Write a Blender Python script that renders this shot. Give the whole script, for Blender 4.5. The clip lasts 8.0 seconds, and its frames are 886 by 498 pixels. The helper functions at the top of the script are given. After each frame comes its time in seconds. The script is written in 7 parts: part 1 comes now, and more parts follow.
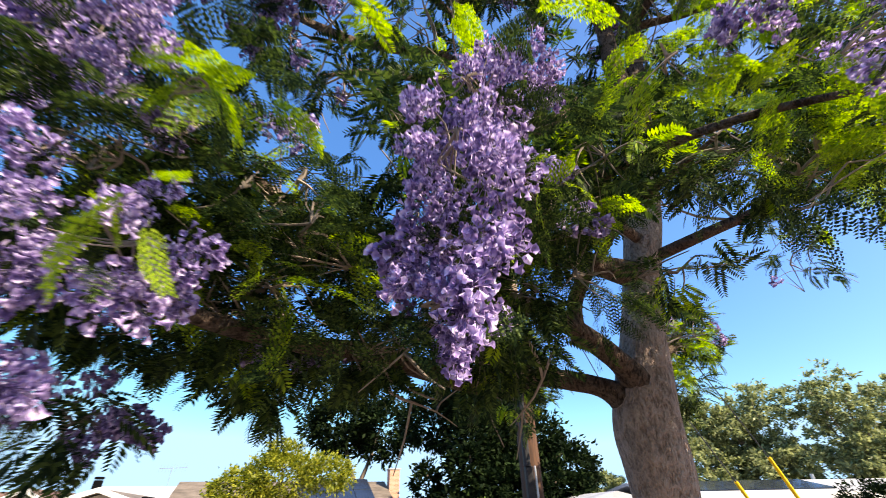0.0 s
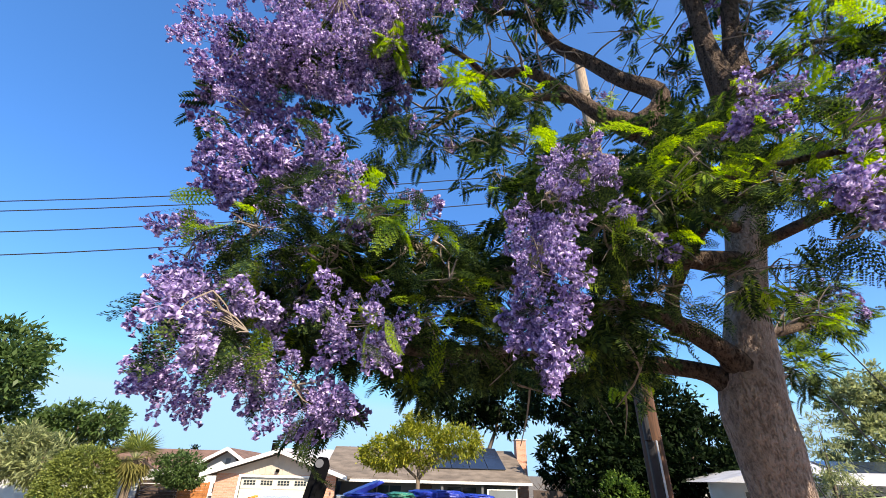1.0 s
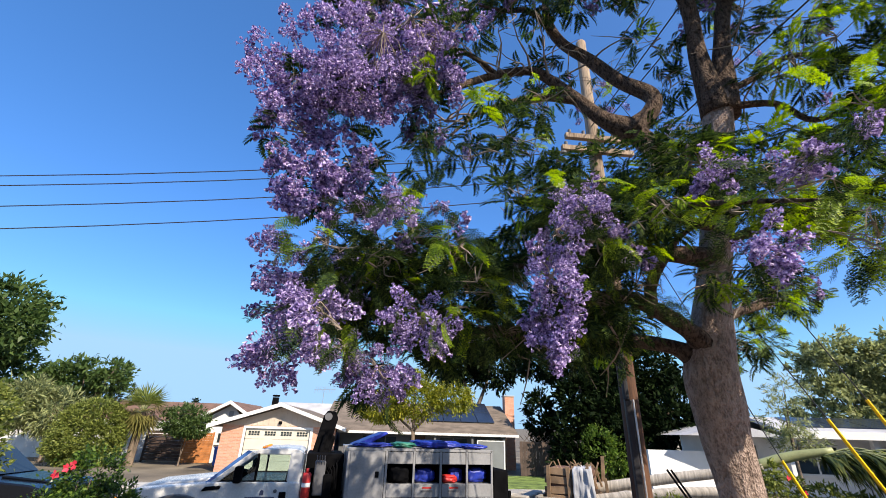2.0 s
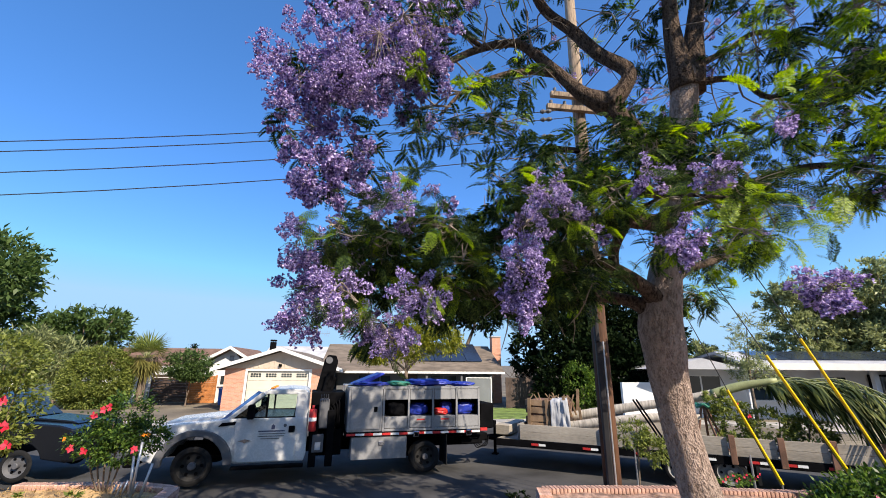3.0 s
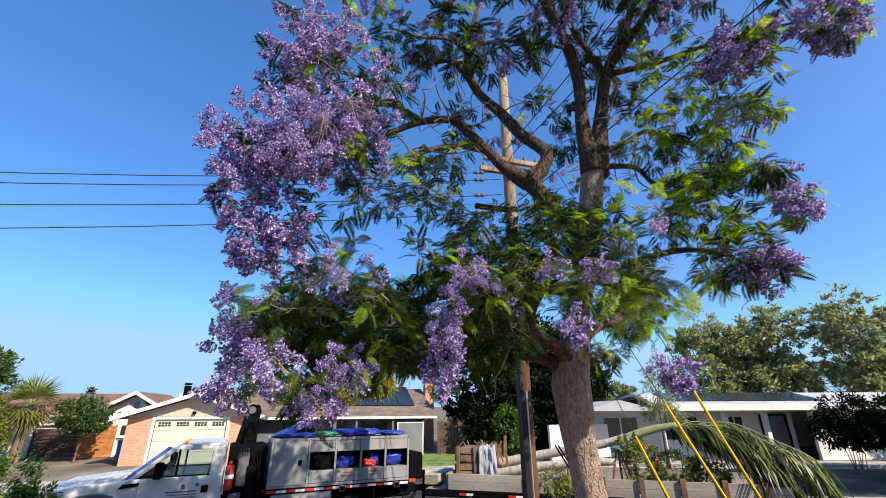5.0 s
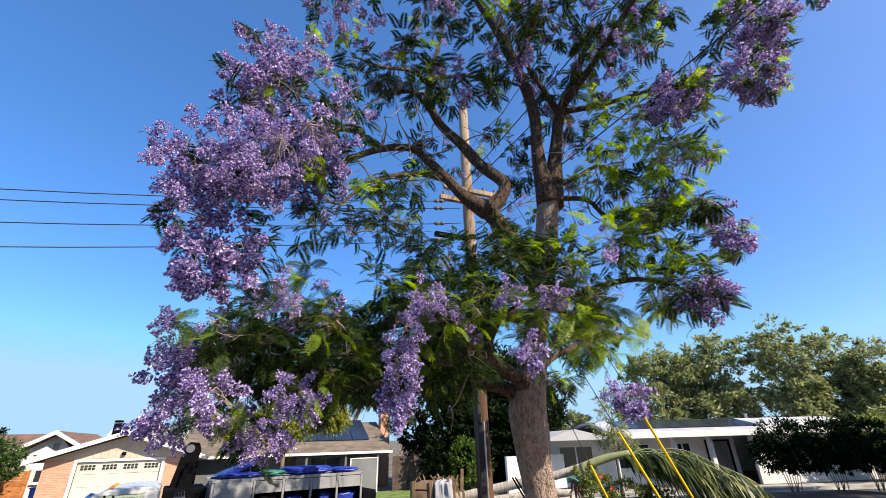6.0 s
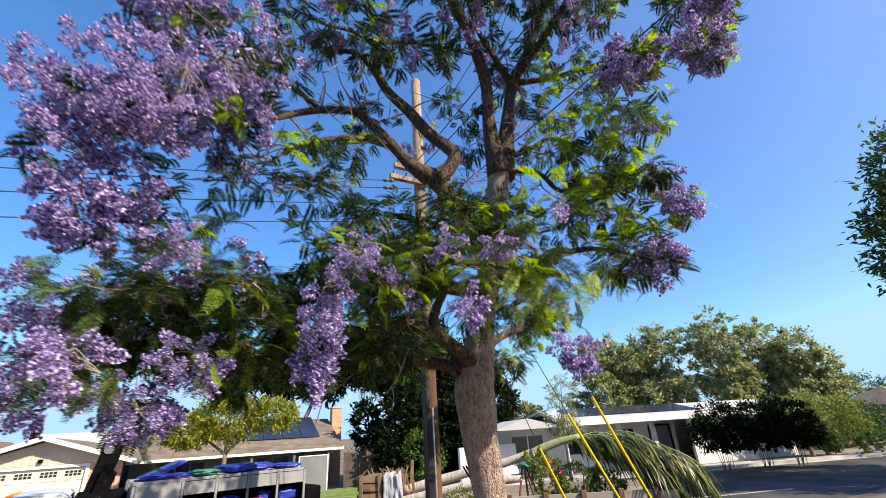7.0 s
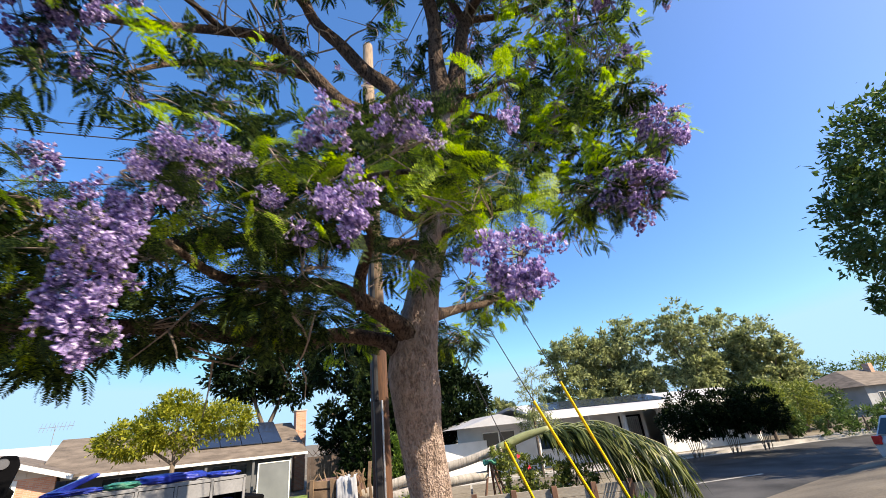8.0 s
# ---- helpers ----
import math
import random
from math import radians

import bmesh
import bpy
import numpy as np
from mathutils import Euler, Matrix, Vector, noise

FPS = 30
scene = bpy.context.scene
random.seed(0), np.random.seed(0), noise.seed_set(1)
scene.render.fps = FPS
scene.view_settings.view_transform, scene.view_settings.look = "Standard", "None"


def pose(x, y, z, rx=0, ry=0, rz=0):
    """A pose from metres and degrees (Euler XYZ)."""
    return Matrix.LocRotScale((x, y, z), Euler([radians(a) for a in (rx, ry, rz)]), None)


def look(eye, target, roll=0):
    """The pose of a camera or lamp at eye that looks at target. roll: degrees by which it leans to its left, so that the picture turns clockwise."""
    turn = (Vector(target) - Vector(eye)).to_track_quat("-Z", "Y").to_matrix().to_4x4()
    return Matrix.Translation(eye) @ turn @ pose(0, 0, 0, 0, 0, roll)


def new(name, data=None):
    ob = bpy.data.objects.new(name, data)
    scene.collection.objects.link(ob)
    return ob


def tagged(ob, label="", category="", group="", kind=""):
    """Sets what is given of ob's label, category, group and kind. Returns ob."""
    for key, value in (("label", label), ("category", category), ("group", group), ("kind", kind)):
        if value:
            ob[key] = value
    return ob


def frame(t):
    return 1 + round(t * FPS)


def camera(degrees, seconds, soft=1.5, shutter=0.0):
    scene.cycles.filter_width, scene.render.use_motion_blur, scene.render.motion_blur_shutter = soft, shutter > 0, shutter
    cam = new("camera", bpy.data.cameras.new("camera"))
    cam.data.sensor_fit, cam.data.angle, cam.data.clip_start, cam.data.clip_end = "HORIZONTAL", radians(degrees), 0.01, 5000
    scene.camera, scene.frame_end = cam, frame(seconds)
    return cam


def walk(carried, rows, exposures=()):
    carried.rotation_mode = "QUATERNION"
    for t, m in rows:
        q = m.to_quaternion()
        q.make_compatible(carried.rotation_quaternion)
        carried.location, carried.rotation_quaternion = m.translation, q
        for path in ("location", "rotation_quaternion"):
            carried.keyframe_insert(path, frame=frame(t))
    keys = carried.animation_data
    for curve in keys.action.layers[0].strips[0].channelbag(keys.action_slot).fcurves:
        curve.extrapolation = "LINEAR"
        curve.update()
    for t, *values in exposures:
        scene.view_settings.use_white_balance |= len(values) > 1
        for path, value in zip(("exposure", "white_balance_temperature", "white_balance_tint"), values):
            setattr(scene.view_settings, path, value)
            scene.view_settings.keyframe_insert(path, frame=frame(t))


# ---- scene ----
cam = camera(92.9, 8.0, 0.75, 0.25)
PATH = [
    (0, (-0.664, -1.244, 2.513), (-0.059, 0.343, 3.568), -1.3),
    (0.5, (-0.751, -1.617, 2.425), (-0.417, 0.073, 3.44), 0.8),
    (1, (-0.839, -1.894, 2.466), (-0.707, -0.142, 3.423), 1.5),
    (2.5, (-1.201, -2.793, 2.453), (-0.981, -0.924, 3.132), 1.4),
    (3, (-1.211, -3.059, 2.498), (-0.961, -1.152, 3.046), 0.5),
    (3.5, (-1.237, -3.216, 2.528), (-0.938, -1.296, 2.999), -0.1),
    (4, (-1.296, -3.338, 2.581), (-0.914, -1.436, 3.067), -0.4),
    (4.5, (-1.261, -3.388, 2.64), (-0.804, -1.531, 3.226), -0.3),
    (5, (-1.223, -3.444, 2.661), (-0.699, -1.652, 3.378), -0.3),
    (6.5, (-1.198, -3.377, 2.625), (-0.417, -1.739, 3.467), -2.9),
    (7, (-0.892, -3.061, 2.507), (-0.015, -1.458, 3.32), -3.9),
    (7.5, (-0.504, -2.697, 2.415), (0.459, -1.136, 3.212), -4.9),
    (8, (-0.092, -2.328, 2.396), (0.895, -0.786, 3.201), -6.2),
]
walk(cam, [(t, look(eye, target, roll)) for t, eye, target, roll in PATH], [(0, 1.3, 7500, 10), (1, 1.0, 6950, 10), (2.5, 0.7, 6800, 10), (5, 0.7, 6850, 10), (8, 1.0, 7350, 10)])

# world and light
SUN = Vector((0.44, -0.66, 0.61)).normalized()
world = bpy.data.worlds.new("sky_world")
scene.world = world
world.use_nodes = True
wn = world.node_tree.nodes
sky = wn.new("ShaderNodeTexSky")
sky.sky_type = "NISHITA"
sky.sun_disc = False
sky.sun_elevation = math.asin(SUN.z)
sky.sun_rotation = math.atan2(SUN.x, SUN.y)
sky.altitude, sky.air_density, sky.dust_density, sky.ozone_density = 3000, 0.5, 4.5, 2.2
clean = wn.new("ShaderNodeHueSaturation")
clean.inputs["Hue"].default_value = 0.514
clean.inputs["Saturation"].default_value = 1.30
clean.inputs["Value"].default_value = 5.7
deep = wn.new("ShaderNodeGamma")
deep.inputs["Gamma"].default_value = 0.725
world.node_tree.links.new(sky.outputs[0], clean.inputs["Color"])
world.node_tree.links.new(clean.outputs[0], deep.inputs["Color"])
tint = wn.new("ShaderNodeMix")
tint.data_type, tint.blend_type = "RGBA", "MULTIPLY"
tint.inputs[0].default_value = 1.0
tint.inputs[7].default_value = (1.06, 1.06, 1.0, 1)
world.node_tree.links.new(deep.outputs[0], tint.inputs[6])
haze = wn.new("ShaderNodeMix")
haze.data_type, haze.blend_type = "RGBA", "DARKEN"
haze.inputs[0].default_value = 1.0
haze.inputs[7].default_value = (2.3, 4.0, 6.2, 1)  # brightest that the horizon gets
world.node_tree.links.new(tint.outputs[2], haze.inputs[6])
world.node_tree.links.new(haze.outputs[2], wn["Background"].inputs[0])
wn["Background"].inputs[1].default_value = 0.11
lamp = bpy.data.lights.new("sun", "SUN")
lamp.energy, lamp.angle, lamp.color = 5.0, radians(0.4), (1.0, 0.90, 0.76)
sun_ob = new("sun", lamp)
sun_ob.matrix_world = look(SUN * 60, (0, 0, 0))


# materials
def tree_of(name):
    m = bpy.data.materials.new(name)
    m.use_nodes = True
    return m, m.node_tree.nodes, m.node_tree.links, m.node_tree.nodes["Principled BSDF"]


def mat(name, col, rough=0.6, var=0.18, scale=3.0, fine=40.0, bump=0.25, metal=0.0, rand=0.0, island=0.0, col2=None, stretch=(1, 1, 1), spec=0.4, trans=0.0, depth=0.01):
    """A surface with stains and grain: col varies by var at two scales; rand and island vary it from piece to piece."""
    m, n, l, p = tree_of(name)
    p.inputs["Metallic"].default_value = metal
    p.inputs["Specular IOR Level"].default_value = spec
    co = n.new("ShaderNodeTexCoord")
    mp = n.new("ShaderNodeMapping")
    mp.inputs["Scale"].default_value = stretch
    l.new(co.outputs["Object"], mp.inputs["Vector"])
    big, small = n.new("ShaderNodeTexNoise"), n.new("ShaderNodeTexNoise")
    for t, s, d in ((big, scale, 4), (small, fine, 3)):
        t.inputs["Scale"].default_value = s
        t.inputs["Detail"].default_value = d
        l.new(mp.outputs[0], t.inputs["Vector"])
    mixn = n.new("ShaderNodeMath")
    mixn.operation = "MULTIPLY_ADD"
    mixn.inputs[1].default_value = 0.45
    l.new(small.outputs[0], mixn.inputs[0])
    l.new(big.outputs[0], mixn.inputs[2])
    fac = mixn.outputs[0]
    ramp = n.new("ShaderNodeValToRGB")
    a = [max(0.0, c * (1 - var * 1.5)) for c in col]
    b = [min(1.0, c * (1 + var)) for c in (col2 or col)]
    ramp.color_ramp.elements[0].position, ramp.color_ramp.elements[1].position = 0.5, 0.95
    ramp.color_ramp.elements[0].color, ramp.color_ramp.elements[1].color = (*a, 1), (*b, 1)
    l.new(fac, ramp.inputs[0])
    out = ramp.outputs[0]
    for k, node, sock in ((rand, "ShaderNodeObjectInfo", "Random"), (island, "ShaderNodeNewGeometry", "Random Per Island")):
        if k:
            src = n.new(node)
            hsv = n.new("ShaderNodeHueSaturation")
            mr = n.new("ShaderNodeMapRange")
            mr.inputs["To Min"].default_value, mr.inputs["To Max"].default_value = 1 - k, 1 + k
            l.new(src.outputs[sock], mr.inputs["Value"])
            l.new(mr.outputs[0], hsv.inputs["Value"])
            l.new(out, hsv.inputs["Color"])
            out = hsv.outputs[0]
    l.new(out, p.inputs["Base Color"])
    rr = n.new("ShaderNodeMapRange")
    rr.inputs["To Min"].default_value, rr.inputs["To Max"].default_value = max(0.03, rough - 0.12), min(1.0, rough + 0.1)
    l.new(small.outputs[0], rr.inputs["Value"])
    l.new(rr.outputs[0], p.inputs["Roughness"])
    if bump:
        bp = n.new("ShaderNodeBump")
        bp.inputs["Strength"].default_value = bump
        bp.inputs["Distance"].default_value = depth
        l.new(fac, bp.inputs["Height"])
        l.new(bp.outputs[0], p.inputs["Normal"])
    if trans:
        tr, ms = n.new("ShaderNodeBsdfTranslucent"), n.new("ShaderNodeMixShader")
        l.new(out, tr.inputs[0])
        ms.inputs[0].default_value = trans
        l.new(p.outputs[0], ms.inputs[1])
        l.new(tr.outputs[0], ms.inputs[2])
        l.new(ms.outputs[0], n["Material Output"].inputs[0])
    return m


def bark_mat(name, col, dark, scale=42):
    """Rough bark: broken ridges and furrows that run along the stem, small warts, and paler worn patches."""
    m, n, l, p = tree_of(name)
    co = n.new("ShaderNodeTexCoord")

    def noise_of(sc, detail, stretch, twist=0.0):
        mp, t = n.new("ShaderNodeMapping"), n.new("ShaderNodeTexNoise")
        mp.inputs["Scale"].default_value = (1, 1, stretch)
        l.new(co.outputs["Object"], mp.inputs["Vector"])
        l.new(mp.outputs[0], t.inputs["Vector"])
        t.inputs["Scale"].default_value, t.inputs["Detail"].default_value, t.inputs["Distortion"].default_value = sc, detail, twist
        return t.outputs[0]

    def mixed(a, b, k):
        q = n.new("ShaderNodeMath")
        q.operation = "MULTIPLY_ADD"
        l.new(b, q.inputs[0])
        q.inputs[1].default_value = k
        l.new(a, q.inputs[2])
        return q.outputs[0]

    ridges, warts, big = noise_of(scale * 0.42, 4, 0.45, 0.5), noise_of(scale * 1.1, 3, 0.6), noise_of(4.0, 4, 0.7)
    height = mixed(ridges, warts, 0.75)
    ramp = n.new("ShaderNodeValToRGB")
    ramp.color_ramp.elements[0].color, ramp.color_ramp.elements[1].color = (*dark, 1), (*col, 1)
    ramp.color_ramp.elements[0].position, ramp.color_ramp.elements[1].position = 0.66, 0.98
    l.new(height, ramp.inputs[0])
    hsv, mr = n.new("ShaderNodeHueSaturation"), n.new("ShaderNodeMapRange")
    mr.inputs["From Min"].default_value, mr.inputs["From Max"].default_value = 0.3, 0.7
    mr.inputs["To Min"].default_value, mr.inputs["To Max"].default_value = 0.82, 1.14
    l.new(big, mr.inputs["Value"])
    l.new(mr.outputs[0], hsv.inputs["Value"])
    l.new(ramp.outputs[0], hsv.inputs["Color"])
    l.new(hsv.outputs[0], p.inputs["Base Color"])
    p.inputs["Roughness"].default_value = 0.92
    p.inputs["Specular IOR Level"].default_value = 0.15
    bp = n.new("ShaderNodeBump")
    bp.inputs["Strength"].default_value, bp.inputs["Distance"].default_value = 1.0, 0.07
    l.new(height, bp.inputs["Height"])
    l.new(bp.outputs[0], p.inputs["Normal"])
    return m


def leaf_mat(name, col, col2, trans=0.4, rough=0.45, mid=None, spots=0.0, gloss=0.22):
    """Leaves that let light through, from col to col2 and lighter or darker from leaf to leaf."""
    m, n, l, p = tree_of(name)
    geo, obj = n.new("ShaderNodeNewGeometry"), n.new("ShaderNodeObjectInfo")
    add = n.new("ShaderNodeMath")
    add.operation = "ADD"
    l.new(geo.outputs["Random Per Island"], add.inputs[0])
    l.new(obj.outputs["Random"], add.inputs[1])
    frac = n.new("ShaderNodeMath")
    frac.operation = "FRACT"
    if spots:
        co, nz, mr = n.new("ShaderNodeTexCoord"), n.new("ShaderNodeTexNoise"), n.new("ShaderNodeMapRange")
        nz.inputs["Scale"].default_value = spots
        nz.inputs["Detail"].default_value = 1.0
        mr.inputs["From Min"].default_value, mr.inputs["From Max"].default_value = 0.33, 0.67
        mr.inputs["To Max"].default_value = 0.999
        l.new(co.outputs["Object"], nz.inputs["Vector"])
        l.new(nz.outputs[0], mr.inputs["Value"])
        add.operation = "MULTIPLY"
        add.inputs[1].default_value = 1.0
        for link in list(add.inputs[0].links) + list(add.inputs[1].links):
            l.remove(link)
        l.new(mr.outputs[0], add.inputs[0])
    l.new(add.outputs[0], frac.inputs[0])
    mx = n.new("ShaderNodeValToRGB")
    mx.color_ramp.elements[0].color, mx.color_ramp.elements[1].color = (*col, 1), (*col2, 1)
    if mid:
        mx.color_ramp.elements.new(0.5).color = (*mid, 1)
    l.new(frac.outputs[0], mx.inputs[0])
    l.new(mx.outputs[0], p.inputs["Base Color"])
    p.inputs["Roughness"].default_value = rough
    p.inputs["Specular IOR Level"].default_value = gloss
    tr, ms = n.new("ShaderNodeBsdfTranslucent"), n.new("ShaderNodeMixShader")
    hs = n.new("ShaderNodeHueSaturation")
    hs.inputs["Saturation"].default_value, hs.inputs["Value"].default_value = 1.1, 1.5
    l.new(mx.outputs[0], hs.inputs["Color"])
    l.new(hs.outputs[0], tr.inputs[0])
    ms.inputs[0].default_value = trans
    l.new(p.outputs[0], ms.inputs[1])
    l.new(tr.outputs[0], ms.inputs[2])
    l.new(ms.outputs[0], n["Material Output"].inputs[0])
    return m


def brick_mat(name, c1, c2, mortar, sx=0.215, sy=0.072):
    m, n, l, p = tree_of(name)
    co, br = n.new("ShaderNodeTexCoord"), n.new("ShaderNodeTexBrick")
    mp = n.new("ShaderNodeMapping")
    mp.inputs["Rotation"].default_value = (radians(90), 0, 0)
    l.new(co.outputs["Object"], mp.inputs["Vector"])
    l.new(mp.outputs[0], br.inputs["Vector"])
    br.inputs["Color1"].default_value, br.inputs["Color2"].default_value, br.inputs["Mortar"].default_value = (*c1, 1), (*c2, 1), (*mortar, 1)
    br.inputs["Scale"].default_value = 1.0
    br.inputs["Brick Width"].default_value, br.inputs["Row Height"].default_value, br.inputs["Mortar Size"].default_value = sx, sy, 0.008
    l.new(br.outputs[0], p.inputs["Base Color"])
    p.inputs["Roughness"].default_value = 0.85
    return m


def glass_mat(name, tint=(0.02, 0.03, 0.035), rough=0.04):
    m, n, l, p = tree_of(name)
    p.inputs["Base Color"].default_value = (*tint, 1)
    p.inputs["Roughness"].default_value = rough
    p.inputs["Specular IOR Level"].default_value = 0.8
    return m


def clear_mat(name):
    m, n, l, p = tree_of(name)
    gl, tp, ms, fr = n.new("ShaderNodeBsdfGlossy"), n.new("ShaderNodeBsdfTransparent"), n.new("ShaderNodeMixShader"), n.new("ShaderNodeFresnel")
    gl.inputs["Roughness"].default_value = 0.02
    tp.inputs[0].default_value = (0.82, 0.88, 0.86, 1)
    fr.inputs[0].default_value = 1.5
    l.new(fr.outputs[0], ms.inputs[0])
    l.new(tp.outputs[0], ms.inputs[1])
    l.new(gl.outputs[0], ms.inputs[2])
    l.new(ms.outputs[0], n["Material Output"].inputs[0])
    return m


M_ASPHALT = mat("asphalt", (0.036, 0.036, 0.038), 0.9, 0.35, 0.6, 120, 0.5, col2=(0.065, 0.063, 0.063), spec=0.25)
M_CONC = mat("concrete", (0.34, 0.32, 0.30), 0.85, 0.25, 1.2, 60, 0.3, col2=(0.42, 0.40, 0.37))
# Darker than plain concrete: leaf shade is partly put into this colour.
M_SLAB = mat("shaded_driveway_concrete", (0.125, 0.12, 0.114), 0.9, 0.3, 1.5, 70, 0.3, col2=(0.19, 0.183, 0.174), spec=0.2)
M_SOIL = mat("dry_soil", (0.24, 0.142, 0.108), 0.95, 0.4, 9, 70, 0.9, col2=(0.37, 0.24, 0.185), depth=0.03)
M_STRAW = mat("dry_grass_soil", (0.34, 0.22, 0.12), 0.95, 0.4, 5, 60, 0.9, col2=(0.5, 0.33, 0.16), depth=0.03)
M_GROUND = mat("bare_ground", (0.12, 0.098, 0.078), 0.95, 0.35, 0.4, 20, 0.5, col2=(0.18, 0.15, 0.11))
M_LAWN = mat("lawn_grass", (0.09, 0.15, 0.03), 0.9, 0.35, 2, 80, 0.8, col2=(0.16, 0.22, 0.05))
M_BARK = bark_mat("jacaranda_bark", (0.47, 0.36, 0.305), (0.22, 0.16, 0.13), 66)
# Same bark, darker: the crown's shade is in the limb colour.
M_LIMB = bark_mat("shaded_limb_bark", (0.17, 0.12, 0.092), (0.035, 0.023, 0.017), 80)
M_BARK2 = mat("grey_bark", (0.16, 0.12, 0.09), 0.9, 0.35, 6, 40, 0.8, stretch=(1, 1, 0.3))
M_TWIG = mat("twig_bark", (0.26, 0.21, 0.17), 0.9, 0.25, 9, 60, 0.3)
# Darkened: the shade of the crown's heart is in this leaf colour.
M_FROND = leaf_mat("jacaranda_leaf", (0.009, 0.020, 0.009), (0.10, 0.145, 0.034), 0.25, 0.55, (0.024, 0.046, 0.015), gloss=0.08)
# Bright green of young leaves, also used for sunlit parts of the crown.
M_FRONDB = leaf_mat("young_sunlit_leaf", (0.09, 0.17, 0.017), (0.36, 0.48, 0.042), 0.47)
# Dark and pale spots put shade and highlights into the blossom colour.
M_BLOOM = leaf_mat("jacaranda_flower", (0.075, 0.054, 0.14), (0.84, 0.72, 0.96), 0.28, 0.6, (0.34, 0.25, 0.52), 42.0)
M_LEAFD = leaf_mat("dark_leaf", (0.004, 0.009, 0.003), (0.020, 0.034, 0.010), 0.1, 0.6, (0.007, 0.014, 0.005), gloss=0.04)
M_LEAFM = leaf_mat("mid_leaf", (0.04, 0.075, 0.02), (0.10, 0.15, 0.045), 0.3)
M_LEAFG = leaf_mat("grey_green_leaf", (0.08, 0.10, 0.046), (0.40, 0.43, 0.20), 0.38)
M_LEAFY = leaf_mat("yellow_green_leaf", (0.08, 0.11, 0.014), (0.36, 0.35, 0.04), 0.35)
M_HEDGE = leaf_mat("hedge_leaf", (0.07, 0.10, 0.022), (0.25, 0.28, 0.068), 0.3)
M_SHRUB = leaf_mat("shrub_leaf", (0.035, 0.08, 0.016), (0.18, 0.27, 0.05), 0.35, 0.3)
M_PALM = leaf_mat("palm_leaf", (0.012, 0.022, 0.006), (0.23, 0.25, 0.075), 0.25, 0.35, (0.045, 0.062, 0.016))
M_PALMY = leaf_mat("yellow_palm_leaf", (0.09, 0.09, 0.025), (0.25, 0.22, 0.07), 0.25)
M_PINK = leaf_mat("pink_petal", (0.5, 0.08, 0.2), (0.8, 0.35, 0.45), 0.3, 0.5)
M_RED = leaf_mat("red_petal", (0.65, 0.02, 0.05), (0.85, 0.10, 0.16), 0.3, 0.5)
M_POLE = mat("weathered_pole_wood", (0.10, 0.052, 0.032), 0.9, 0.4, 1.2, 60, 0.6, col2=(0.42, 0.32, 0.23), stretch=(1, 1, 0.08))
# Lower pole darkened in its colour to hold the tree's shade.
M_BUTT = mat("shaded_pole_wood", (0.05, 0.022, 0.012), 0.9, 0.4, 3, 60, 0.6, col2=(0.11, 0.052, 0.028), stretch=(1, 1, 0.08))
# Wall grey darkened: the eave's shade is put into the paint.
M_H2W = mat("shaded_wall_paint", (0.13, 0.135, 0.145), 0.85, 0.12, 1.2, 60, 0.2)
M_HIB = leaf_mat("hibiscus_leaf", (0.012, 0.03, 0.008), (0.16, 0.24, 0.045), 0.3, 0.3, (0.05, 0.10, 0.02))
# Riser grey is darkened too, with the tree's shade in it.
M_RISER = mat("grey_riser_cover", (0.03, 0.03, 0.033), 0.45, 0.15, 2, 30, 0.05, spec=0.15)
M_WOOD = mat("orange_fence_wood", (0.42, 0.16, 0.05), 0.75, 0.3, 3, 50, 0.3, rand=0.15, stretch=(1, 0.2, 1))
M_DARKWOOD = mat("dark_fence_wood", (0.08, 0.055, 0.045), 0.85, 0.3, 3, 50, 0.3, rand=0.15)
M_PLANK = mat("grey_plank_wood", (0.36, 0.32, 0.27), 0.9, 0.3, 2, 50, 0.4, rand=0.12, stretch=(0.2, 1, 1))
M_STAKE = mat("brown_stake_wood", (0.17, 0.09, 0.06), 0.85, 0.3, 4, 50, 0.3)
M_CRATE = mat("crate_wood", (0.25, 0.165, 0.10), 0.85, 0.3, 4, 60, 0.3, rand=0.15)
M_WHITE = mat("white_truck_paint", (0.56, 0.56, 0.565), 0.28, 0.06, 1.5, 30, 0.02)
# White box paint greyed: the tree's shade is put into its colour.
M_BOXW = mat("shaded_service_body_paint", (0.25, 0.25, 0.26), 0.4, 0.16, 2, 25, 0.03)
M_FLARE = mat("grey_plastic_flare", (0.10, 0.10, 0.11), 0.55, 0.15, 3, 60, 0.1)
M_BLACK = mat("black_steel", (0.005, 0.005, 0.006), 0.85, 0.3, 4, 40, 0.1, spec=0.03)
M_RUBBER = mat("tyre_rubber", (0.012, 0.012, 0.013), 0.9, 0.25, 6, 60, 0.3, spec=0.2)
# Grimy steel, taken near black so that shade is in its colour too.
M_RIM = mat("grimy_shaded_rim", (0.016, 0.015, 0.015), 0.7, 0.5, 9, 40, 0.2)
M_RIMW = mat("pale_steel_rim", (0.2, 0.2, 0.2), 0.5, 0.3, 9, 40, 0.1)
M_CHROME = mat("chrome", (0.7, 0.7, 0.72), 0.15, 0.05, 5, 40, 0.0, metal=1.0)
M_CARBLACK = mat("black_car_paint", (0.006, 0.007, 0.010), 0.22, 0.1, 1, 30, 0.0, spec=0.4)
# Blue of the reflected sky, put into the glass colour.
M_SKYGLASS = glass_mat("sky_reflection_glass", (0.05, 0.13, 0.34), 0.12)
M_SCREEN = mat("grey_screen_paint", (0.16, 0.17, 0.18), 0.8, 0.12, 1.2, 60, 0.2)
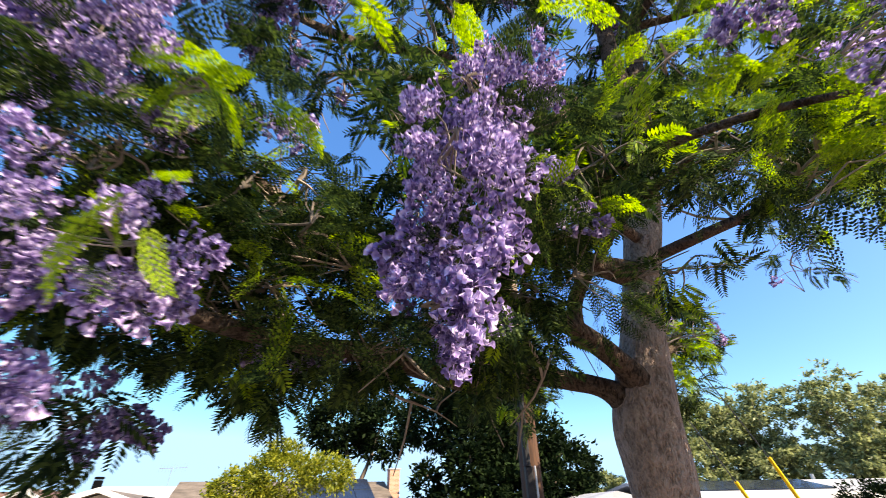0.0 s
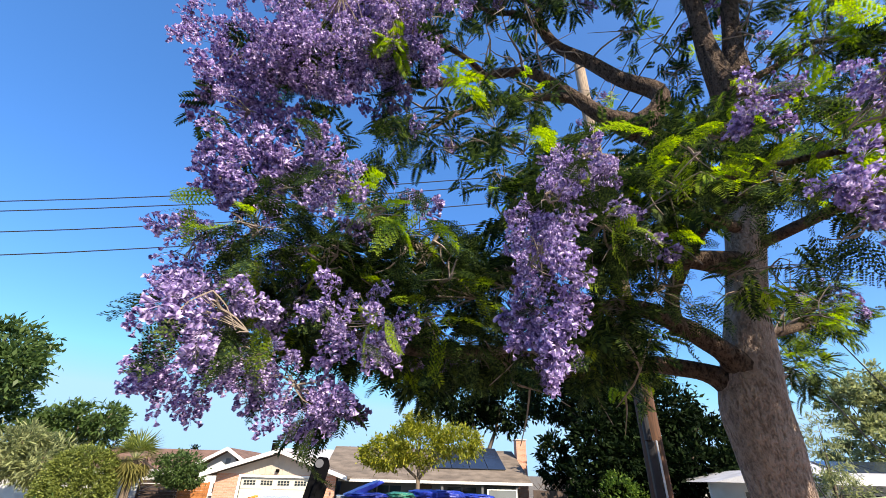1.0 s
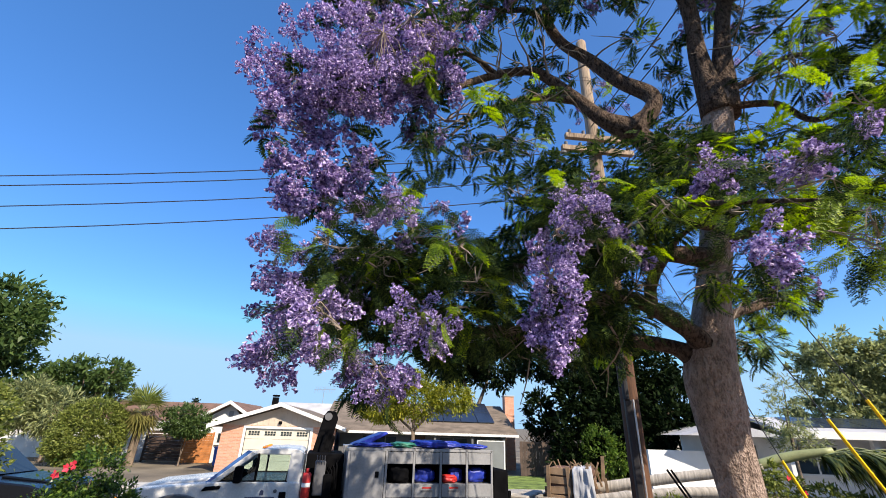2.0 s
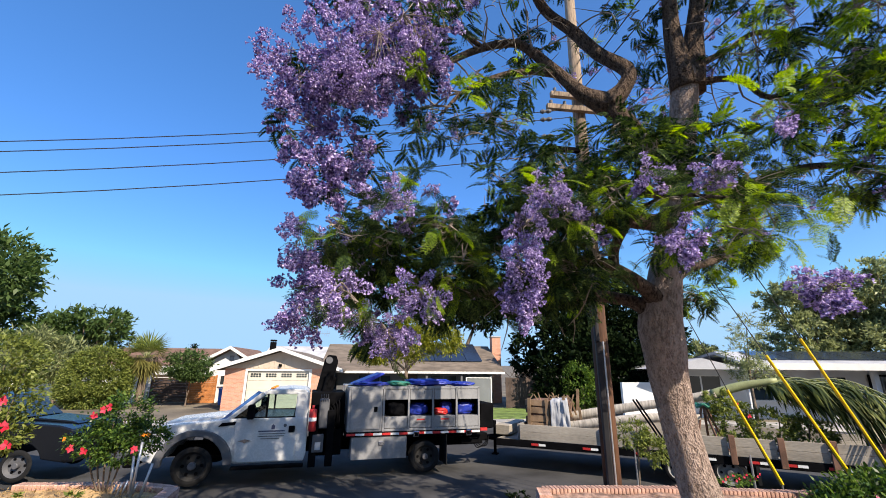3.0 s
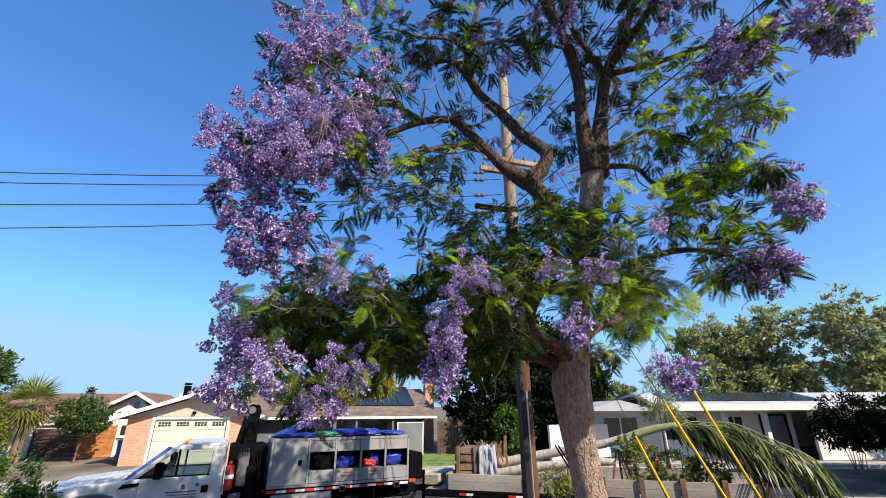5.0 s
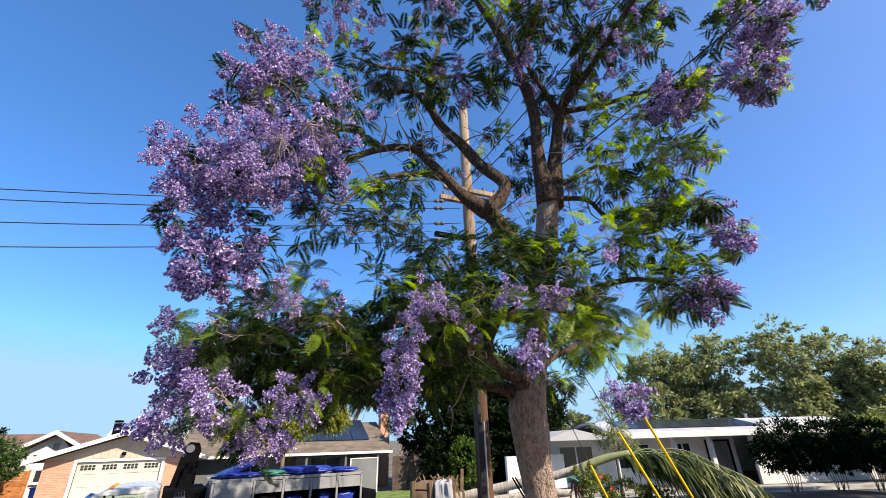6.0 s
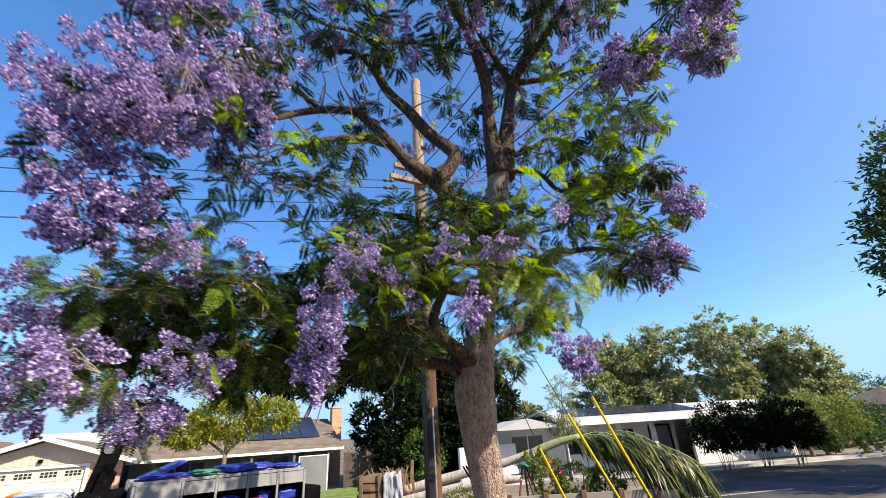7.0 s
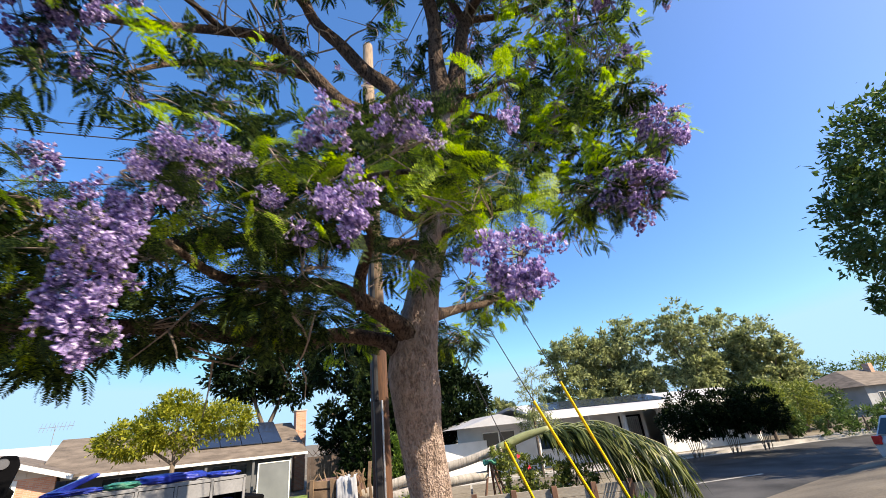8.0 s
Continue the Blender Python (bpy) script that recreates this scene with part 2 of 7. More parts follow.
M_GLASS = glass_mat("dark_window_glass")
M_CLEAR = clear_mat("clear_glass")
M_BLUE = mat("blue_tarp", (0.015, 0.035, 0.32), 0.45, 0.25, 5, 30, 0.4)
M_GREENT = mat("green_tarp", (0.03, 0.18, 0.12), 0.5, 0.2, 5, 30, 0.4)
M_REDP = mat("red_paint", (0.5, 0.03, 0.03), 0.45, 0.15, 4, 40, 0.1)
M_REFW = mat("white_reflector", (0.75, 0.75, 0.76), 0.4, 0.08, 6, 60, 0.05)
M_YELLOW = mat("yellow_plastic", (0.85, 0.56, 0.01), 0.4, 0.1, 5, 50, 0.05)
M_WIRE = mat("steel_wire", (0.03, 0.03, 0.035), 0.6, 0.1, 5, 50, 0.0)
M_STUCCO = mat("cream_stucco", (0.53, 0.44, 0.36), 0.9, 0.1, 1.5, 70, 0.3)
M_WHITEW = mat("white_wall_paint", (0.66, 0.66, 0.66), 0.85, 0.08, 1.2, 60, 0.2)
M_GREYW = mat("grey_wall_paint", (0.30, 0.31, 0.33), 0.85, 0.12, 1.2, 60, 0.2)
M_TRIM = mat("white_trim_paint", (0.70, 0.69, 0.67), 0.6, 0.06, 2, 40, 0.05)
M_DOOR = mat("cream_garage_door", (0.60, 0.55, 0.46), 0.55, 0.06, 2, 40, 0.05)
M_ROOFB = mat("brown_shingle", (0.17, 0.10, 0.075), 0.9, 0.3, 1.5, 14, 0.5, stretch=(1, 1, 4))
M_ROOFG = mat("grey_brown_shingle", (0.165, 0.132, 0.105), 0.9, 0.3, 1.5, 14, 0.5, stretch=(1, 1, 4))
M_ROOFW = mat("pale_flat_roof", (0.42, 0.42, 0.44), 0.85, 0.15, 1, 20, 0.2)
M_SOLAR = mat("solar_panel", (0.02, 0.025, 0.04), 0.15, 0.15, 2, 30, 0.0, spec=0.7)
M_BRICKF = brick_mat("far_red_brick", (0.50, 0.20, 0.12), (0.60, 0.30, 0.19), (0.45, 0.36, 0.30))
M_BRICK = mat("planter_brick", (0.40, 0.22, 0.165), 0.9, 0.3, 9, 60, 0.5, col2=(0.52, 0.32, 0.25), rand=0.2)
M_MORTAR = mat("mortar", (0.30, 0.25, 0.22), 0.95, 0.2, 9, 80, 0.5)
M_PIPE = mat("galvanised_pipe", (0.45, 0.45, 0.46), 0.4, 0.12, 8, 50, 0.1, metal=0.7)
M_BLUEBIN = mat("blue_bin_plastic", (0.02, 0.10, 0.40), 0.5, 0.1, 4, 40, 0.05)
M_BLACKBIN = mat("black_bin_plastic", (0.02, 0.02, 0.025), 0.5, 0.1, 4, 40, 0.05)
M_CLOTH = mat("white_plastic_sheet", (0.40, 0.41, 0.44), 0.9, 0.1, 8, 60, 0.4)
M_PTRUNK = mat("palm_trunk", (0.45, 0.40, 0.34), 0.9, 0.3, 3, 30, 0.5, stretch=(8, 1, 1))
M_PGREEN = mat("palm_crownshaft", (0.28, 0.30, 0.14), 0.5, 0.2, 3, 30, 0.2)
M_TAILR = mat("red_lamp_lens", (0.55, 0.02, 0.02), 0.2, 0.1, 5, 50, 0.0)
M_AMBER = mat("amber_lens", (0.8, 0.25, 0.02), 0.2, 0.1, 5, 50, 0.0)
M_INK = mat("dark_blue_ink", (0.05, 0.06, 0.12), 0.6, 0.1, 5, 50, 0.0)
M_SEAT = mat("grey_seat_cloth", (0.07, 0.07, 0.075), 0.9, 0.2, 6, 60, 0.3)


# builders
def thing(name, label, category, loc=(0, 0, 0), rz=0.0, group="", kind="", local=False):
    ob = new(name)
    ob.empty_display_size = 0.2
    ob.matrix_world = pose(*loc, 0, 0, rz)
    tagged(ob, label, category, group, kind)
    FRAMES[ob] = Matrix.Identity(4) if local else ob.matrix_basis.inverted()
    return ob


FRAMES = {}


def finish(bm, name, material, smooth=False):
    me = bpy.data.meshes.new(name)
    bmesh.ops.recalc_face_normals(bm, faces=bm.faces)
    bm.to_mesh(me)
    bm.free()
    me.materials.append(material)
    if smooth:
        me.polygons.foreach_set("use_smooth", [True] * len(me.polygons))
    return me


def part(name, bm, material, parent, label="", smooth=False):
    """One bmesh, in world or the thing's own frame, as one mesh object under a thing or a part."""
    bm.transform(FRAMES[parent])
    ob = new(name, finish(bm, name, material, smooth))
    ob.parent = parent
    FRAMES[ob] = FRAMES[parent]
    if label:
        ob["label"] = label
    return ob


def solo(name, bm, material, label, category="", kind="structure", smooth=False, group=""):
    """A piece of the setting, or a thing of one mesh."""
    ob = new(name, finish(bm, name, material, smooth))
    FRAMES[ob] = Matrix.Identity(4)
    return tagged(ob, label, category, group, kind)


def bx(x0, x1, y0, y1, z0, z1, bev=0.0, seg=1):
    bm = bmesh.new()
    bmesh.ops.create_cube(bm, size=1, matrix=Matrix.LocRotScale(((x0 + x1) / 2, (y0 + y1) / 2, (z0 + z1) / 2), None, (abs(x1 - x0), abs(y1 - y0), abs(z1 - z0))))
    if bev:
        bmesh.ops.bevel(bm, geom=bm.edges[:], offset=bev, segments=seg, affect="EDGES", profile=0.5)
    return bm


def join(*bms):
    out = bms[0]
    for b in bms[1:]:
        me = bpy.data.meshes.new("tmp")
        b.to_mesh(me)
        b.free()
        out.from_mesh(me)
        bpy.data.meshes.remove(me)
    return out


def prism(poly, a, b, axis="y", bev=0.0):
    """A flat outline (pairs) pulled from a to b along an axis: y takes (x, z), x takes (y, z), z takes (x, y)."""
    put = {"y": lambda p, q: (p[0], q, p[1]), "x": lambda p, q: (q, p[0], p[1]), "z": lambda p, q: (p[0], p[1], q)}[axis]
    bm = bmesh.new()
    lo = [bm.verts.new(put(p, a)) for p in poly]
    hi = [bm.verts.new(put(p, b)) for p in poly]
    n = len(poly)
    bm.faces.new(lo)
    bm.faces.new(hi[::-1])
    for i in range(n):
        bm.faces.new((lo[i], hi[i], hi[(i + 1) % n], lo[(i + 1) % n]))
    bmesh.ops.recalc_face_normals(bm, faces=bm.faces)
    if bev:
        bmesh.ops.bevel(bm, geom=bm.edges[:], offset=bev, segments=2, affect="EDGES", profile=0.5)
    return bm


def tube(points, sides=8, wobble=0.0, cap=True):
    """A tapered stem through points (x, y, z, radius)."""
    bm = bmesh.new()
    rings, up = [], Vector((0.3, 0.9, 0.2))
    pts = [Vector(p[:3]) for p in points]
    for i, p in enumerate(pts):
        d = (pts[min(i + 1, len(pts) - 1)] - pts[max(i - 1, 0)]).normalized()
        a = d.cross(up).normalized() if abs(d.dot(up)) < 0.99 else d.cross(Vector((1, 0, 0))).normalized()
        b = d.cross(a)
        up = a.cross(d)
        r = points[i][3]
        ring = []
        for k in range(sides):
            t = 2 * math.pi * k / sides
            w = 1 + wobble * noise.noise(Vector((p.x * 3 + math.cos(t) * 1.5, p.y * 3 + math.sin(t) * 1.5, p.z * 2)))
            ring.append(bm.verts.new(p + (a * math.cos(t) + b * math.sin(t)) * r * w))
        rings.append(ring)
    for r0, r1 in zip(rings, rings[1:]):
        for k in range(sides):
            bm.faces.new((r0[k], r0[(k + 1) % sides], r1[(k + 1) % sides], r1[k]))
    if cap:
        bm.faces.new(rings[0][::-1])
        bm.faces.new(rings[-1])
    return bm


def smoothed(points, steps=4):
    """More points along a smooth line through the given ones (Catmull-Rom)."""
    p = np.array(points, float)
    p = np.vstack([2 * p[0] - p[1], p, 2 * p[-1] - p[-2]])
    out = []
    for i in range(1, len(p) - 2):
        for s in range(steps):
            t = s / steps
            out.append(0.5 * (2 * p[i] + (p[i + 1] - p[i - 1]) * t + (2 * p[i - 1] - 5 * p[i] + 4 * p[i + 1] - p[i + 2]) * t * t + (3 * p[i] - p[i - 1] - 3 * p[i + 1] + p[i + 2]) * t ** 3))
    out.append(p[-2])
    return [tuple(q) for q in out]


def disc(c, r, w, axis="y", n=24, bev=0.0):
    """A wheel-like drum about an axis through c, w wide."""
    v = {"x": Vector((w / 2, 0, 0)), "y": Vector((0, w / 2, 0)), "z": Vector((0, 0, w / 2))}[axis]
    c = Vector(c)
    k = 0.82 if bev else 1.0
    pts = [(*(c - v), r * k), (*(c - v * (1 - bev)), r), (*(c + v * (1 - bev)), r), (*(c + v), r * k)] if bev else [(*(c - v), r), (*(c + v), r)]
    return tube(pts, n)


def arrays(name, v, f, material, smooth=False):
    """A mesh from vertex and face arrays."""
    me = bpy.data.meshes.new(name)
    me.vertices.add(len(v))
    me.vertices.foreach_set("co", np.asarray(v, np.float32).ravel())
    k = f.shape[1]
    me.loops.add(f.size)
    me.loops.foreach_set("vertex_index", np.asarray(f, np.int32).ravel())
    me.polygons.add(len(f))
    me.polygons.foreach_set("loop_start", np.arange(0, f.size, k, dtype=np.int32))
    me.polygons.foreach_set("loop_total", np.full(len(f), k, np.int32))
    me.update(calc_edges=True)
    me.materials.append(material)
    return me


def spread(template, turns, places, sizes):
    """Many copies of a template (vertices, faces), turned, sized and set in place, as one pair of arrays."""
    v, f = template
    n, m = len(places), len(v)
    out = np.einsum("nij,mj->nmi", turns, v) * sizes[:, None, None] + places[:, None, :]
    return out.reshape(-1, 3), (f[None] + (np.arange(n) * m)[:, None, None]).reshape(-1, f.shape[1])


def turns_to(direction, rng, roll=0.6):
    """Turning matrices whose x axis goes along direction, with z up, rolled at random."""
    d = direction / (np.linalg.norm(direction, axis=1, keepdims=True) + 1e-9)
    up = np.array([0.0, 0.0, 1.0]) + rng.normal(0, roll, d.shape)
    y = np.cross(up, d)
    y /= np.linalg.norm(y, axis=1, keepdims=True) + 1e-9
    return np.stack([d, y, np.cross(d, y)], axis=2)


# ground, road, kerbs
FAR = [(-120, 17.5), (10, 17.5), (14, 16.6), (23, 13.3), (36, 8.3), (120, -24)]
NEAR = [(-120, 5.7), (-3, 5.7), (2, 5.6), (7, 4.3), (10, 3.6), (14, 2.9), (20, 0.8), (120, -38)]


def rise(x, y):
    """Height of the near front yard over the street."""
    t = min(1.0, max(0.0, (5.6 - y) / 4.6))
    return 0.62 * t * t * (3 - 2 * t)


def offset(line, d):
    out = []
    for i, p in enumerate(line):
        a, b = Vector(line[max(i - 1, 0)]), Vector(line[min(i + 1, len(line) - 1)])
        t = (b - a).normalized()
        out.append((p[0] - t.y * d, p[1] + t.x * d))
    return out


def strip(l0, l1, z0, z1):
    """A solid band between two lines of equal length."""
    bm = bmesh.new()
    rows = []
    for p, q in zip(l0, l1):
        rows.append([bm.verts.new((*p, z0)), bm.verts.new((*p, z1)), bm.verts.new((*q, z1)), bm.verts.new((*q, z0))])
    for a, b in zip(rows, rows[1:]):
        for k in range(4):
            bm.faces.new((a[k], a[(k + 1) % 4], b[(k + 1) % 4], b[k]))
    bm.faces.new(rows[0])
    bm.faces.new(rows[-1][::-1])
    return bm


def sheet(xs, ys, h):
    bm = bmesh.new()
    g = [[bm.verts.new((x, y, h(x, y))) for y in ys] for x in xs]
    for i in range(len(xs) - 1):
        for j in range(len(ys) - 1):
            bm.faces.new((g[i][j], g[i + 1][j], g[i + 1][j + 1], g[i][j + 1]))
    return bm


def far_height(x, y):
    """Gentle hills in the distance."""
    d = math.hypot(x, y)
    return rise(x, y) - 0.06 if d < 200 else -0.06 + (d - 200) * 0.01


xs = [-2500, -800, -300, -120, -60, -30, -15, -10, -8, -6, -5, -4, -3, -2, -1, 0, 1, 2, 3, 4, 5, 6, 8, 10, 14, 20, 30, 60, 120, 300, 800, 2500]
ys = [-2500, -800, -300, -120, -60, -30, -15, -8, -5, -3, -2, -1] + [0.4 * k for k in range(0, 17)] + [8, 12, 18, 30, 60, 120, 300, 800, 2500]
solo("ground", sheet(xs, ys, far_height), M_GROUND, "bare dry ground under the whole street", "ground")
near8 = [(-120, 5.7), (2, 5.6), (7, 4.3), (14, 2.9), (20, 0.8), (120, -38)]
solo("road", strip(near8, FAR, -0.05, 0.0), M_ASPHALT, "worn dark asphalt street that bends", "road")
solo("kerb_far", strip(FAR, offset(FAR, 0.18), -0.05, 0.13), M_CONC, "pale concrete kerb across the street", "kerb")
solo("gutter_far", strip(offset(FAR, -0.5), FAR, -0.04, 0.012), M_CONC, "pale concrete gutter along the kerb", "kerb")
solo("pavement_far", strip(offset(FAR, 0.18), offset(FAR, 1.6), -0.05, 0.12), M_CONC, "pale concrete pavement across the street", "pavement")
solo("lawn_far", strip(offset(FAR, 1.6), offset(FAR, 60), -0.05, 0.10), M_GROUND, "dry front yards across the street", "ground")
KW, KE = [(-120, 5.7), (-4.6, 5.7)], [(1.6, 5.6)] + NEAR[3:]
for line in (KW, KE):
    solo("kerb_near", strip(line, offset(line, -0.18), -0.05, 0.13), M_CONC, "pale concrete kerb on the near side", "kerb")
solo("pavement_near", strip(offset(NEAR[4:], -0.18), offset(NEAR[4:], -1.9), -0.05, 0.14), M_CONC, "sunlit pale concrete pavement at the corner", "pavement")
solo("lawn", bx(3.2, 9.5, 18.9, 25.0, 0.0, 0.14), M_LAWN, "small green front lawn", "lawn")
solo("driveway_far", bx(-9.2, -4.2, 17.2, 24.2, 0.0, 0.15), M_CONC, "concrete driveway in front of the garage", "driveway")
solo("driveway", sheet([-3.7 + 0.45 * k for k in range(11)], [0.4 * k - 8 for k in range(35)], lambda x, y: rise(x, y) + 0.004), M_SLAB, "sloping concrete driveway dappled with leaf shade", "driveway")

# painted line on the road by the bend
solo("road_line", prism([(14.0, 8.3), (14.1, 8.45), (18.3, 6.85), (18.2, 6.7)], 0.004, 0.008, "z"), M_CONC, "worn white line on the asphalt", "road line")


# houses across the street
def gable_roof(parent, x0, x1, y0, y1, ze, zr, along, over=0.5, material=None, th=0.16, name="roof"):
    """A gable roof over a plan: eave height ze, ridge height zr, ridge along x or y."""
    bm = bmesh.new()
    if along == "x":
        m, s = (y0 + y1) / 2, (zr - ze) / ((y1 - y0) / 2)
        prof = [(y0 - over, ze - over * s), (m, zr), (y1 + over, ze - over * s), (y1 + over, ze - over * s + th), (m, zr + th), (y0 - over, ze - over * s + th)]
        bm = prism(prof, x0 - over, x1 + over, "x")
    else:
        m, s = (x0 + x1) / 2, (zr - ze) / ((x1 - x0) / 2)
        prof = [(x0 - over, ze - over * s), (m, zr), (x1 + over, ze - over * s), (x1 + over, ze - over * s + th), (m, zr + th), (x0 - over, ze - over * s + th)]
        bm = prism(prof, y0 - over, y1 + over, "y")
    return part(name, bm, material, parent)


def window(parent, x0, x1, y, z0, z1, nx=2, frame_mat=None):
    """A window in a wall that faces -y: frame, sill and panes."""
    holes = [(x0 + (x1 - x0) * k / nx + 0.035, x0 + (x1 - x0) * (k + 1) / nx - 0.035, z0 + 0.06, z1 - 0.06) for k in range(nx)]
    w = part("window", wall_x(x0, x1, y - 0.05, y + 0.04, z0, z1, holes), frame_mat or M_TRIM, parent)
    for k in range(nx):
        a, b = x0 + (x1 - x0) * k / nx, x0 + (x1 - x0) * (k + 1) / nx
        part("pane", bx(a + 0.03, b - 0.03, y - 0.012, y - 0.004, z0 + 0.06, z1 - 0.06), M_GLASS, w)
    part("sill", bx(x0 - 0.06, x1 + 0.06, y - 0.12, y, z0 - 0.07, z0 - 0.004), frame_mat or M_TRIM, w)
    return w


def wall_x(x0, x1, y0, y1, z0, z1, holes):
    """A wall along x with openings (x0, x1, z0, z1) right through it."""
    xs_ = sorted({x0, x1, *[q for h in holes for q in h[:2]]})
    zs_ = sorted({z0, z1, *[q for h in holes for q in h[2:]]})
    bm = bmesh.new()
    g = [[bm.verts.new((x, y0, z)) for z in zs_] for x in xs_]
    for i in range(len(xs_) - 1):
        for j in range(len(zs_) - 1):
            cx, cz = (xs_[i] + xs_[i + 1]) / 2, (zs_[j] + zs_[j + 1]) / 2
            if not any(a < cx < b and c < cz < d for a, b, c, d in holes):
                bm.faces.new((g[i][j], g[i + 1][j], g[i + 1][j + 1], g[i][j + 1]))
    back = bmesh.ops.extrude_face_region(bm, geom=bm.faces[:])["geom"]
    for v in back:
        if isinstance(v, bmesh.types.BMVert):
            v.co.y = y1
    bmesh.ops.delete(bm, geom=[v for v in bm.verts if not v.link_faces], context="VERTS")
    return bm


h2 = thing("house", "low single-storey house with a brick-flanked garage and grey shingle roof", "house", (0, 26, 0.1))
h2.matrix_basis = Matrix.Translation((-0.556, 0, 0)) @ Matrix.Diagonal((1.065, 1, 1, 1)) @ h2.matrix_basis
GX0, GX1, GY = -9.3, -3.5, 24.1
part("garage_wall", wall_x(GX0, GX1, GY, GY + 0.2, 0.1, 2.45, [(-8.1, -4.8, 0.1, 2.3)]), M_BRICKF, h2, "red brick garage front")
part("side_wall", bx(GX0, GX0 + 0.2, GY + 0.2, 32, 0.1, 2.45), M_STUCCO, h2)
part("gable", prism([(GX0, 2.45), (GX1, 2.45), ((GX0 + GX1) / 2, 3.42)], GY + 0.003, GY + 0.2), M_STUCCO, h2, "cream vertical siding in the gable")
for k in range(19):
    x = GX0 + 0.35 + k * 0.28
    top = 3.35 - abs(x - (GX0 + GX1) / 2) * 0.334
    if top > 2.62:
        part("batten", bx(x - 0.02, x + 0.02, GY - 0.02, GY + 0.002, 2.5, top), M_STUCCO, h2)
gable_roof(h2, GX0, GX1, GY, 33, 2.5, 3.48, "y", 0.55, M_ROOFG, 0.14)
for s in (-1, 1):
    m = (GX0 + GX1) / 2
    part("fascia", prism([(m, 3.46), (m, 3.66), (m + s * 3.5, 2.44), (m + s * 3.5, 2.24)], GY - 0.62, GY - 0.565), M_TRIM, h2, "white barge board")
gd = part("garage_door", join(*[bx(-8.1, -4.8, GY + 0.08, GY + 0.13, 0.14 + 0.54 * k, 0.14 + 0.54 * k + 0.53, 0.008) for k in range(4)]), M_DOOR, h2, "cream sectional garage door with small panes")
part("door_frame", join(bx(-8.23, -8.1, GY - 0.03, GY + 0.1, 0.1, 2.42), bx(-4.8, -4.67, GY - 0.03, GY + 0.1, 0.1, 2.42), bx(-8.1, -4.8, GY - 0.03, GY + 0.1, 2.3, 2.42)), M_TRIM, h2)
for k in range(4):
    for j in range(4):
        for i in range(2):
            x = -7.95 + k * 0.82 + j * 0.145
            part("pane", bx(x, x + 0.11, GY + 0.06, GY + 0.084, 1.95 + i * 0.12, 2.04 + i * 0.12), M_GLASS, gd)
part("gable_lamp", disc((-6.4, GY - 0.08, 2.62), 0.09, 0.16, "z", 10, 0.3), M_BLACK, h2)
# main wing, ridge along the street
HY = 26.6
part("front_wall", wall_x(-3.5, 6.2, HY, HY + 0.2, 0.1, 2.5, [(-2.2, -0.2, 0.9, 2.1), (0.6, 1.5, 0.1, 2.15), (2.3, 4.0, 0.8, 2.1), (4.5, 5.9, 0.7, 2.1)]), M_H2W, h2, "grey-blue front wall with eave shade in its colour")
part("end_wall", bx(6.0, 6.2, HY + 0.2, 34.4, 0.1, 2.5), M_H2W, h2)
part("back_wall", bx(-9.1, 6.0, 34.4, 34.6, 0.1, 2.5), M_GREYW, h2)
part("end_gable", prism([(HY, 2.5), (34.5, 2.5), ((HY + 34.5) / 2, 4.05)], 6.0, 6.2, "x"), M_WHITEW, h2)
gable_roof(h2, -3.8, 6.2, HY, 34.5, 2.52, 4.12, "x", 0.75, M_ROOFG, 0.14, "main_roof")
part("gutter", bx(-3.6, 6.95, HY - 0.86, HY - 0.77, 2.2, 2.34), M_TRIM, h2, "white gutter along the eave")
# Frames and posts share the darkened wall colour, as if under eave shade.
window(h2, -2.2, -0.2, HY, 0.9, 2.1, 3, M_H2W)
window(h2, 2.3, 4.0, HY, 0.8, 2.1, 2, M_H2W)
window(h2, 4.5, 5.9, HY, 0.7, 2.1, 2, M_H2W)
dr = part("front_door", bx(0.62, 1.48, HY + 0.06, HY + 0.1, 0.12, 2.13, 0.01), M_DARKWOOD, h2)
part("door_handle", disc((0.75, HY + 0.03, 1.1), 0.03, 0.06), M_CHROME, dr)
for x in (2.0, 4.2, 6.1):
    part("porch_post", bx(x - 0.06, x + 0.06, HY - 0.7, HY - 0.58, 0.1, 2.25, 0.008), M_H2W, h2)
ch = part("chimney", bx(6.97, 7.6, 29.2, 29.9, 0.1, 4.87), M_BRICKF, h2, "sunlit red brick chimney")
part("chimney_cap", bx(6.9, 7.65, 29.15, 29.95, 4.87, 4.95, 0.01), M_CONC, ch)
sl = (4.12 - 2.52) / 3.95
for i in range(4):
    for j in range(2):
        x0, v0 = 1.6 + i * 1.07, 0.75 + j * 1.7
        p0, p1 = HY + v0, HY + v0 + 1.62
        bm = prism([(p0, 2.72 + v0 * sl), (p1, 2.72 + (v0 + 1.62) * sl), (p1, 2.76 + (v0 + 1.62) * sl), (p0, 2.76 + v0 * sl)], x0, x0 + 1.03, "x")
        part("solar_panel", bm, M_SOLAR, h2, "dark glossy solar panel")
part("roof_vent", join(tube([(-1.4, 28.2, 3.0, 0.05), (-1.4, 28.2, 3.55, 0.05)], 8), disc((-1.4, 28.2, 3.6), 0.1, 0.1, "z", 10, 0.2)), M_ROOFG, h2)
part("screen_wall", bx(4.3, 5.75, 24.6, 24.66, 0.12, 1.95), M_SCREEN, h2, "grey porch screen")
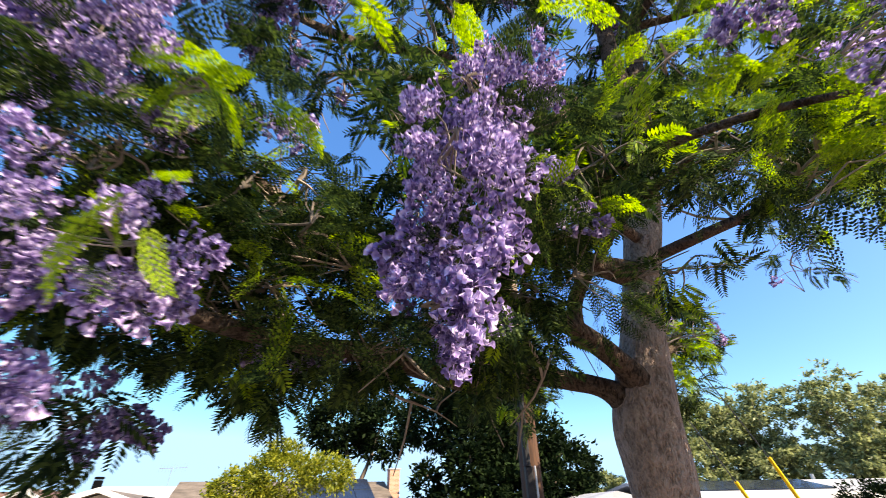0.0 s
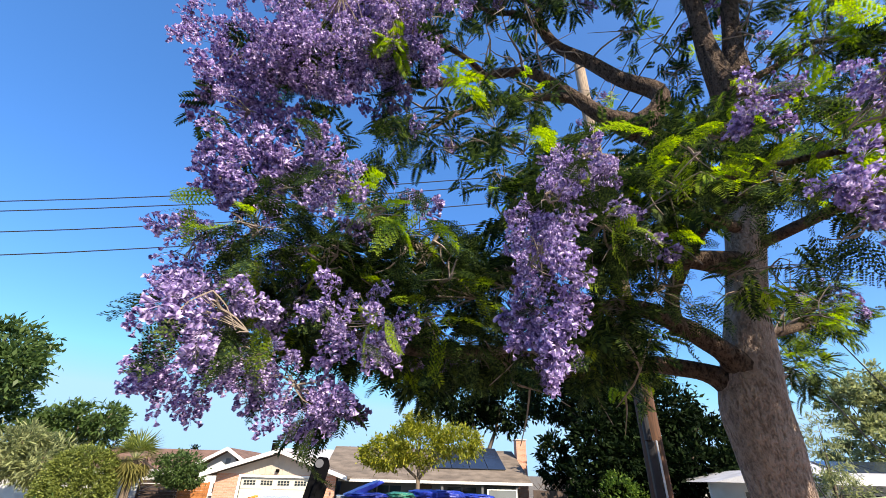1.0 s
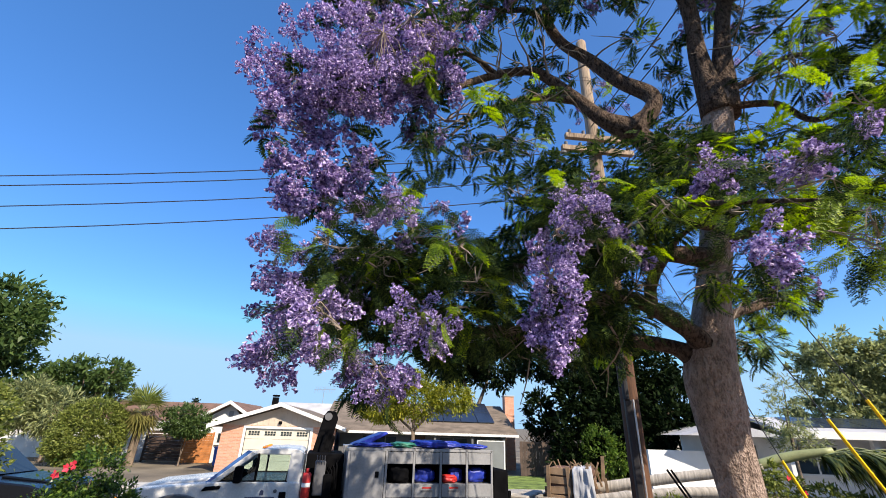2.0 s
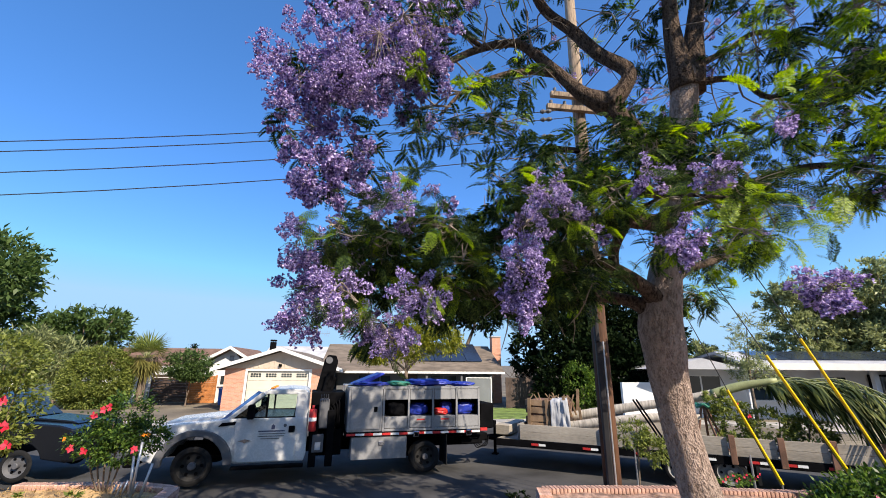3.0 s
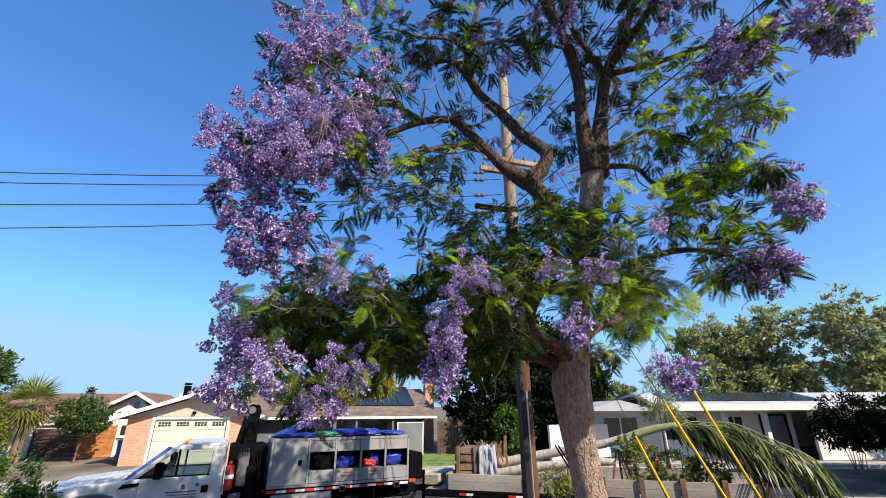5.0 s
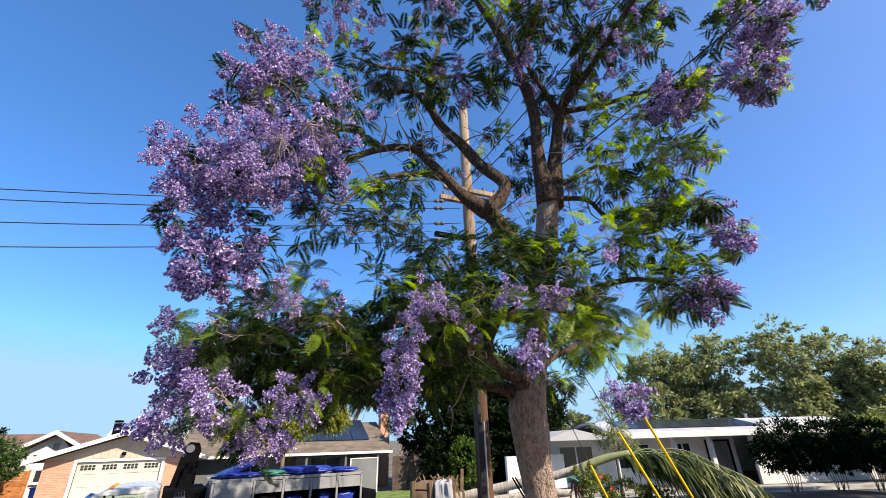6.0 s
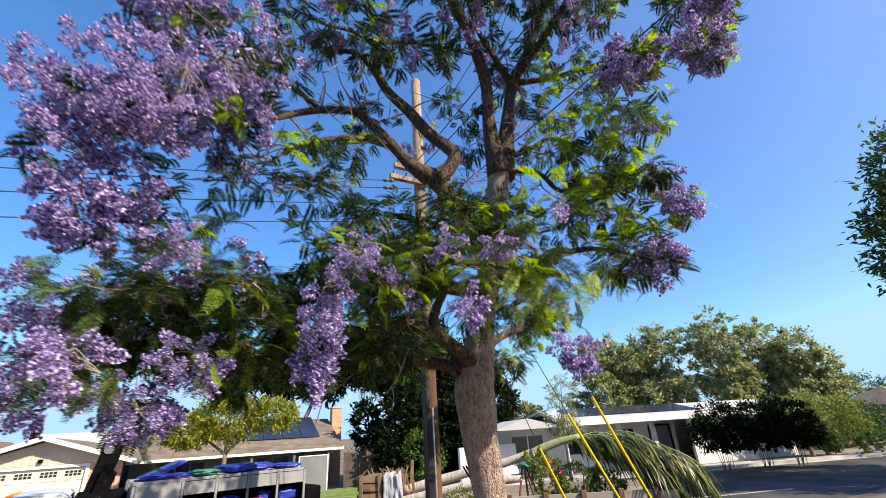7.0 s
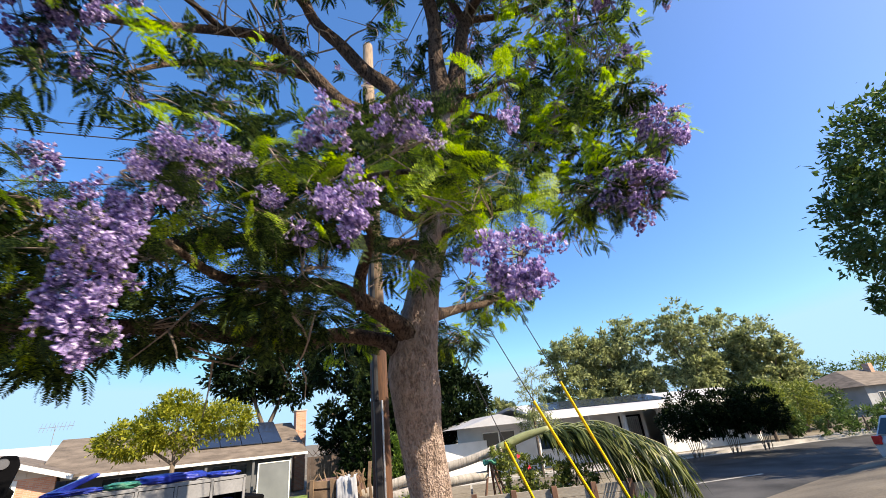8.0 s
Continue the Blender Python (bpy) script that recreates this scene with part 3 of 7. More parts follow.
part("screen_frame", join(bx(4.24, 4.3, 24.58, 24.68, 0.12, 2.0), bx(5.75, 5.81, 24.58, 24.68, 0.12, 2.0), bx(4.3, 5.75, 24.58, 24.68, 1.95, 2.0)), M_TRIM, h2)

h1 = thing("house", "white gabled house with a brown shingle roof", "house", (-14, 33, 0.1))
h1.location += Vector((-0.5, 0, -0.1))
X0, X1, Y0, Y1 = -20.5, -10.6, 29.9, 36.5
part("front_wall", wall_x(X0, X1, Y0, Y0 + 0.2, 0.1, 2.65, [(-12.2, -11.5, 1.35, 2.05)]), M_WHITEW, h1)
part("end_wall", bx(X1 - 0.2, X1, Y0 + 0.2, Y1, 0.1, 2.65), M_WHITEW, h1)
part("gable", prism([(-13.6, 2.65), (X1, 2.65), (-11.6, 3.85)], Y0 + 0.003, Y0 + 0.2), M_WHITEW, h1)
part("roof", prism([(-13.9, 2.62), (-11.6, 3.86), (-10.2, 3.05), (-10.2, 3.2), (-11.6, 4.02), (-13.9, 2.78)], Y0 - 0.6, Y1, "y"), M_ROOFB, h1)
part("main_roof", prism([(Y0 + 0.3, 2.6), (Y0 + 3.4, 3.85), (Y1 + 0.5, 2.4), (Y1 + 0.5, 2.55), (Y0 + 3.4, 4.0), (Y0 + 0.3, 2.75)], X0 - 0.5, -11.6, "x"), M_ROOFB, h1, "brown shingle roof in sun")
for a, b in (((-13.95, 2.55), (-11.6, 3.83)), ((-11.6, 3.83), (-10.15, 2.97))):
    part("fascia", prism([a, b, (b[0], b[1] + 0.22), (a[0], a[1] + 0.22)], Y0 - 0.66, Y0 - 0.61), M_TRIM, h1, "white barge board")
window(h1, -12.2, -11.5, Y0, 1.35, 2.05, 1)
part("gable_vent", bx(-11.75, -11.45, Y0 - 0.03, Y0 + 0.001, 3.05, 3.4, 0.005), M_GREYW, h1)
part("chimney", bx(-10.0, -9.6, 33.5, 33.9, 2.6, 4.6), M_BLACK, h1, "dark metal chimney")
part("chimney_cap", disc((-9.8, 33.7, 4.72), 0.26, 0.14, "z", 12, 0.2), M_BLACK, h1)

# Unseen house, added to cut the low sky light from behind.
sky_block = thing("house", "unseen house added to block low sky light", "house", (-1, -9, 0.6))
part("wall", bx(-14, 12, -16, -9, 0.5, 3.2), M_STUCCO, sky_block)
gable_roof(sky_block, -14, 12, -16, -9, 3.2, 5.0, "x", 0.6, M_ROOFB)
h0 = thing("house", "pale grey roof of a house further back", "house", (-6, 44, 0.1))
part("wall", bx(-13, 4, 42, 50, 0.1, 2.8), M_WHITEW, h0)
gable_roof(h0, -13, 4, 42, 50, 2.8, 4.6, "x", 0.6, M_ROOFW)

an = thing("roof_antenna", "thin television antenna on a far roof", "antenna", (-8.6, 46, 4.6))
part("mast", tube([(-8.6, 46, 4.5, 0.025), (-8.6, 46, 6.3, 0.025)], 6), M_PIPE, an)
part("boom", tube([(-9.6, 46, 6.1, 0.02), (-7.4, 46, 6.2, 0.02)], 6), M_PIPE, an)
for k in range(9):
    part("element", tube([(-9.5 + 0.25 * k, 45.6, 5.75 + 0.012 * k, 0.014), (-9.5 + 0.25 * k, 46.4, 6.5 + 0.012 * k, 0.014)], 5), M_PIPE, an)

hl = thing("house", "white wall of a house half hidden behind hedges", "house", (-26, 31, 0.1))
part("front_wall", bx(-34, -15.3, 31.5, 31.7, 0.1, 2.6), M_WHITEW, hl)
part("roof", prism([(31.0, 2.6), (35, 3.7), (39, 2.6), (39, 2.75), (35, 3.85), (31.0, 2.75)], -34.5, -20.8, "x"), M_ROOFB, hl)

# house at the bend
h3 = thing("house", "long low white house with solar panels on a flat roof", "house", (25.2, 14.9, 0.1), -16.2, local=True)
part("garage_side_wall", bx(0.0, 7.2, 0.0, 0.2, 0, 2.55), M_WHITEW, h3, "bright white stucco wall")
part("wall_band", bx(0.0, 7.2, -0.03, 0.0, 0.75, 0.83), M_TRIM, h3)
part("end_wall", bx(7.0, 7.2, 0.2, 9, 0, 2.55), M_WHITEW, h3)
part("back_wall", bx(-12.4, 7.0, 8.8, 9.0, 0, 2.5), M_WHITEW, h3)
part("recess_wall", wall_x(-12.4, 0.0, 1.4, 1.6, 0, 2.6, [(-1.9, -0.35, 0.02, 2.3), (-3.9, -2.9, 0.9, 2.2), (-7.5, -5.5, 0.9, 2.2), (-11.0, -9.0, 0.9, 2.2)]), M_WHITEW, h3, "white porch wall in the eave's shade")
gate = part("porch_gate", join(bx(-1.9, -1.8, 1.3, 1.4, 0.02, 2.3), bx(-0.45, -0.35, 1.3, 1.4, 0.02, 2.3), bx(-1.8, -0.45, 1.3, 1.4, 2.2, 2.3), bx(-1.8, -0.45, 1.3, 1.4, 0.02, 0.3)), M_BLACK, h3, "black barred porch gate")
for k in range(9):
    part("bar", bx(-1.72 + k * 0.14, -1.69 + k * 0.14, 1.33, 1.36, 0.3, 2.2), M_PIPE, gate)
for a, b in ((-3.9, -2.9), (-7.5, -5.5), (-11.0, -9.0)):
    window(h3, a, b, 1.4, 0.9, 2.2, 2)
for x in (-2.4, -4.6, -8.2):
    part("porch_post", bx(x - 0.12, x + 0.12, 0.1, 0.34, 0, 2.6, 0.01), M_WHITEW, h3)
part("roof", prism([(-0.75, 2.62), (2.6, 3.35), (9.6, 2.7), (9.6, 2.85), (2.6, 3.5), (-0.75, 2.78)], -8.6, 7.7, "x"), M_ROOFW, h3, "pale low-pitched roof")
part("fascia", bx(-8.6, 7.7, -0.84, -0.755, 2.5, 2.82), M_TRIM, h3)
for k in range(6):
    part("solar_panel", prism([(0.15, 2.99), (2.3, 3.46), (2.3, 3.51), (0.15, 3.04)], -7.4 + k * 1.42, -7.4 + k * 1.42 + 1.38, "x"), M_SOLAR, h3)
hip = prism([(-12.8, 2.5), (-10.6, 3.05), (-8.4, 2.5)], -0.6, 6.0, "y")
part("wing_roof", hip, M_ROOFW, h3)
part("roof_vent", disc((2.6, 3.0, 3.62), 0.09, 0.35, "z", 10), M_PIPE, h3)
solo("garden_wall", bx(11.3, 15.0, 18.9, 19.1, 0.0, 1.9), M_WHITEW, "low white garden wall behind the trailer", "wall")

h4 = thing("house", "small grey house with a hipped roof far down the street", "house", (59.5, 12.2, 0.1), -14, local=True)
part("wall", bx(-5, 5, 0, 7, 0, 2.6), M_GREYW, h4)
rf = bmesh.new()
q = [rf.verts.new(p) for p in ((-5.6, -0.6, 2.6), (5.6, -0.6, 2.6), (5.6, 7.6, 2.6), (-5.6, 7.6, 2.6), (-2.2, 3.5, 4.3), (2.2, 3.5, 4.3))]
for f in ((0, 1, 5, 4), (1, 2, 5), (2, 3, 4, 5), (3, 0, 4), (3, 2, 1, 0)):
    rf.faces.new([q[i] for i in f])
part("roof", rf, M_ROOFG, h4)
part("chimney", bx(1.5, 2.1, 2.5, 3.1, 3.6, 4.8), M_BRICKF, h4)
window(h4, -3.5, -2.2, 0.0, 0.9, 2.0, 2)


# fences and bins
def fence(label, x0, x1, y, z1, n, material, name="fence", z0=0.12):
    f = thing(name, label, "fence", ((x0 + x1) / 2, y, 0.1))
    w = (x1 - x0) / n
    for k in range(n):
        part("board", bx(x0 + k * w + 0.006, x0 + (k + 1) * w - 0.006, y, y + 0.025, z0, z1 + random.uniform(-0.01, 0.01)), material, f)
    part("rail", bx(x0, x1, y + 0.028, y + 0.07, z0 + 0.3, z0 + 0.39), material, f)
    part("rail", bx(x0, x1, y + 0.028, y + 0.07, z1 - 0.4, z1 - 0.31), material, f)
    return f


f = thing("fence", "warm orange-stained horizontal board fence", "fence", (-12.9, 29.4, 0.1))
f.location.x -= 0.6
for k in range(12):
    part("board", bx(-13.9, -12.1, 29.3, 29.33, 0.14 + k * 0.147, 0.14 + k * 0.147 + 0.14), M_WOOD, f)
for x in (-13.85, -13.0, -12.2):
    part("post", bx(x, x + 0.09, 29.34, 29.43, 0.1, 1.95), M_WOOD, f)
f = thing("fence", "dark wooden gate with horizontal slats", "fence", (-15.2, 29.5, 0.1))
f.location.x -= 0.6
for k in range(9):
    part("slat", bx(-16.4, -14.0, 29.6, 29.63, 0.2 + k * 0.2, 0.36 + k * 0.2), M_DARKWOOD, f)
part("post", bx(-16.45, -16.35, 29.64, 29.74, 0.1, 2.0), M_DARKWOOD, f)
fence("dark brown board fence beside the house", 6.6, 15.0, 24.8, 2.0, 42, M_DARKWOOD)
lt = thing("fence_lattice", "dark lattice along the top of a board fence", "fence", (10, 24.5, 2.0))
for k in range(27):
    for s in (-1, 1):
        x = 6.9 + k * 0.3
        part("lath", prism([(x, 2.02), (x + 0.04, 2.02), (x + 0.04 + s * 0.3, 2.34), (x + s * 0.3, 2.34)], 24.81 + 0.012 * s, 24.82 + 0.012 * s), M_DARKWOOD, lt)


def bin_thing(label, x, y, material, z=0.13):
    b = thing("wheelie_bin", label, "bin", (x, y, z))
    part("body", prism([(x - 0.24, z + 0.06), (x + 0.24, z + 0.06), (x + 0.3, z + 1.0), (x - 0.3, z + 1.0)], y - 0.3, y + 0.3, "y", 0.02), material, b)
    part("lid", prism([(y - 0.36, z + 1.0), (y + 0.34, z + 1.0), (y + 0.3, z + 1.1), (y - 0.3, z + 1.05)], x - 0.33, x + 0.33, "x", 0.012), material, b)
    for s in (-0.24, 0.24):
        part("wheel", disc((x + s, y + 0.3, z + 0.1), 0.1, 0.06, "x", 14), M_RUBBER, b)


bin_thing("blue plastic wheelie bin beside the garage", -11.35, 27.2, M_BLUEBIN)
bin_thing("black plastic wheelie bin beside the garage", -10.6, 27.2, M_BLACKBIN)


# the work truck, nose to the west, its near side along y = 8
def wheel(parent, x, y, r, w, side=-1, rim=M_RIM, holes=6, n=28):
    """Tyre, rim with hand holes, hub and nuts; side -1 shows its face to -y."""
    ty = part("wheel", tube([(x, y - w / 2, r, r * 0.8), (x, y - w / 2, r, r * 0.93), (x, y - w * 0.36, r, r), (x, y + w * 0.36, r, r), (x, y + w / 2, r, r * 0.93), (x, y + w / 2, r, r * 0.8)], n, 0, False), M_RUBBER, parent, "black worn tyre")
    f = y + side * w / 2
    part("rim", tube([(x, f + 0.004 * side, r, r * 0.63), (x, f - 0.03 * side, r, r * 0.58), (x, f - 0.075 * side, r, r * 0.5), (x, f - 0.08 * side, r, r * 0.02)], n, 0, False), rim, ty)
    part("sidewall", tube([(x, f - 0.012 * side, r, r * 0.85), (x, f + 0.006 * side, r, r * 0.74), (x, f + 0.008 * side, r, r * 0.62)], n, 0, False), M_RUBBER, ty)
    for k in range(holes):
        a = 2 * math.pi * k / holes
        part("hand_hole", disc((x + math.cos(a) * r * 0.4, f - 0.074 * side, r + math.sin(a) * r * 0.4), r * 0.075, 0.02, "y", 10), M_BLACK, ty)
    part("hub", disc((x, f - 0.03 * side, r), r * 0.17, 0.1, "y", 12, 0.2), M_FLARE, ty)
    return ty


truck = thing("work_truck", "white flatbed work truck with service box and folded crane", "truck", (-2.2, 9.15, 0))
YN, YF = 8.0, 10.3
TRK = Matrix.Translation((-1.67, 8.05, 0)) @ Matrix.Rotation(0.1548, 4, "Z") @ Matrix.Diagonal((1.043, 1.043, 1.016, 1)) @ Matrix.Translation((1.5, -8, 0))
truck.matrix_basis = TRK @ truck.matrix_basis
FX = -4.93
arch = [(FX + 0.58 * math.cos(a), 0.45 + 0.58 * math.sin(a)) for a in [math.pi * k / 12 for k in range(13)]]
prof = [(-4.16, 0.44), (-2.76, 0.44), (-2.72, 0.6), (-2.73, 1.36), (-4.4, 1.36), (-4.62, 1.33), (-5.62, 1.25), (-5.90, 1.17), (-5.98, 0.98), (-5.98, 0.62), (-5.66, 0.5)] + [(x, z) for x, z in arch[::-1] if z > 0.5]
body = part("body", prism(prof, YN + 0.02, YF - 0.02, "y", 0.03), M_WHITE, truck, "white cab body with pale hood", True)
body.data.polygons.foreach_set("use_smooth", [False] * len(body.data.polygons))
part("hood_ridge", prism([(-5.77, 1.2), (-4.5, 1.33), (-4.5, 1.40), (-5.66, 1.275)], 8.45, 9.85, "y", 0.03), M_WHITE, truck)
for y0, y1 in ((YN + 0.06, YN + 0.15), (YF - 0.15, YF - 0.06)):
    part("pillar", prism([(-4.44, 1.34), (-4.3, 1.34), (-3.66, 1.87), (-3.74, 1.93)], y0, y1, "y", 0.012), M_WHITE, truck)
    part("pillar", prism([(-3.02, 1.34), (-2.74, 1.34), (-2.77, 1.92), (-3.0, 1.9)], y0, y1, "y", 0.012), M_WHITE, truck)
    part("window_trim", prism([(-4.32, 1.34), (-3.0, 1.34), (-3.0, 1.38), (-4.29, 1.38)], y0 - 0.01, y1 - 0.02, "y"), M_BLACK, truck)
    part("side_window", prism([(-3.6, 1.38), (-3.02, 1.38), (-3.02, 1.86), (-3.6, 1.86)], (y0 + y1) / 2 - 0.003, (y0 + y1) / 2 + 0.003), M_CLEAR, truck)
    part("window_divider", bx(-3.64, -3.6, y0 + 0.02, y1 - 0.02, 1.38, 1.88), M_BLACK, truck)
    part("side_window", prism([(-4.28, 1.38), (-3.64, 1.38), (-3.64, 1.87), (-3.68, 1.86)], (y0 + y1) / 2 - 0.003, (y0 + y1) / 2 + 0.003), M_CLEAR, truck)
part("roof", prism([(-3.78, 1.88), (-3.6, 1.96), (-3.2, 1.99), (-2.85, 1.97), (-2.74, 1.9), (-2.78, 1.86), (-3.7, 1.86)], YN + 0.08, YF - 0.08, "y", 0.02), M_WHITE, truck)
for y in (8.5, 8.9, 9.4, 9.8):
    part("marker_lamp", bx(-3.62, -3.54, y - 0.05, y + 0.05, 1.965, 2.0, 0.01), M_AMBER, truck)
part("windscreen", prism([(-4.42, 1.36), (-3.74, 1.9), (-3.73, 1.885), (-4.405, 1.345)], YN + 0.16, YF - 0.16), M_CLEAR, truck, "clear sloping windscreen")
# Blue strip added for the sky's reflection along the windscreen edge.
part("windscreen_corner", prism([(-4.54, 1.33), (-4.40, 1.33), (-3.72, 1.90), (-3.84, 1.94)], YN + 0.10, YN + 0.13, "y", 0.01), M_SKYGLASS, truck, "windscreen edge with the sky's reflection in its colour")
part("rear_wall", join(bx(-2.77, -2.73, YN + 0.15, YF - 0.15, 1.3, 1.42), bx(-2.77, -2.73, YN + 0.15, 8.6, 1.42, 1.88), bx(-2.77, -2.73, 9.7, YF - 0.15, 1.42, 1.88)), M_WHITE, truck)
part("rear_window", bx(-2.76, -2.75, 8.6, 9.7, 1.42, 1.87), M_CLEAR, truck)
part("dashboard", prism([(-4.4, 1.2), (-3.95, 1.2), (-3.95, 1.42), (-4.3, 1.44)], YN + 0.16, YF - 0.16, "y", 0.02), M_BLACK, truck)
for y in (8.5, 9.75):
    st = part("seat", prism([(-3.5, 0.9), (-2.95, 0.9), (-2.88, 1.62), (-3.02, 1.62), (-3.1, 1.1), (-3.5, 1.08)], y - 0.25, y + 0.25, "y", 0.04), M_SEAT, truck)
    part("headrest", bx(-3.02, -2.91, y - 0.13, y + 0.13, 1.64, 1.82, 0.03, 2), M_SEAT, st)
part("steering_wheel", tube([(-3.9 + 0.06 * math.sin(a), 9.7 + 0.19 * math.cos(a), 1.38 + 0.18 * math.sin(a), 0.015) for a in [2 * math.pi * k / 16 for k in range(17)]], 6), M_BLACK, truck)
door = part("door", prism([(-4.16, 0.52), (-4.06, 0.47), (-2.96, 0.47), (-2.95, 1.355), (-4.24, 1.355)], YN + 0.0, YN + 0.024, "y", 0.006), M_WHITE, truck, "white driver door with a small dark emblem")
part("door_handle", bx(-3.12, -2.99, YN - 0.035, YN - 0.002, 1.05, 1.19, 0.012), M_BLACK, door, "black door handle")
part("emblem", prism([(-3.48, 1.13), (-3.41, 1.13), (-3.41, 1.2), (-3.445, 1.23), (-3.48, 1.2)], YN - 0.006, YN - 0.003), M_INK, door)
part("emblem", disc((-3.2, YN - 0.005, 1.2), 0.035, 0.004, "y", 12), M_FLARE, door)
for k, (a, b) in enumerate(((-3.74, -3.2), (-3.72, -3.18), (-3.74, -3.2), (-3.68, -3.3))):
    part("lettering", bx(a, b, YN - 0.006, YN - 0.003, 1.075 - k * 0.05, 1.075 - k * 0.05 + (0.026 if k == 0 else 0.016)), M_INK if k == 0 else M_FLARE, door, "unreadable dark lettering")
part("badge", prism([(-4.12, 0.9), (-3.99, 0.86), (-3.86, 0.9), (-3.99, 0.94)], YN - 0.008, YN - 0.002), M_CHROME, door)
part("fender_vent", prism([(-4.55, 1.2), (-4.22, 1.235), (-4.2, 1.3), (-4.48, 1.28)], YN - 0.002, YN + 0.02, "y", 0.004), M_BLACK, truck, "black fender vent with chrome edge")
for side, y in ((-1, YN - 0.14), (1, YF + 0.14)):
    mr = part("mirror", bx(-3.98, -3.84, y - 0.12, y + 0.12, 1.36, 1.66, 0.03, 2), M_BLACK, truck, "black towing mirror")
    part("mirror_arm", tube([(-3.91, y, 1.45, 0.02), (-4.0, y - side * 0.16, 1.42, 0.02)], 8), M_BLACK, mr)
for y0, y1 in ((YN - 0.09, YN + 0.03), (YF - 0.03, YF + 0.09)):
    outer = [(FX + 0.74 * math.cos(a), 0.45 + 0.71 * math.sin(a)) for a in [math.pi * k / 14 for k in range(15)]]
    inner = [(FX + 0.575 * math.cos(a), 0.45 + 0.575 * math.sin(a)) for a in [math.pi * k / 14 for k in range(15)]]
    part("fender_flare", prism(outer + inner[::-1], y0, y1, "y", 0.015), M_FLARE, truck, "wide grey fender flare")
    part("step_bar", bx(-4.2, -2.75, y0 - 0.02, y1, 0.34, 0.41, 0.015), M_BLACK, truck)
part("grille", bx(-6.04, -5.98, 8.45, 9.85, 0.72, 1.12, 0.02), M_CHROME, truck)
for y in (8.02, 9.88):
    part("headlight", bx(-6.02, -5.78, y, y + 0.4, 0.86, 1.1, 0.03), M_CLEAR, truck)
    part("turn_signal", bx(-5.96, -5.78, y - 0.015, y + 0.42, 1.04, 1.12, 0.01), M_AMBER, truck, "amber turn signal")
part("bumper", bx(-6.18, -5.96, 8.0, 10.3, 0.46, 0.7, 0.04, 2), M_BLACK, truck, "black front bumper")
for y0 in (8.75, 9.4):
    part("chassis_rail", bx(-5.6, 1.75, y0, y0 + 0.12, 0.52, 0.74), M_BLACK, truck)
wheel(truck, FX, YN + 0.08, 0.45, 0.27)
wheel(truck, FX, YF - 0.08, 0.45, 0.27, 1)
for y, s in ((YN + 0.13, -1), (YN + 0.42, -1), (YF - 0.42, 1), (YF - 0.13, 1)):
    wheel(truck, 0.0, y, 0.41, 0.24, s)
part("axle", tube([(0, 8.2, 0.41, 0.09), (0, 9.0, 0.41, 0.09), (0, 9.15, 0.41, 0.2), (0, 9.3, 0.41, 0.09), (0, 10.1, 0.41, 0.09)], 10), M_BLACK, truck)
# service box
part("bed_floor", bx(-1.88, 1.4, YN, YF, 0.9, 1.0), M_BLACK, truck)
bxw = part("service_box", join(bx(-1.86, -1.06, YN, YN + 0.7, 1.004, 2.02, 0.01), bx(-1.05, 1.38, YN + 0.62, YN + 0.66, 1.004, 2.02), bx(-1.86, 1.38, YF - 0.7, YF, 1.004, 2.02, 0.01)), M_BOXW, truck, "white steel service box with open bays")
cd = part("cabinet_door", bx(-1.8, -1.12, YN - 0.018, YN - 0.003, 1.06, 1.97, 0.006), M_BOXW, bxw)
part("latch", bx(-1.26, -1.18, YN - 0.035, YN - 0.02, 1.45, 1.57, 0.006), M_BLACK, cd)
for k in range(4):
    a = -1.03 + k * 0.605
    part("upper_panel", bx(a + 0.03, a + 0.575, YN - 0.002, YN + 0.02, 1.72, 1.96, 0.006), M_BOXW, bxw)
    part("lower_panel", bx(a + 0.03, a + 0.575, YN - 0.002, YN + 0.02, 1.07, 1.33, 0.006), M_BOXW, bxw)
    part("post", bx(a - 0.022, a + 0.022, YN - 0.012, YN + 0.03, 1.004, 2.02), M_BOXW, bxw)
    part("bay_shelf", bx(a + 0.02, a + 0.585, YN + 0.02, YN + 0.6, 1.3, 1.33), M_BOXW, bxw)
    if k in (1, 2):
        part("lettering", bx(a + 0.2, a + 0.4, YN - 0.007, YN - 0.004, 1.24, 1.27), M_REDP, bxw, "small red and dark lettering")
        part("lettering", bx(a + 0.17, a + 0.43, YN - 0.007, YN - 0.004, 1.17, 1.21), M_FLARE, bxw)
# Cover added to keep sky light out of the bays.
part("bay_roof", bx(-1.05, 1.38, YN + 0.032, YN + 0.618, 1.985, 2.015), M_BOXW, bxw)
# Black sheet and dividers put the bays' deep shade into colour.
part("bay_liner", bx(-1.05, 1.37, YN + 0.57, YN + 0.61, 1.01, 1.98), M_BLACK, bxw, "black sheet standing for the shade inside the bays")
for k in range(5):
    part("bay_divider", bx(-1.045 + k * 0.605, -1.03 + k * 0.605, YN + 0.034, YN + 0.565, 1.335, 1.98), M_BLACK, bxw)
part("post", bx(1.352, 1.395, YN - 0.012, YN + 0.03, 1.004, 2.02), M_BOXW, bxw)
part("top_rail", bx(-1.86, 1.4, YN - 0.012, YN + 0.03, 1.97, 2.03, 0.006), M_BOXW, bxw)
part("bottom_rail", bx(-1.04, 1.4, YN - 0.01, YN + 0.03, 1.004, 1.06, 0.006), M_BOXW, bxw)


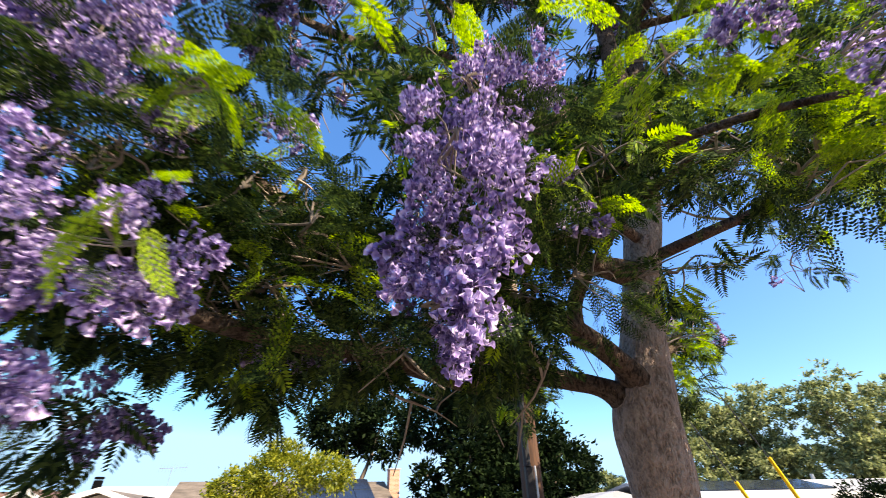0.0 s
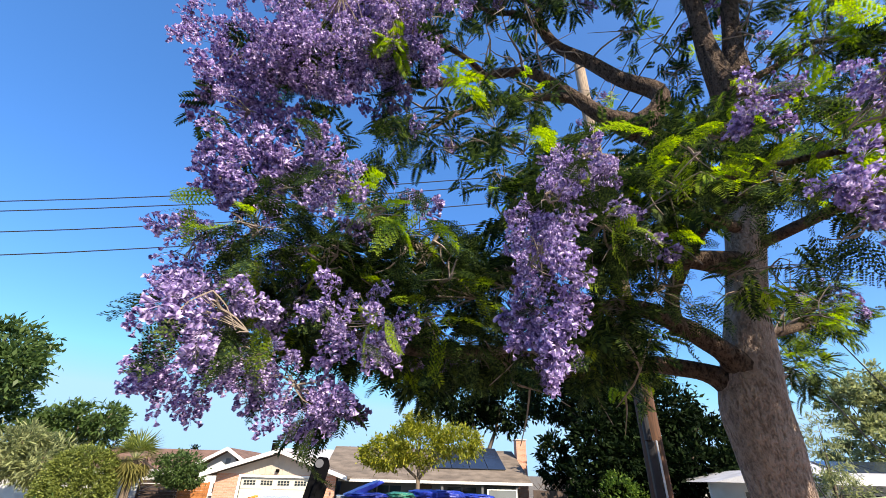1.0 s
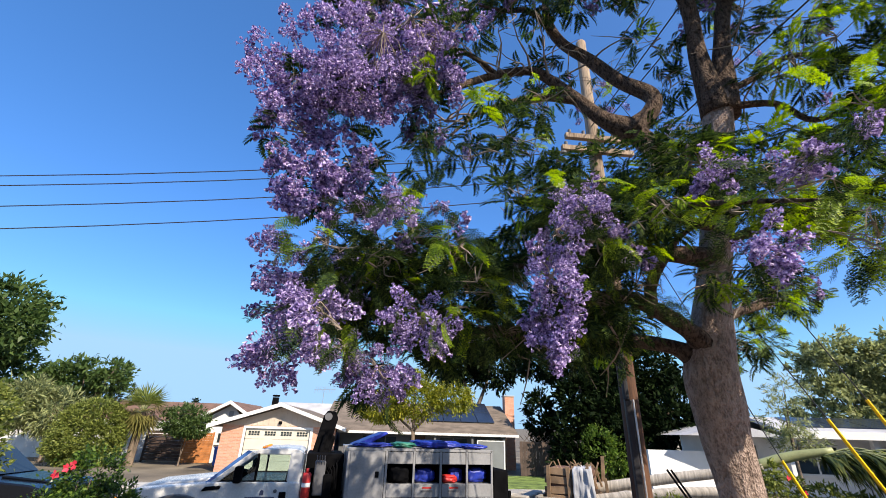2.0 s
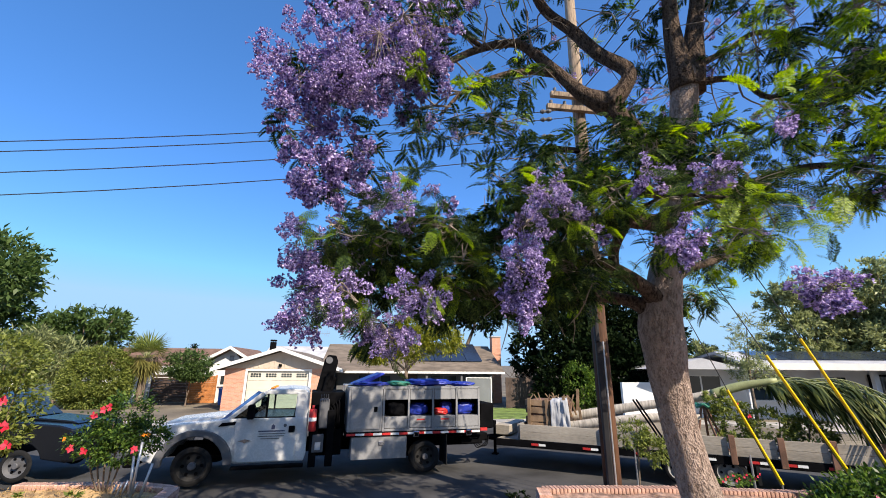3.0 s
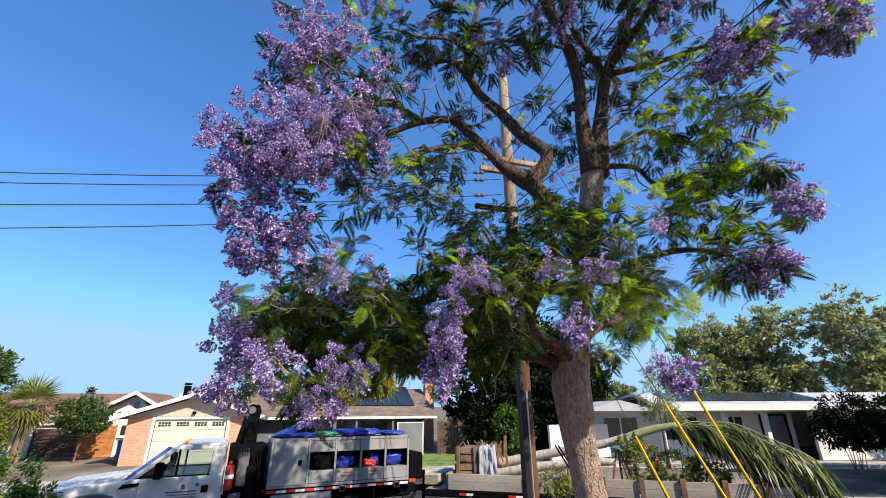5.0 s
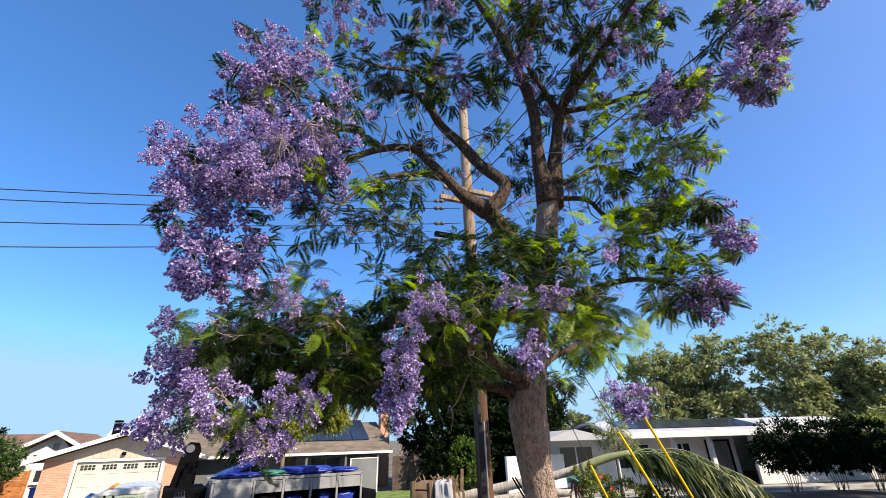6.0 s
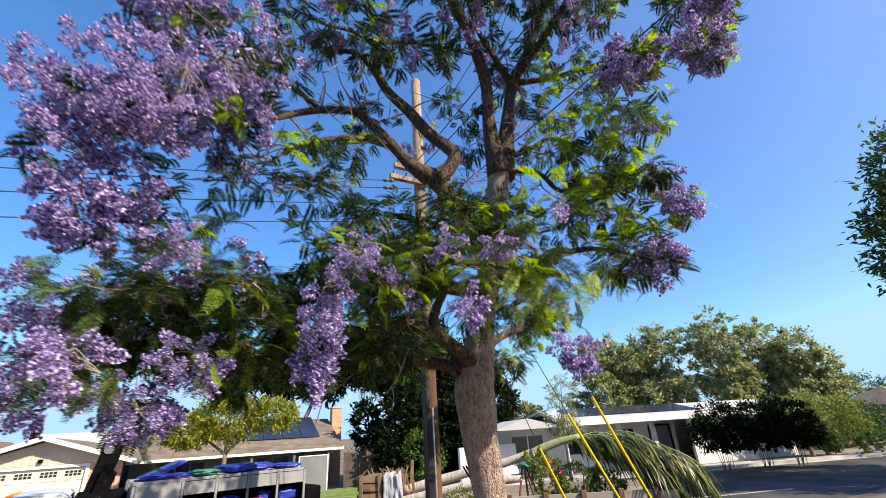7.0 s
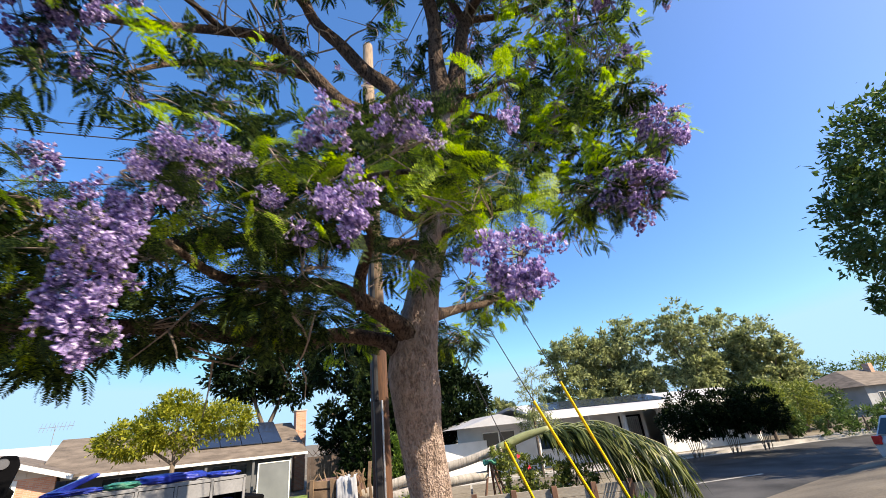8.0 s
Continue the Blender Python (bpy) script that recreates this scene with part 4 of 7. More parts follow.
def bundle(name, label, x0, x1, y0, y1, z0, z1, material, seed):
    """A crumpled tarp or bag."""
    bm = bmesh.new()
    bmesh.ops.create_icosphere(bm, subdivisions=4, radius=1)
    for v in bm.verts:
        p = v.co.copy()
        p = Vector([math.copysign(abs(c) ** 0.6, c) for c in p])
        p *= 1 + 0.22 * noise.noise(p * 2.2 + Vector((seed * 7.3, 0, 0))) + 0.12 * noise.noise(p * 6 + Vector((0, seed * 3.1, 0)))
        v.co = Vector(((x0 + x1) / 2 + p.x * (x1 - x0) / 2, (y0 + y1) / 2 + p.y * (y1 - y0) / 2, max(z0, (z0 + z1) / 2 + p.z * (z1 - z0) / 2)))
    bm.transform(TRK)
    return solo(name, bm, material, label, "tarp", "thing", True)


bundle("tarp", "crumpled blue plastic tarp in a truck bay", -0.38, 0.12, 8.16, 8.52, 1.335, 1.62, M_BLUE, 1)
bundle("tarp", "crumpled blue plastic tarp in a truck bay", 0.82, 1.33, 8.16, 8.52, 1.335, 1.64, M_BLUE, 2)
bundle("bag", "dark bag hanging out of a truck bay", -0.95, -0.5, 8.0, 8.45, 1.335, 1.66, M_BLACK, 3)
bundle("bag", "red bag in a truck bay", 0.25, 0.6, 8.1, 8.4, 1.335, 1.5, M_REDP, 4)
bundle("tarp", "blue tarp folded in a truck bay", 0.45, 0.76, 8.2, 8.5, 1.335, 1.64, M_BLUE, 5)
bundle("tarp", "crumpled blue tarp rolled along the top of the service box", -1.7, -0.9, 8.05, 9.0, 2.035, 2.13, M_BLUE, 6)
bundle("tarp", "green tarp rolled along the top of the service box", -0.9, -0.35, 8.05, 8.8, 2.035, 2.15, M_GREENT, 7)
bundle("tarp", "crumpled blue tarp rolled along the top of the service box", -0.4, 0.75, 8.05, 8.9, 2.035, 2.2, M_BLUE, 8)
bundle("tarp", "crumpled blue tarp rolled along the top of the service box", 0.7, 1.36, 8.05, 8.9, 2.035, 2.14, M_BLUE, 9)
flap = solo("tarp", prism([(-1.75, 2.06), (-1.1, 2.33), (-1.0, 2.36), (-0.95, 2.32), (-1.45, 2.06)], 8.5, 9.6, "y", 0.02), M_BLUE, "blue tarp flap standing up over the box", "tarp", "thing")
flap.matrix_basis = TRK
for k in range(16):
    a = -1.86 + k * 0.203
    part("reflector", bx(a, a + 0.2, YN - 0.015, YN - 0.002, 0.925, 0.975), (M_REDP, M_REFW)[k % 2], truck, ("red reflective strip", "white reflective strip")[k % 2])
part("reflector", bx(1.42, 1.6, YN + 0.02, YN + 0.05, 0.95, 1.02), M_REDP, truck)
tb = part("toolbox", bx(-1.74, -0.45, YN + 0.02, YN + 0.5, 0.4, 0.89, 0.012), M_BOXW, truck, "white underbody toolbox")
part("latch", bx(-1.12, -1.0, YN - 0.005, YN + 0.018, 0.7, 0.78, 0.005), M_CHROME, tb)
for x in (-0.3, 1.02):
    lm = part("work_lamp", bx(x, x + 0.14, YN - 0.05, YN + 0.02, 0.86, 0.99, 0.01), M_CHROME, truck)
    part("lens", bx(x + 0.03, x + 0.11, YN - 0.06, YN - 0.052, 0.89, 0.96), M_BLACK, lm)
part("mud_flap", bx(0.52, 0.54, YN + 0.0, YN + 0.6, 0.2, 0.9), M_RUBBER, truck)
part("pump_box", bx(1.46, 1.84, 8.15, 10.1, 0.98, 1.6, 0.03), M_BLACK, truck, "black equipment box on the tail")
part("tow_hitch", join(bx(1.3, 2.0, 9.0, 9.3, 0.55, 0.75, 0.02), bx(1.0, 1.5, 8.3, 10.0, 0.62, 0.72, 0.01)), M_BLACK, truck)
for k in range(3):
    part("cable", tube(smoothed([(1.4, 8.5 + k * 0.1, 0.75, 0.012), (1.55, 8.45 + k * 0.1, 0.55 - 0.05 * k, 0.012), (1.8, 8.6 + k * 0.1, 0.5, 0.012), (2.0, 8.9, 0.68, 0.012)], 4), 6), M_BLACK, truck)
# crane behind the cab
part("crane_base", join(bx(-2.62, -2.0, 8.5, 9.9, 0.74, 1.1, 0.03), disc((-2.35, 9.2, 1.4), 0.2, 0.7, "z", 16)), M_BLACK, truck, "black crane column")
part("crane_boom", join(prism([(-2.72, 1.25), (-2.38, 1.2), (-2.10, 2.62), (-2.16, 2.78), (-2.36, 2.80), (-2.44, 2.68)], 9.08, 9.32, "y", 0.025), prism([(-2.46, 1.3), (-2.3, 1.28), (-2.1, 2.2), (-2.22, 2.3)], 9.34, 9.5, "y", 0.02)), M_BLACK, truck, "black folded crane boom")
part("crane_ram", tube([(-2.55, 8.98, 1.2, 0.05), (-2.32, 8.98, 2.3, 0.05)], 10), M_BLACK, truck)
part("crane_tip", disc((-2.33, 9.2, 2.66), 0.09, 0.3, "y", 14), M_FLARE, truck)
part("outrigger", join(bx(-2.66, -2.5, 8.02, 8.2, 0.3, 1.2, 0.01), bx(-2.3, -2.14, 8.02, 8.2, 0.3, 1.5, 0.01)), M_BLACK, truck)
part("valve_block", join(bx(-2.5, -2.28, 8.06, 8.3, 1.1, 1.75, 0.02), *[tube([(-2.46 + 0.05 * k, 8.05, 1.7, 0.01), (-2.47 + 0.05 * k, 8.0, 1.86, 0.01)], 6) for k in range(4)]), M_FLARE, truck, "crane control levers")
part("control_box", bx(-2.6, -2.36, 8.0, 8.14, 0.6, 0.98, 0.015), M_FLARE, truck)
part("notice_plate", bx(-2.54, -2.42, 7.99, 7.998, 0.66, 0.82), M_CLOTH, truck)
part("equipment_rack", join(bx(-2.69, -1.9, 8.46, 9.9, 0.72, 1.88, 0.02), bx(-2.6, -1.95, 8.2, 8.44, 0.5, 1.05, 0.02), *[tube([(-2.3 + 0.08 * k, 8.43, 0.9, 0.02), (-2.28 + 0.08 * k, 8.4, 1.75 - 0.1 * (k % 3), 0.02)], 6) for k in range(5)]), M_BLACK, truck, "black hydraulic rack behind the cab")
ex = solo("fire_extinguisher", join(disc((-2.63, 7.97, 1.3), 0.085, 0.48, "z", 18, 0.12), disc((-2.63, 7.97, 1.58), 0.03, 0.08, "z", 10)), M_REDP, "red fire extinguisher strapped behind the cab", "extinguisher", "thing", True)
ex.matrix_basis = TRK
part("label", tube([(-2.63, 7.97, 1.28, 0.0865), (-2.63, 7.97, 1.36, 0.0865)], 18, 0, False), M_REFW, ex)
for k in range(5):
    part("hose", tube(smoothed([(-2.4 + k * 0.05, 8.6, 1.1, 0.016), (-2.3 + k * 0.06, 8.3, 1.5 + 0.05 * k, 0.016), (-2.15 + k * 0.03, 8.25, 1.2, 0.016), (-2.0, 8.5, 0.95, 0.016)], 4), 6), M_BLACK, truck)

# the trailer, at an angle behind the truck
trailer = thing("flatbed_trailer", "black flatbed trailer with weathered plank sides", "trailer", (1.85, 8.95, 0), -32.9, local=True)
trailer.scale = (1.066, 1.066, 1.02)
part("tongue", join(tube([(0.3, 0.35, 0.62, 0.06), (-0.55, 0.75, 0.6, 0.06)], 8), tube([(0.3, 1.95, 0.62, 0.06), (-0.55, 0.85, 0.6, 0.06)], 8)), M_BLACK, trailer)
part("jack", join(tube([(-0.3, 0.8, 0.2, 0.04), (-0.3, 0.8, 1.05, 0.04)], 10), bx(-0.38, -0.22, 0.72, 0.88, 0.16, 0.2)), M_BLACK, trailer)
part("toolbox", bx(-0.15, 0.25, 0.4, 1.9, 0.74, 1.0, 0.02), M_PLANK, trailer)
for y in (0.0, 2.2):
    part("side_rail", bx(0.0, 7.9, y, y + 0.1, 0.54, 0.70, 0.008), M_BLACK, trailer)
for k in range(10):
    part("deck_plank", bx(0.0, 7.88, 0.1 + k * 0.21, 0.1 + k * 0.21 + 0.2, 0.64, 0.70), M_PLANK, trailer)
part("headboard", bx(0.55, 0.62, 0.05, 2.25, 0.72, 1.08), M_PLANK, trailer)
for y in (0.0, 2.26):
    for a, b in ((0.62, 2.55), (2.6, 3.4), (3.45, 4.2), (4.25, 4.98), (5.1, 5.8), (5.9, 6.6), (6.7, 7.35), (7.4, 7.88)):
        for z in (0.72, 0.905):
            part("side_board", bx(a, b, y, y + 0.04, z, z + 0.18 - (0.04 if a > 7 and z > 0.8 else 0), 0.004), M_PLANK, trailer)
for x in (2.55, 3.4, 4.2, 5.0, 5.82, 6.62, 7.36):
    part("stake", bx(x, x + 0.11, -0.06, -0.003, 0.56, 1.14, 0.006), M_STAKE, trailer, "brown timber stake")
for x in (0.9, 2.1, 3.2, 4.4, 5.3, 5.9, 6.55, 7.45):
    part("reflector", bx(x, x + 0.17, -0.012, -0.002, 0.6, 0.65), M_REDP, trailer)
    part("reflector", bx(x + 0.18, x + 0.34, -0.012, -0.002, 0.6, 0.65), M_REFW, trailer)
for x in (4.05, 4.95):
    wheel(trailer, x, 0.13, 0.37, 0.22, -1, M_RIMW)
    wheel(trailer, x, 2.17, 0.37, 0.22, 1, M_RIMW)
for x in (3.7, 4.46, 5.3):
    part("spring_hanger", bx(x, x + 0.08, 0.3, 0.4, 0.3, 0.6), M_BLACK, trailer)
part("axle", join(tube([(4.05, 0.2, 0.37, 0.05), (4.05, 2.1, 0.37, 0.05)], 8), tube([(4.95, 0.2, 0.37, 0.05), (4.95, 2.1, 0.37, 0.05)], 8)), M_BLACK, trailer)
part("mud_guard", bx(5.4, 5.46, 0.0, 0.3, 0.2, 0.6), M_RUBBER, trailer)
TM = trailer.matrix_basis


def on_trailer(bm):
    bm.transform(TM)
    return bm


# boxed palm lying on the trailer
palm = thing("boxed_palm", "felled-looking palm with a boxed root ball lying on the trailer", "palm", tuple(TM @ Vector((1.4, 0.9, 0.72))), -32.9, local=True)
T0 = Vector((1.4, 0.9, 0.72))
palm.scale = (1.066, 1.066, 1.03)


def lp(x, y, z, r=None):
    return (x - T0.x, y - T0.y, z - T0.z) if r is None else (x - T0.x, y - T0.y, z - T0.z, r)


crate = part("crate", bx(-0.66, 0.28, -0.42, 0.6, 0.02, 0.93, 0.03), M_STAKE, palm, "splintered wooden root crate")


def splint(x, y, z, lx, ly, lz, ry, rx=0.0):
    bm = bx(-lx / 2, lx / 2, -ly / 2, ly / 2, -lz / 2, lz / 2, 0.004)
    bm.transform(Matrix.Translation((x, y, z)) @ Matrix.Rotation(ry, 4, "Y") @ Matrix.Rotation(rx, 4, "X"))
    return bm


cr_r = random.Random(31)
for k in range(5):
    part("slat", splint(-0.2 + cr_r.uniform(-0.05, 0.05), -0.452, 0.1 + k * 0.19, 0.98, 0.03, 0.15, cr_r.uniform(-0.06, 0.06)), M_CRATE, crate)
for x in (-0.63, -0.16, 0.26):
    part("slat", splint(x, -0.485, 0.48, 0.09, 0.028, 1.0, cr_r.uniform(-0.05, 0.05)), M_CRATE, crate)
for k in range(18):
    part("splinter", splint(cr_r.uniform(0.22, 0.66), cr_r.uniform(-0.5, 0.3), cr_r.uniform(0.1, 0.95), cr_r.uniform(0.03, 0.08), 0.02, cr_r.uniform(0.3, 0.6), cr_r.uniform(-1.3, 0.4), cr_r.uniform(-0.3, 0.3)), M_CRATE, crate, "broken pale timber splinter")
for k in range(12):
    part("splinter", splint(cr_r.uniform(-0.6, 0.2), cr_r.uniform(-0.4, 0.4), 0.98, 0.025, 0.02, cr_r.uniform(0.15, 0.32), cr_r.uniform(-1.2, 1.2), cr_r.uniform(-0.5, 0.5)), M_CRATE, crate)
bm = bmesh.new()
bmesh.ops.create_grid(bm, x_segments=26, y_segments=26, size=0.5)
for v in bm.verts:
    x, y = v.co.x, v.co.y
    z = 0.97 + 0.04 * noise.noise(Vector((x * 6, y * 6, 1)))
    yy = y * 1.2 - 0.35
    if yy < -0.5:
        z, yy = 0.97 - (-0.5 - yy) * 2.0, -0.53 + 0.05 * noise.noise(Vector((x * 7, y * 7, 3))) + 0.02 * noise.noise(Vector((x * 19, y * 19, 5)))
    v.co = Vector((0.13 + x * (0.40 - 0.2 * y) - 0.1 * y, yy, z + 0.03 * x))
part("cloth", bm, M_CLOTH, palm, "crumpled white plastic sheet over the crate", True)
part("trunk", tube(smoothed([lp(1.6, 1.0, 1.2, 0.13), lp(3.0, 1.0, 1.5, 0.115), lp(4.2, 0.95, 1.72, 0.105), lp(5.0, 0.9, 1.93, 0.1)], 6), 14, 0.05), M_PTRUNK, palm, "ringed grey palm trunk", True)
part("crownshaft", tube(smoothed([lp(4.9, 0.9, 1.9, 0.1), lp(5.5, 0.9, 2.1, 0.1), lp(6.2, 0.85, 2.25, 0.06)], 5), 12, 0.04), M_PGREEN, palm, "green crownshaft", True)
trunk2 = solo("palm_log", on_trailer(tube(smoothed([(1.5, 0.55, 1.0, 0.12), (2.6, 0.5, 1.2, 0.115), (3.6, 0.5, 1.35, 0.11), (4.6, 0.55, 1.42, 0.1)], 5), 14, 0.05)), M_PTRUNK, "grey palm log lying beside the boxed palm", "log", "thing", True)


def palm_frond(path, leaf_len, n, droop, seed, w=0.022):
    """A feather palm leaf along a path: midrib and paired drooping leaflets."""
    r = np.random.default_rng(seed)
    pts = np.array(smoothed([(*p, 0.0) for p in path], 8))[:, :3]
    k = np.linspace(0, len(pts) - 1.001, n)
    v, f = [], []
    for j, q in enumerate(k):
        i = int(q)
        p = pts[i] + (pts[i + 1] - pts[i]) * (q - i)
        d = pts[i + 1] - pts[i]
        d = d / np.linalg.norm(d)
        side = np.cross(d, [0, 0, 1.0])
        side /= np.linalg.norm(side) + 1e-9
        u = j / (n - 1)
        ll = leaf_len * (0.35 + 0.65 * math.sin(math.pi * (0.15 + 0.75 * u))) * r.uniform(0.55, 1.15)
        for s in (-1, 1):
            o = side * s * 0.75 + d * (0.65 + 0.3 * u) + np.array([0, 0, 0.25 - droop]) + r.normal(0, 0.2, 3)
            o /= np.linalg.norm(o)
            e1 = p + o * ll * 0.55
            e2 = e1 + (o + np.array([0, 0, -0.5 * droop - 0.25])) * ll * 0.45
            x = np.cross(o, d)
            x = np.cross(o, x)
            x = x / (np.linalg.norm(x) + 1e-9) * w
            b = len(v)
            v.extend([p - x * 0.5, p + x * 0.5, e1 + x, e1 - x, e2, e2])
            f.append([b, b + 1, b + 2, b + 3])
            f.append([b + 3, b + 2, b + 4, b + 5])
    return np.array(v), np.array(f), pts


for k in range(15):
    a = (k - 7) / 7.0
    rr = random.Random(k)
    sx, hh = rr.uniform(-0.35, 0.35), rr.uniform(-0.35, 0.12)
    path = [lp(6.0, 0.85, 2.15), lp(6.8 + sx, 0.85 + a * 0.35, 2.2 + hh), lp(7.45 + sx, 0.75 + a * 0.6, 1.9 + hh), lp(8.05 + sx * 1.4, 0.7 + a * 0.75, 1.4 + hh * 1.5), lp(8.4 + sx, 0.7 + a * 0.75, 0.8 + hh)]
    v, f, pts = palm_frond(path, 0.8, 52, 0.8, 100 + k, 0.02)
    fr = new("frond", arrays("frond", v, f, M_PALM))
    fr.parent = palm
    FRAMES[fr] = FRAMES[palm]
    part("midrib", tube([(*p, 0.014 * (1 - i / len(pts)) + 0.003) for i, p in enumerate(pts)], 5), M_PGREEN, fr)


# leafy plants
LEAF = (np.array([[0, 0, 0], [0.35, 0.22, 0.04], [1, 0, -0.05], [0.35, -0.22, 0.04]]), np.array([[0, 1, 2, 3]]))
NARROW = (np.array([[0, 0, 0], [0.4, 0.09, 0.03], [1, 0, -0.1], [0.4, -0.09, 0.03]]), np.array([[0, 1, 2, 3]]))


def leaves(blobs, n, size, shape=LEAF, clump=0.28, per=26, seed=1, shell=0.35, keep=None):
    """Leaves in clumps over a set of ellipsoids (x, y, z, rx, ry, rz)."""
    r = np.random.default_rng(seed)
    b = np.array(blobs, float)
    vol = (b[:, 3] * b[:, 4] + b[:, 3] * b[:, 5] + b[:, 4] * b[:, 5])
    m = max(1, n // per)
    pick = r.choice(len(b), m, p=vol / vol.sum())
    d = r.normal(size=(m, 3))
    d /= np.linalg.norm(d, axis=1, keepdims=True)
    u = r.uniform(shell, 1.0, m) ** 0.5
    c = b[pick, :3] + d * u[:, None] * b[pick, 3:]
    rad = clump * r.uniform(0.5, 1.3, m) * b[pick, 3:].mean(axis=1)
    p = np.repeat(c, per, axis=0) + r.normal(0, 0.5, (m * per, 3)) * np.repeat(rad, per)[:, None] * np.array([1, 1, 0.7])
    out = np.repeat(d, per, axis=0) + r.normal(0, 0.8, (m * per, 3))
    t = turns_to(out, r, 0.9)
    s = size * r.uniform(0.6, 1.3, m * per)
    if keep is not None:
        ok = keep(p)
        t, p, s = t[ok], p[ok], s[ok]
    return spread(shape, t, p, s)


def plant(name, label, category, base, stems, blobs, n, size, material, shape=LEAF, bark=None, flowers=None, seed=1, clump=0.28, per=26, shell=0.35, group="", floor=None, shift=(0, 0)):
    """A tree or shrub: stems (lists of x, y, z, r), a crown of many leaves over blobs, and maybe flowers."""
    ob = thing(name, label, category, base, group=group)
    for k, st in enumerate(stems):
        part("trunk" if k == 0 else "limb", tube(smoothed(st, 4), 9 if k == 0 else 7, 0.1), bark or M_BARK2, ob, "", True)
    v, f = leaves(blobs, n, size, shape, clump, per, seed, shell, (lambda p: p[:, 2] > floor) if floor is not None else None)
    cr = new("crown", arrays("crown", v - np.array(base), f, material))
    cr.parent = ob
    tagged(cr, kind="stuff")
    if flowers:
        fm, pts, fs = flowers
        r = random.Random(seed)
        for p in pts:
            bm = bmesh.new()
            for k in range(5):
                a = 2 * math.pi * k / 5 + r.uniform(0, 1)
                c = bm.verts.new(p)
                o = Vector((math.cos(a), -0.25 + r.uniform(-0.2, 0.2), math.sin(a)))
                w = Vector((-math.sin(a), 0, math.cos(a))) * 0.45
                q = Vector(p)
                bm.faces.new((c, bm.verts.new(q + (o * 0.6 + w) * fs), bm.verts.new(q + o * fs * 1.15), bm.verts.new(q + (o * 0.6 - w) * fs)))
            part("flower", bm, fm, ob, "", False)
    ob.location.x += shift[0]
    ob.location.y += shift[1]
    return ob


def limbs_for(base, blobs, r0, fork):
    """A trunk from base to a fork, and a limb from there into every blob."""
    bx_, by_, bz_ = base
    top = (bx_ + fork[0], by_ + fork[1], bz_ + fork[2])
    out = [[(*base, r0 * 1.25), ((bx_ + top[0]) / 2, (by_ + top[1]) / 2, (bz_ + top[2]) / 2, r0), (*top, r0 * 0.8)]]
    for b in blobs:
        out.append([(*top, r0 * 0.6), ((top[0] + b[0]) / 2, (top[1] + b[1]) / 2, (top[2] + b[2]) / 2 + 0.1, r0 * 0.4), (b[0], b[1], b[2] + b[5] * 0.5, r0 * 0.12)])
    return out


def tree_at(name, label, base, blobs, n, size, material, r0=0.2, fork=(0, 0, 2), **kw):
    return plant(name, label, "tree", base, limbs_for(base, blobs, r0, fork), blobs, n, size, material, **kw)


def crown_of(x, y, z, rr, seed):
    """Uneven blobs from near the ground to the treetop."""
    r = random.Random(seed)
    out = [(x, y, z, rr * 0.75, rr * 0.7, rr * 0.7)]
    for k in range(18):
        h = r.uniform(0.2, 1.0)
        q = rr * r.uniform(0.35, 0.6)
        out.append((x + r.uniform(-0.95, 0.95) * rr, y + r.uniform(-0.6, 0.6) * rr, z * h, q, q, q * r.uniform(0.7, 1.1)))
    return out


# across the street, from west to east
tree_at("broadleaf_tree", "tall dark broadleaf tree behind the houses", (-28, 31, 0.1), [(-28, 30, 9.2, 3.0, 3, 2.6), (-26.2, 29, 8.0, 1.8, 2.0, 2.0), (-29, 31, 6.0, 3, 3, 2.2), (-26.5, 30, 5.6, 1.6, 1.6, 1.2)], 9000, 0.45, M_LEAFM, 0.4, (0, 0, 4), seed=3, shift=(-0.9, -0.5))
tree_at("broadleaf_tree", "round green tree behind the hedge", (-22.8, 33, 0.1), [(-23.2, 33, 5.2, 2.2, 2, 1.6), (-21.2, 33, 5.4, 1.5, 1.6, 1.3), (-25, 33, 4.6, 2, 2, 1.6)], 6000, 0.4, M_LEAFM, 0.25, (0, 0, 2.5), seed=4, shift=(-0.8, -0.4))
tree_at("olive_tree", "grey-green bushy tree beside the hedge", (-20.7, 28, 0.1), [(-21.0, 28, 2.8, 1.6, 1.4, 1.3), (-22.6, 28, 3.2, 1.6, 1.4, 1.5)], 6000, 0.42, M_LEAFG, 0.12, (0, 0, 1.0), seed=5, shape=NARROW, shift=(-0.75, -0.5))
plant("clipped_hedge", "tall rounded yellow-green clipped hedge", "hedge", (-17.3, 26.2, 0.1), [[(-17.3, 26.2, 0.1, 0.1), (-17.3, 26.2, 1.5, 0.08), (-17.2, 26.2, 2.6, 0.03)]], [(-17.5, 26.2, 1.9, 1.6, 1.2, 1.75), (-18.4, 26.2, 1.7, 0.9, 1.0, 1.65), (-16.6, 26.2, 1.7, 0.9, 1.0, 1.7), (-17.5, 26.0, 1.2, 1.9, 1.1, 1.2)], 30000, 0.16, M_HEDGE, LEAF, seed=6, shell=0.8, clump=0.18, shift=(-0.7, -0.5))
tree_at("small_tree", "small dome-shaped green tree with pale stems", (-12.9, 27.2, 0.1), [(-13.1, 27.2, 2.6, 1.25, 1.1, 0.85), (-12.6, 27.2, 2.2, 1.0, 0.9, 0.6)], 7000, 0.18, M_LEAFM, 0.05, (0, 0, 0.5), seed=7, shell=0.6, shift=(-0.65, -0.2))
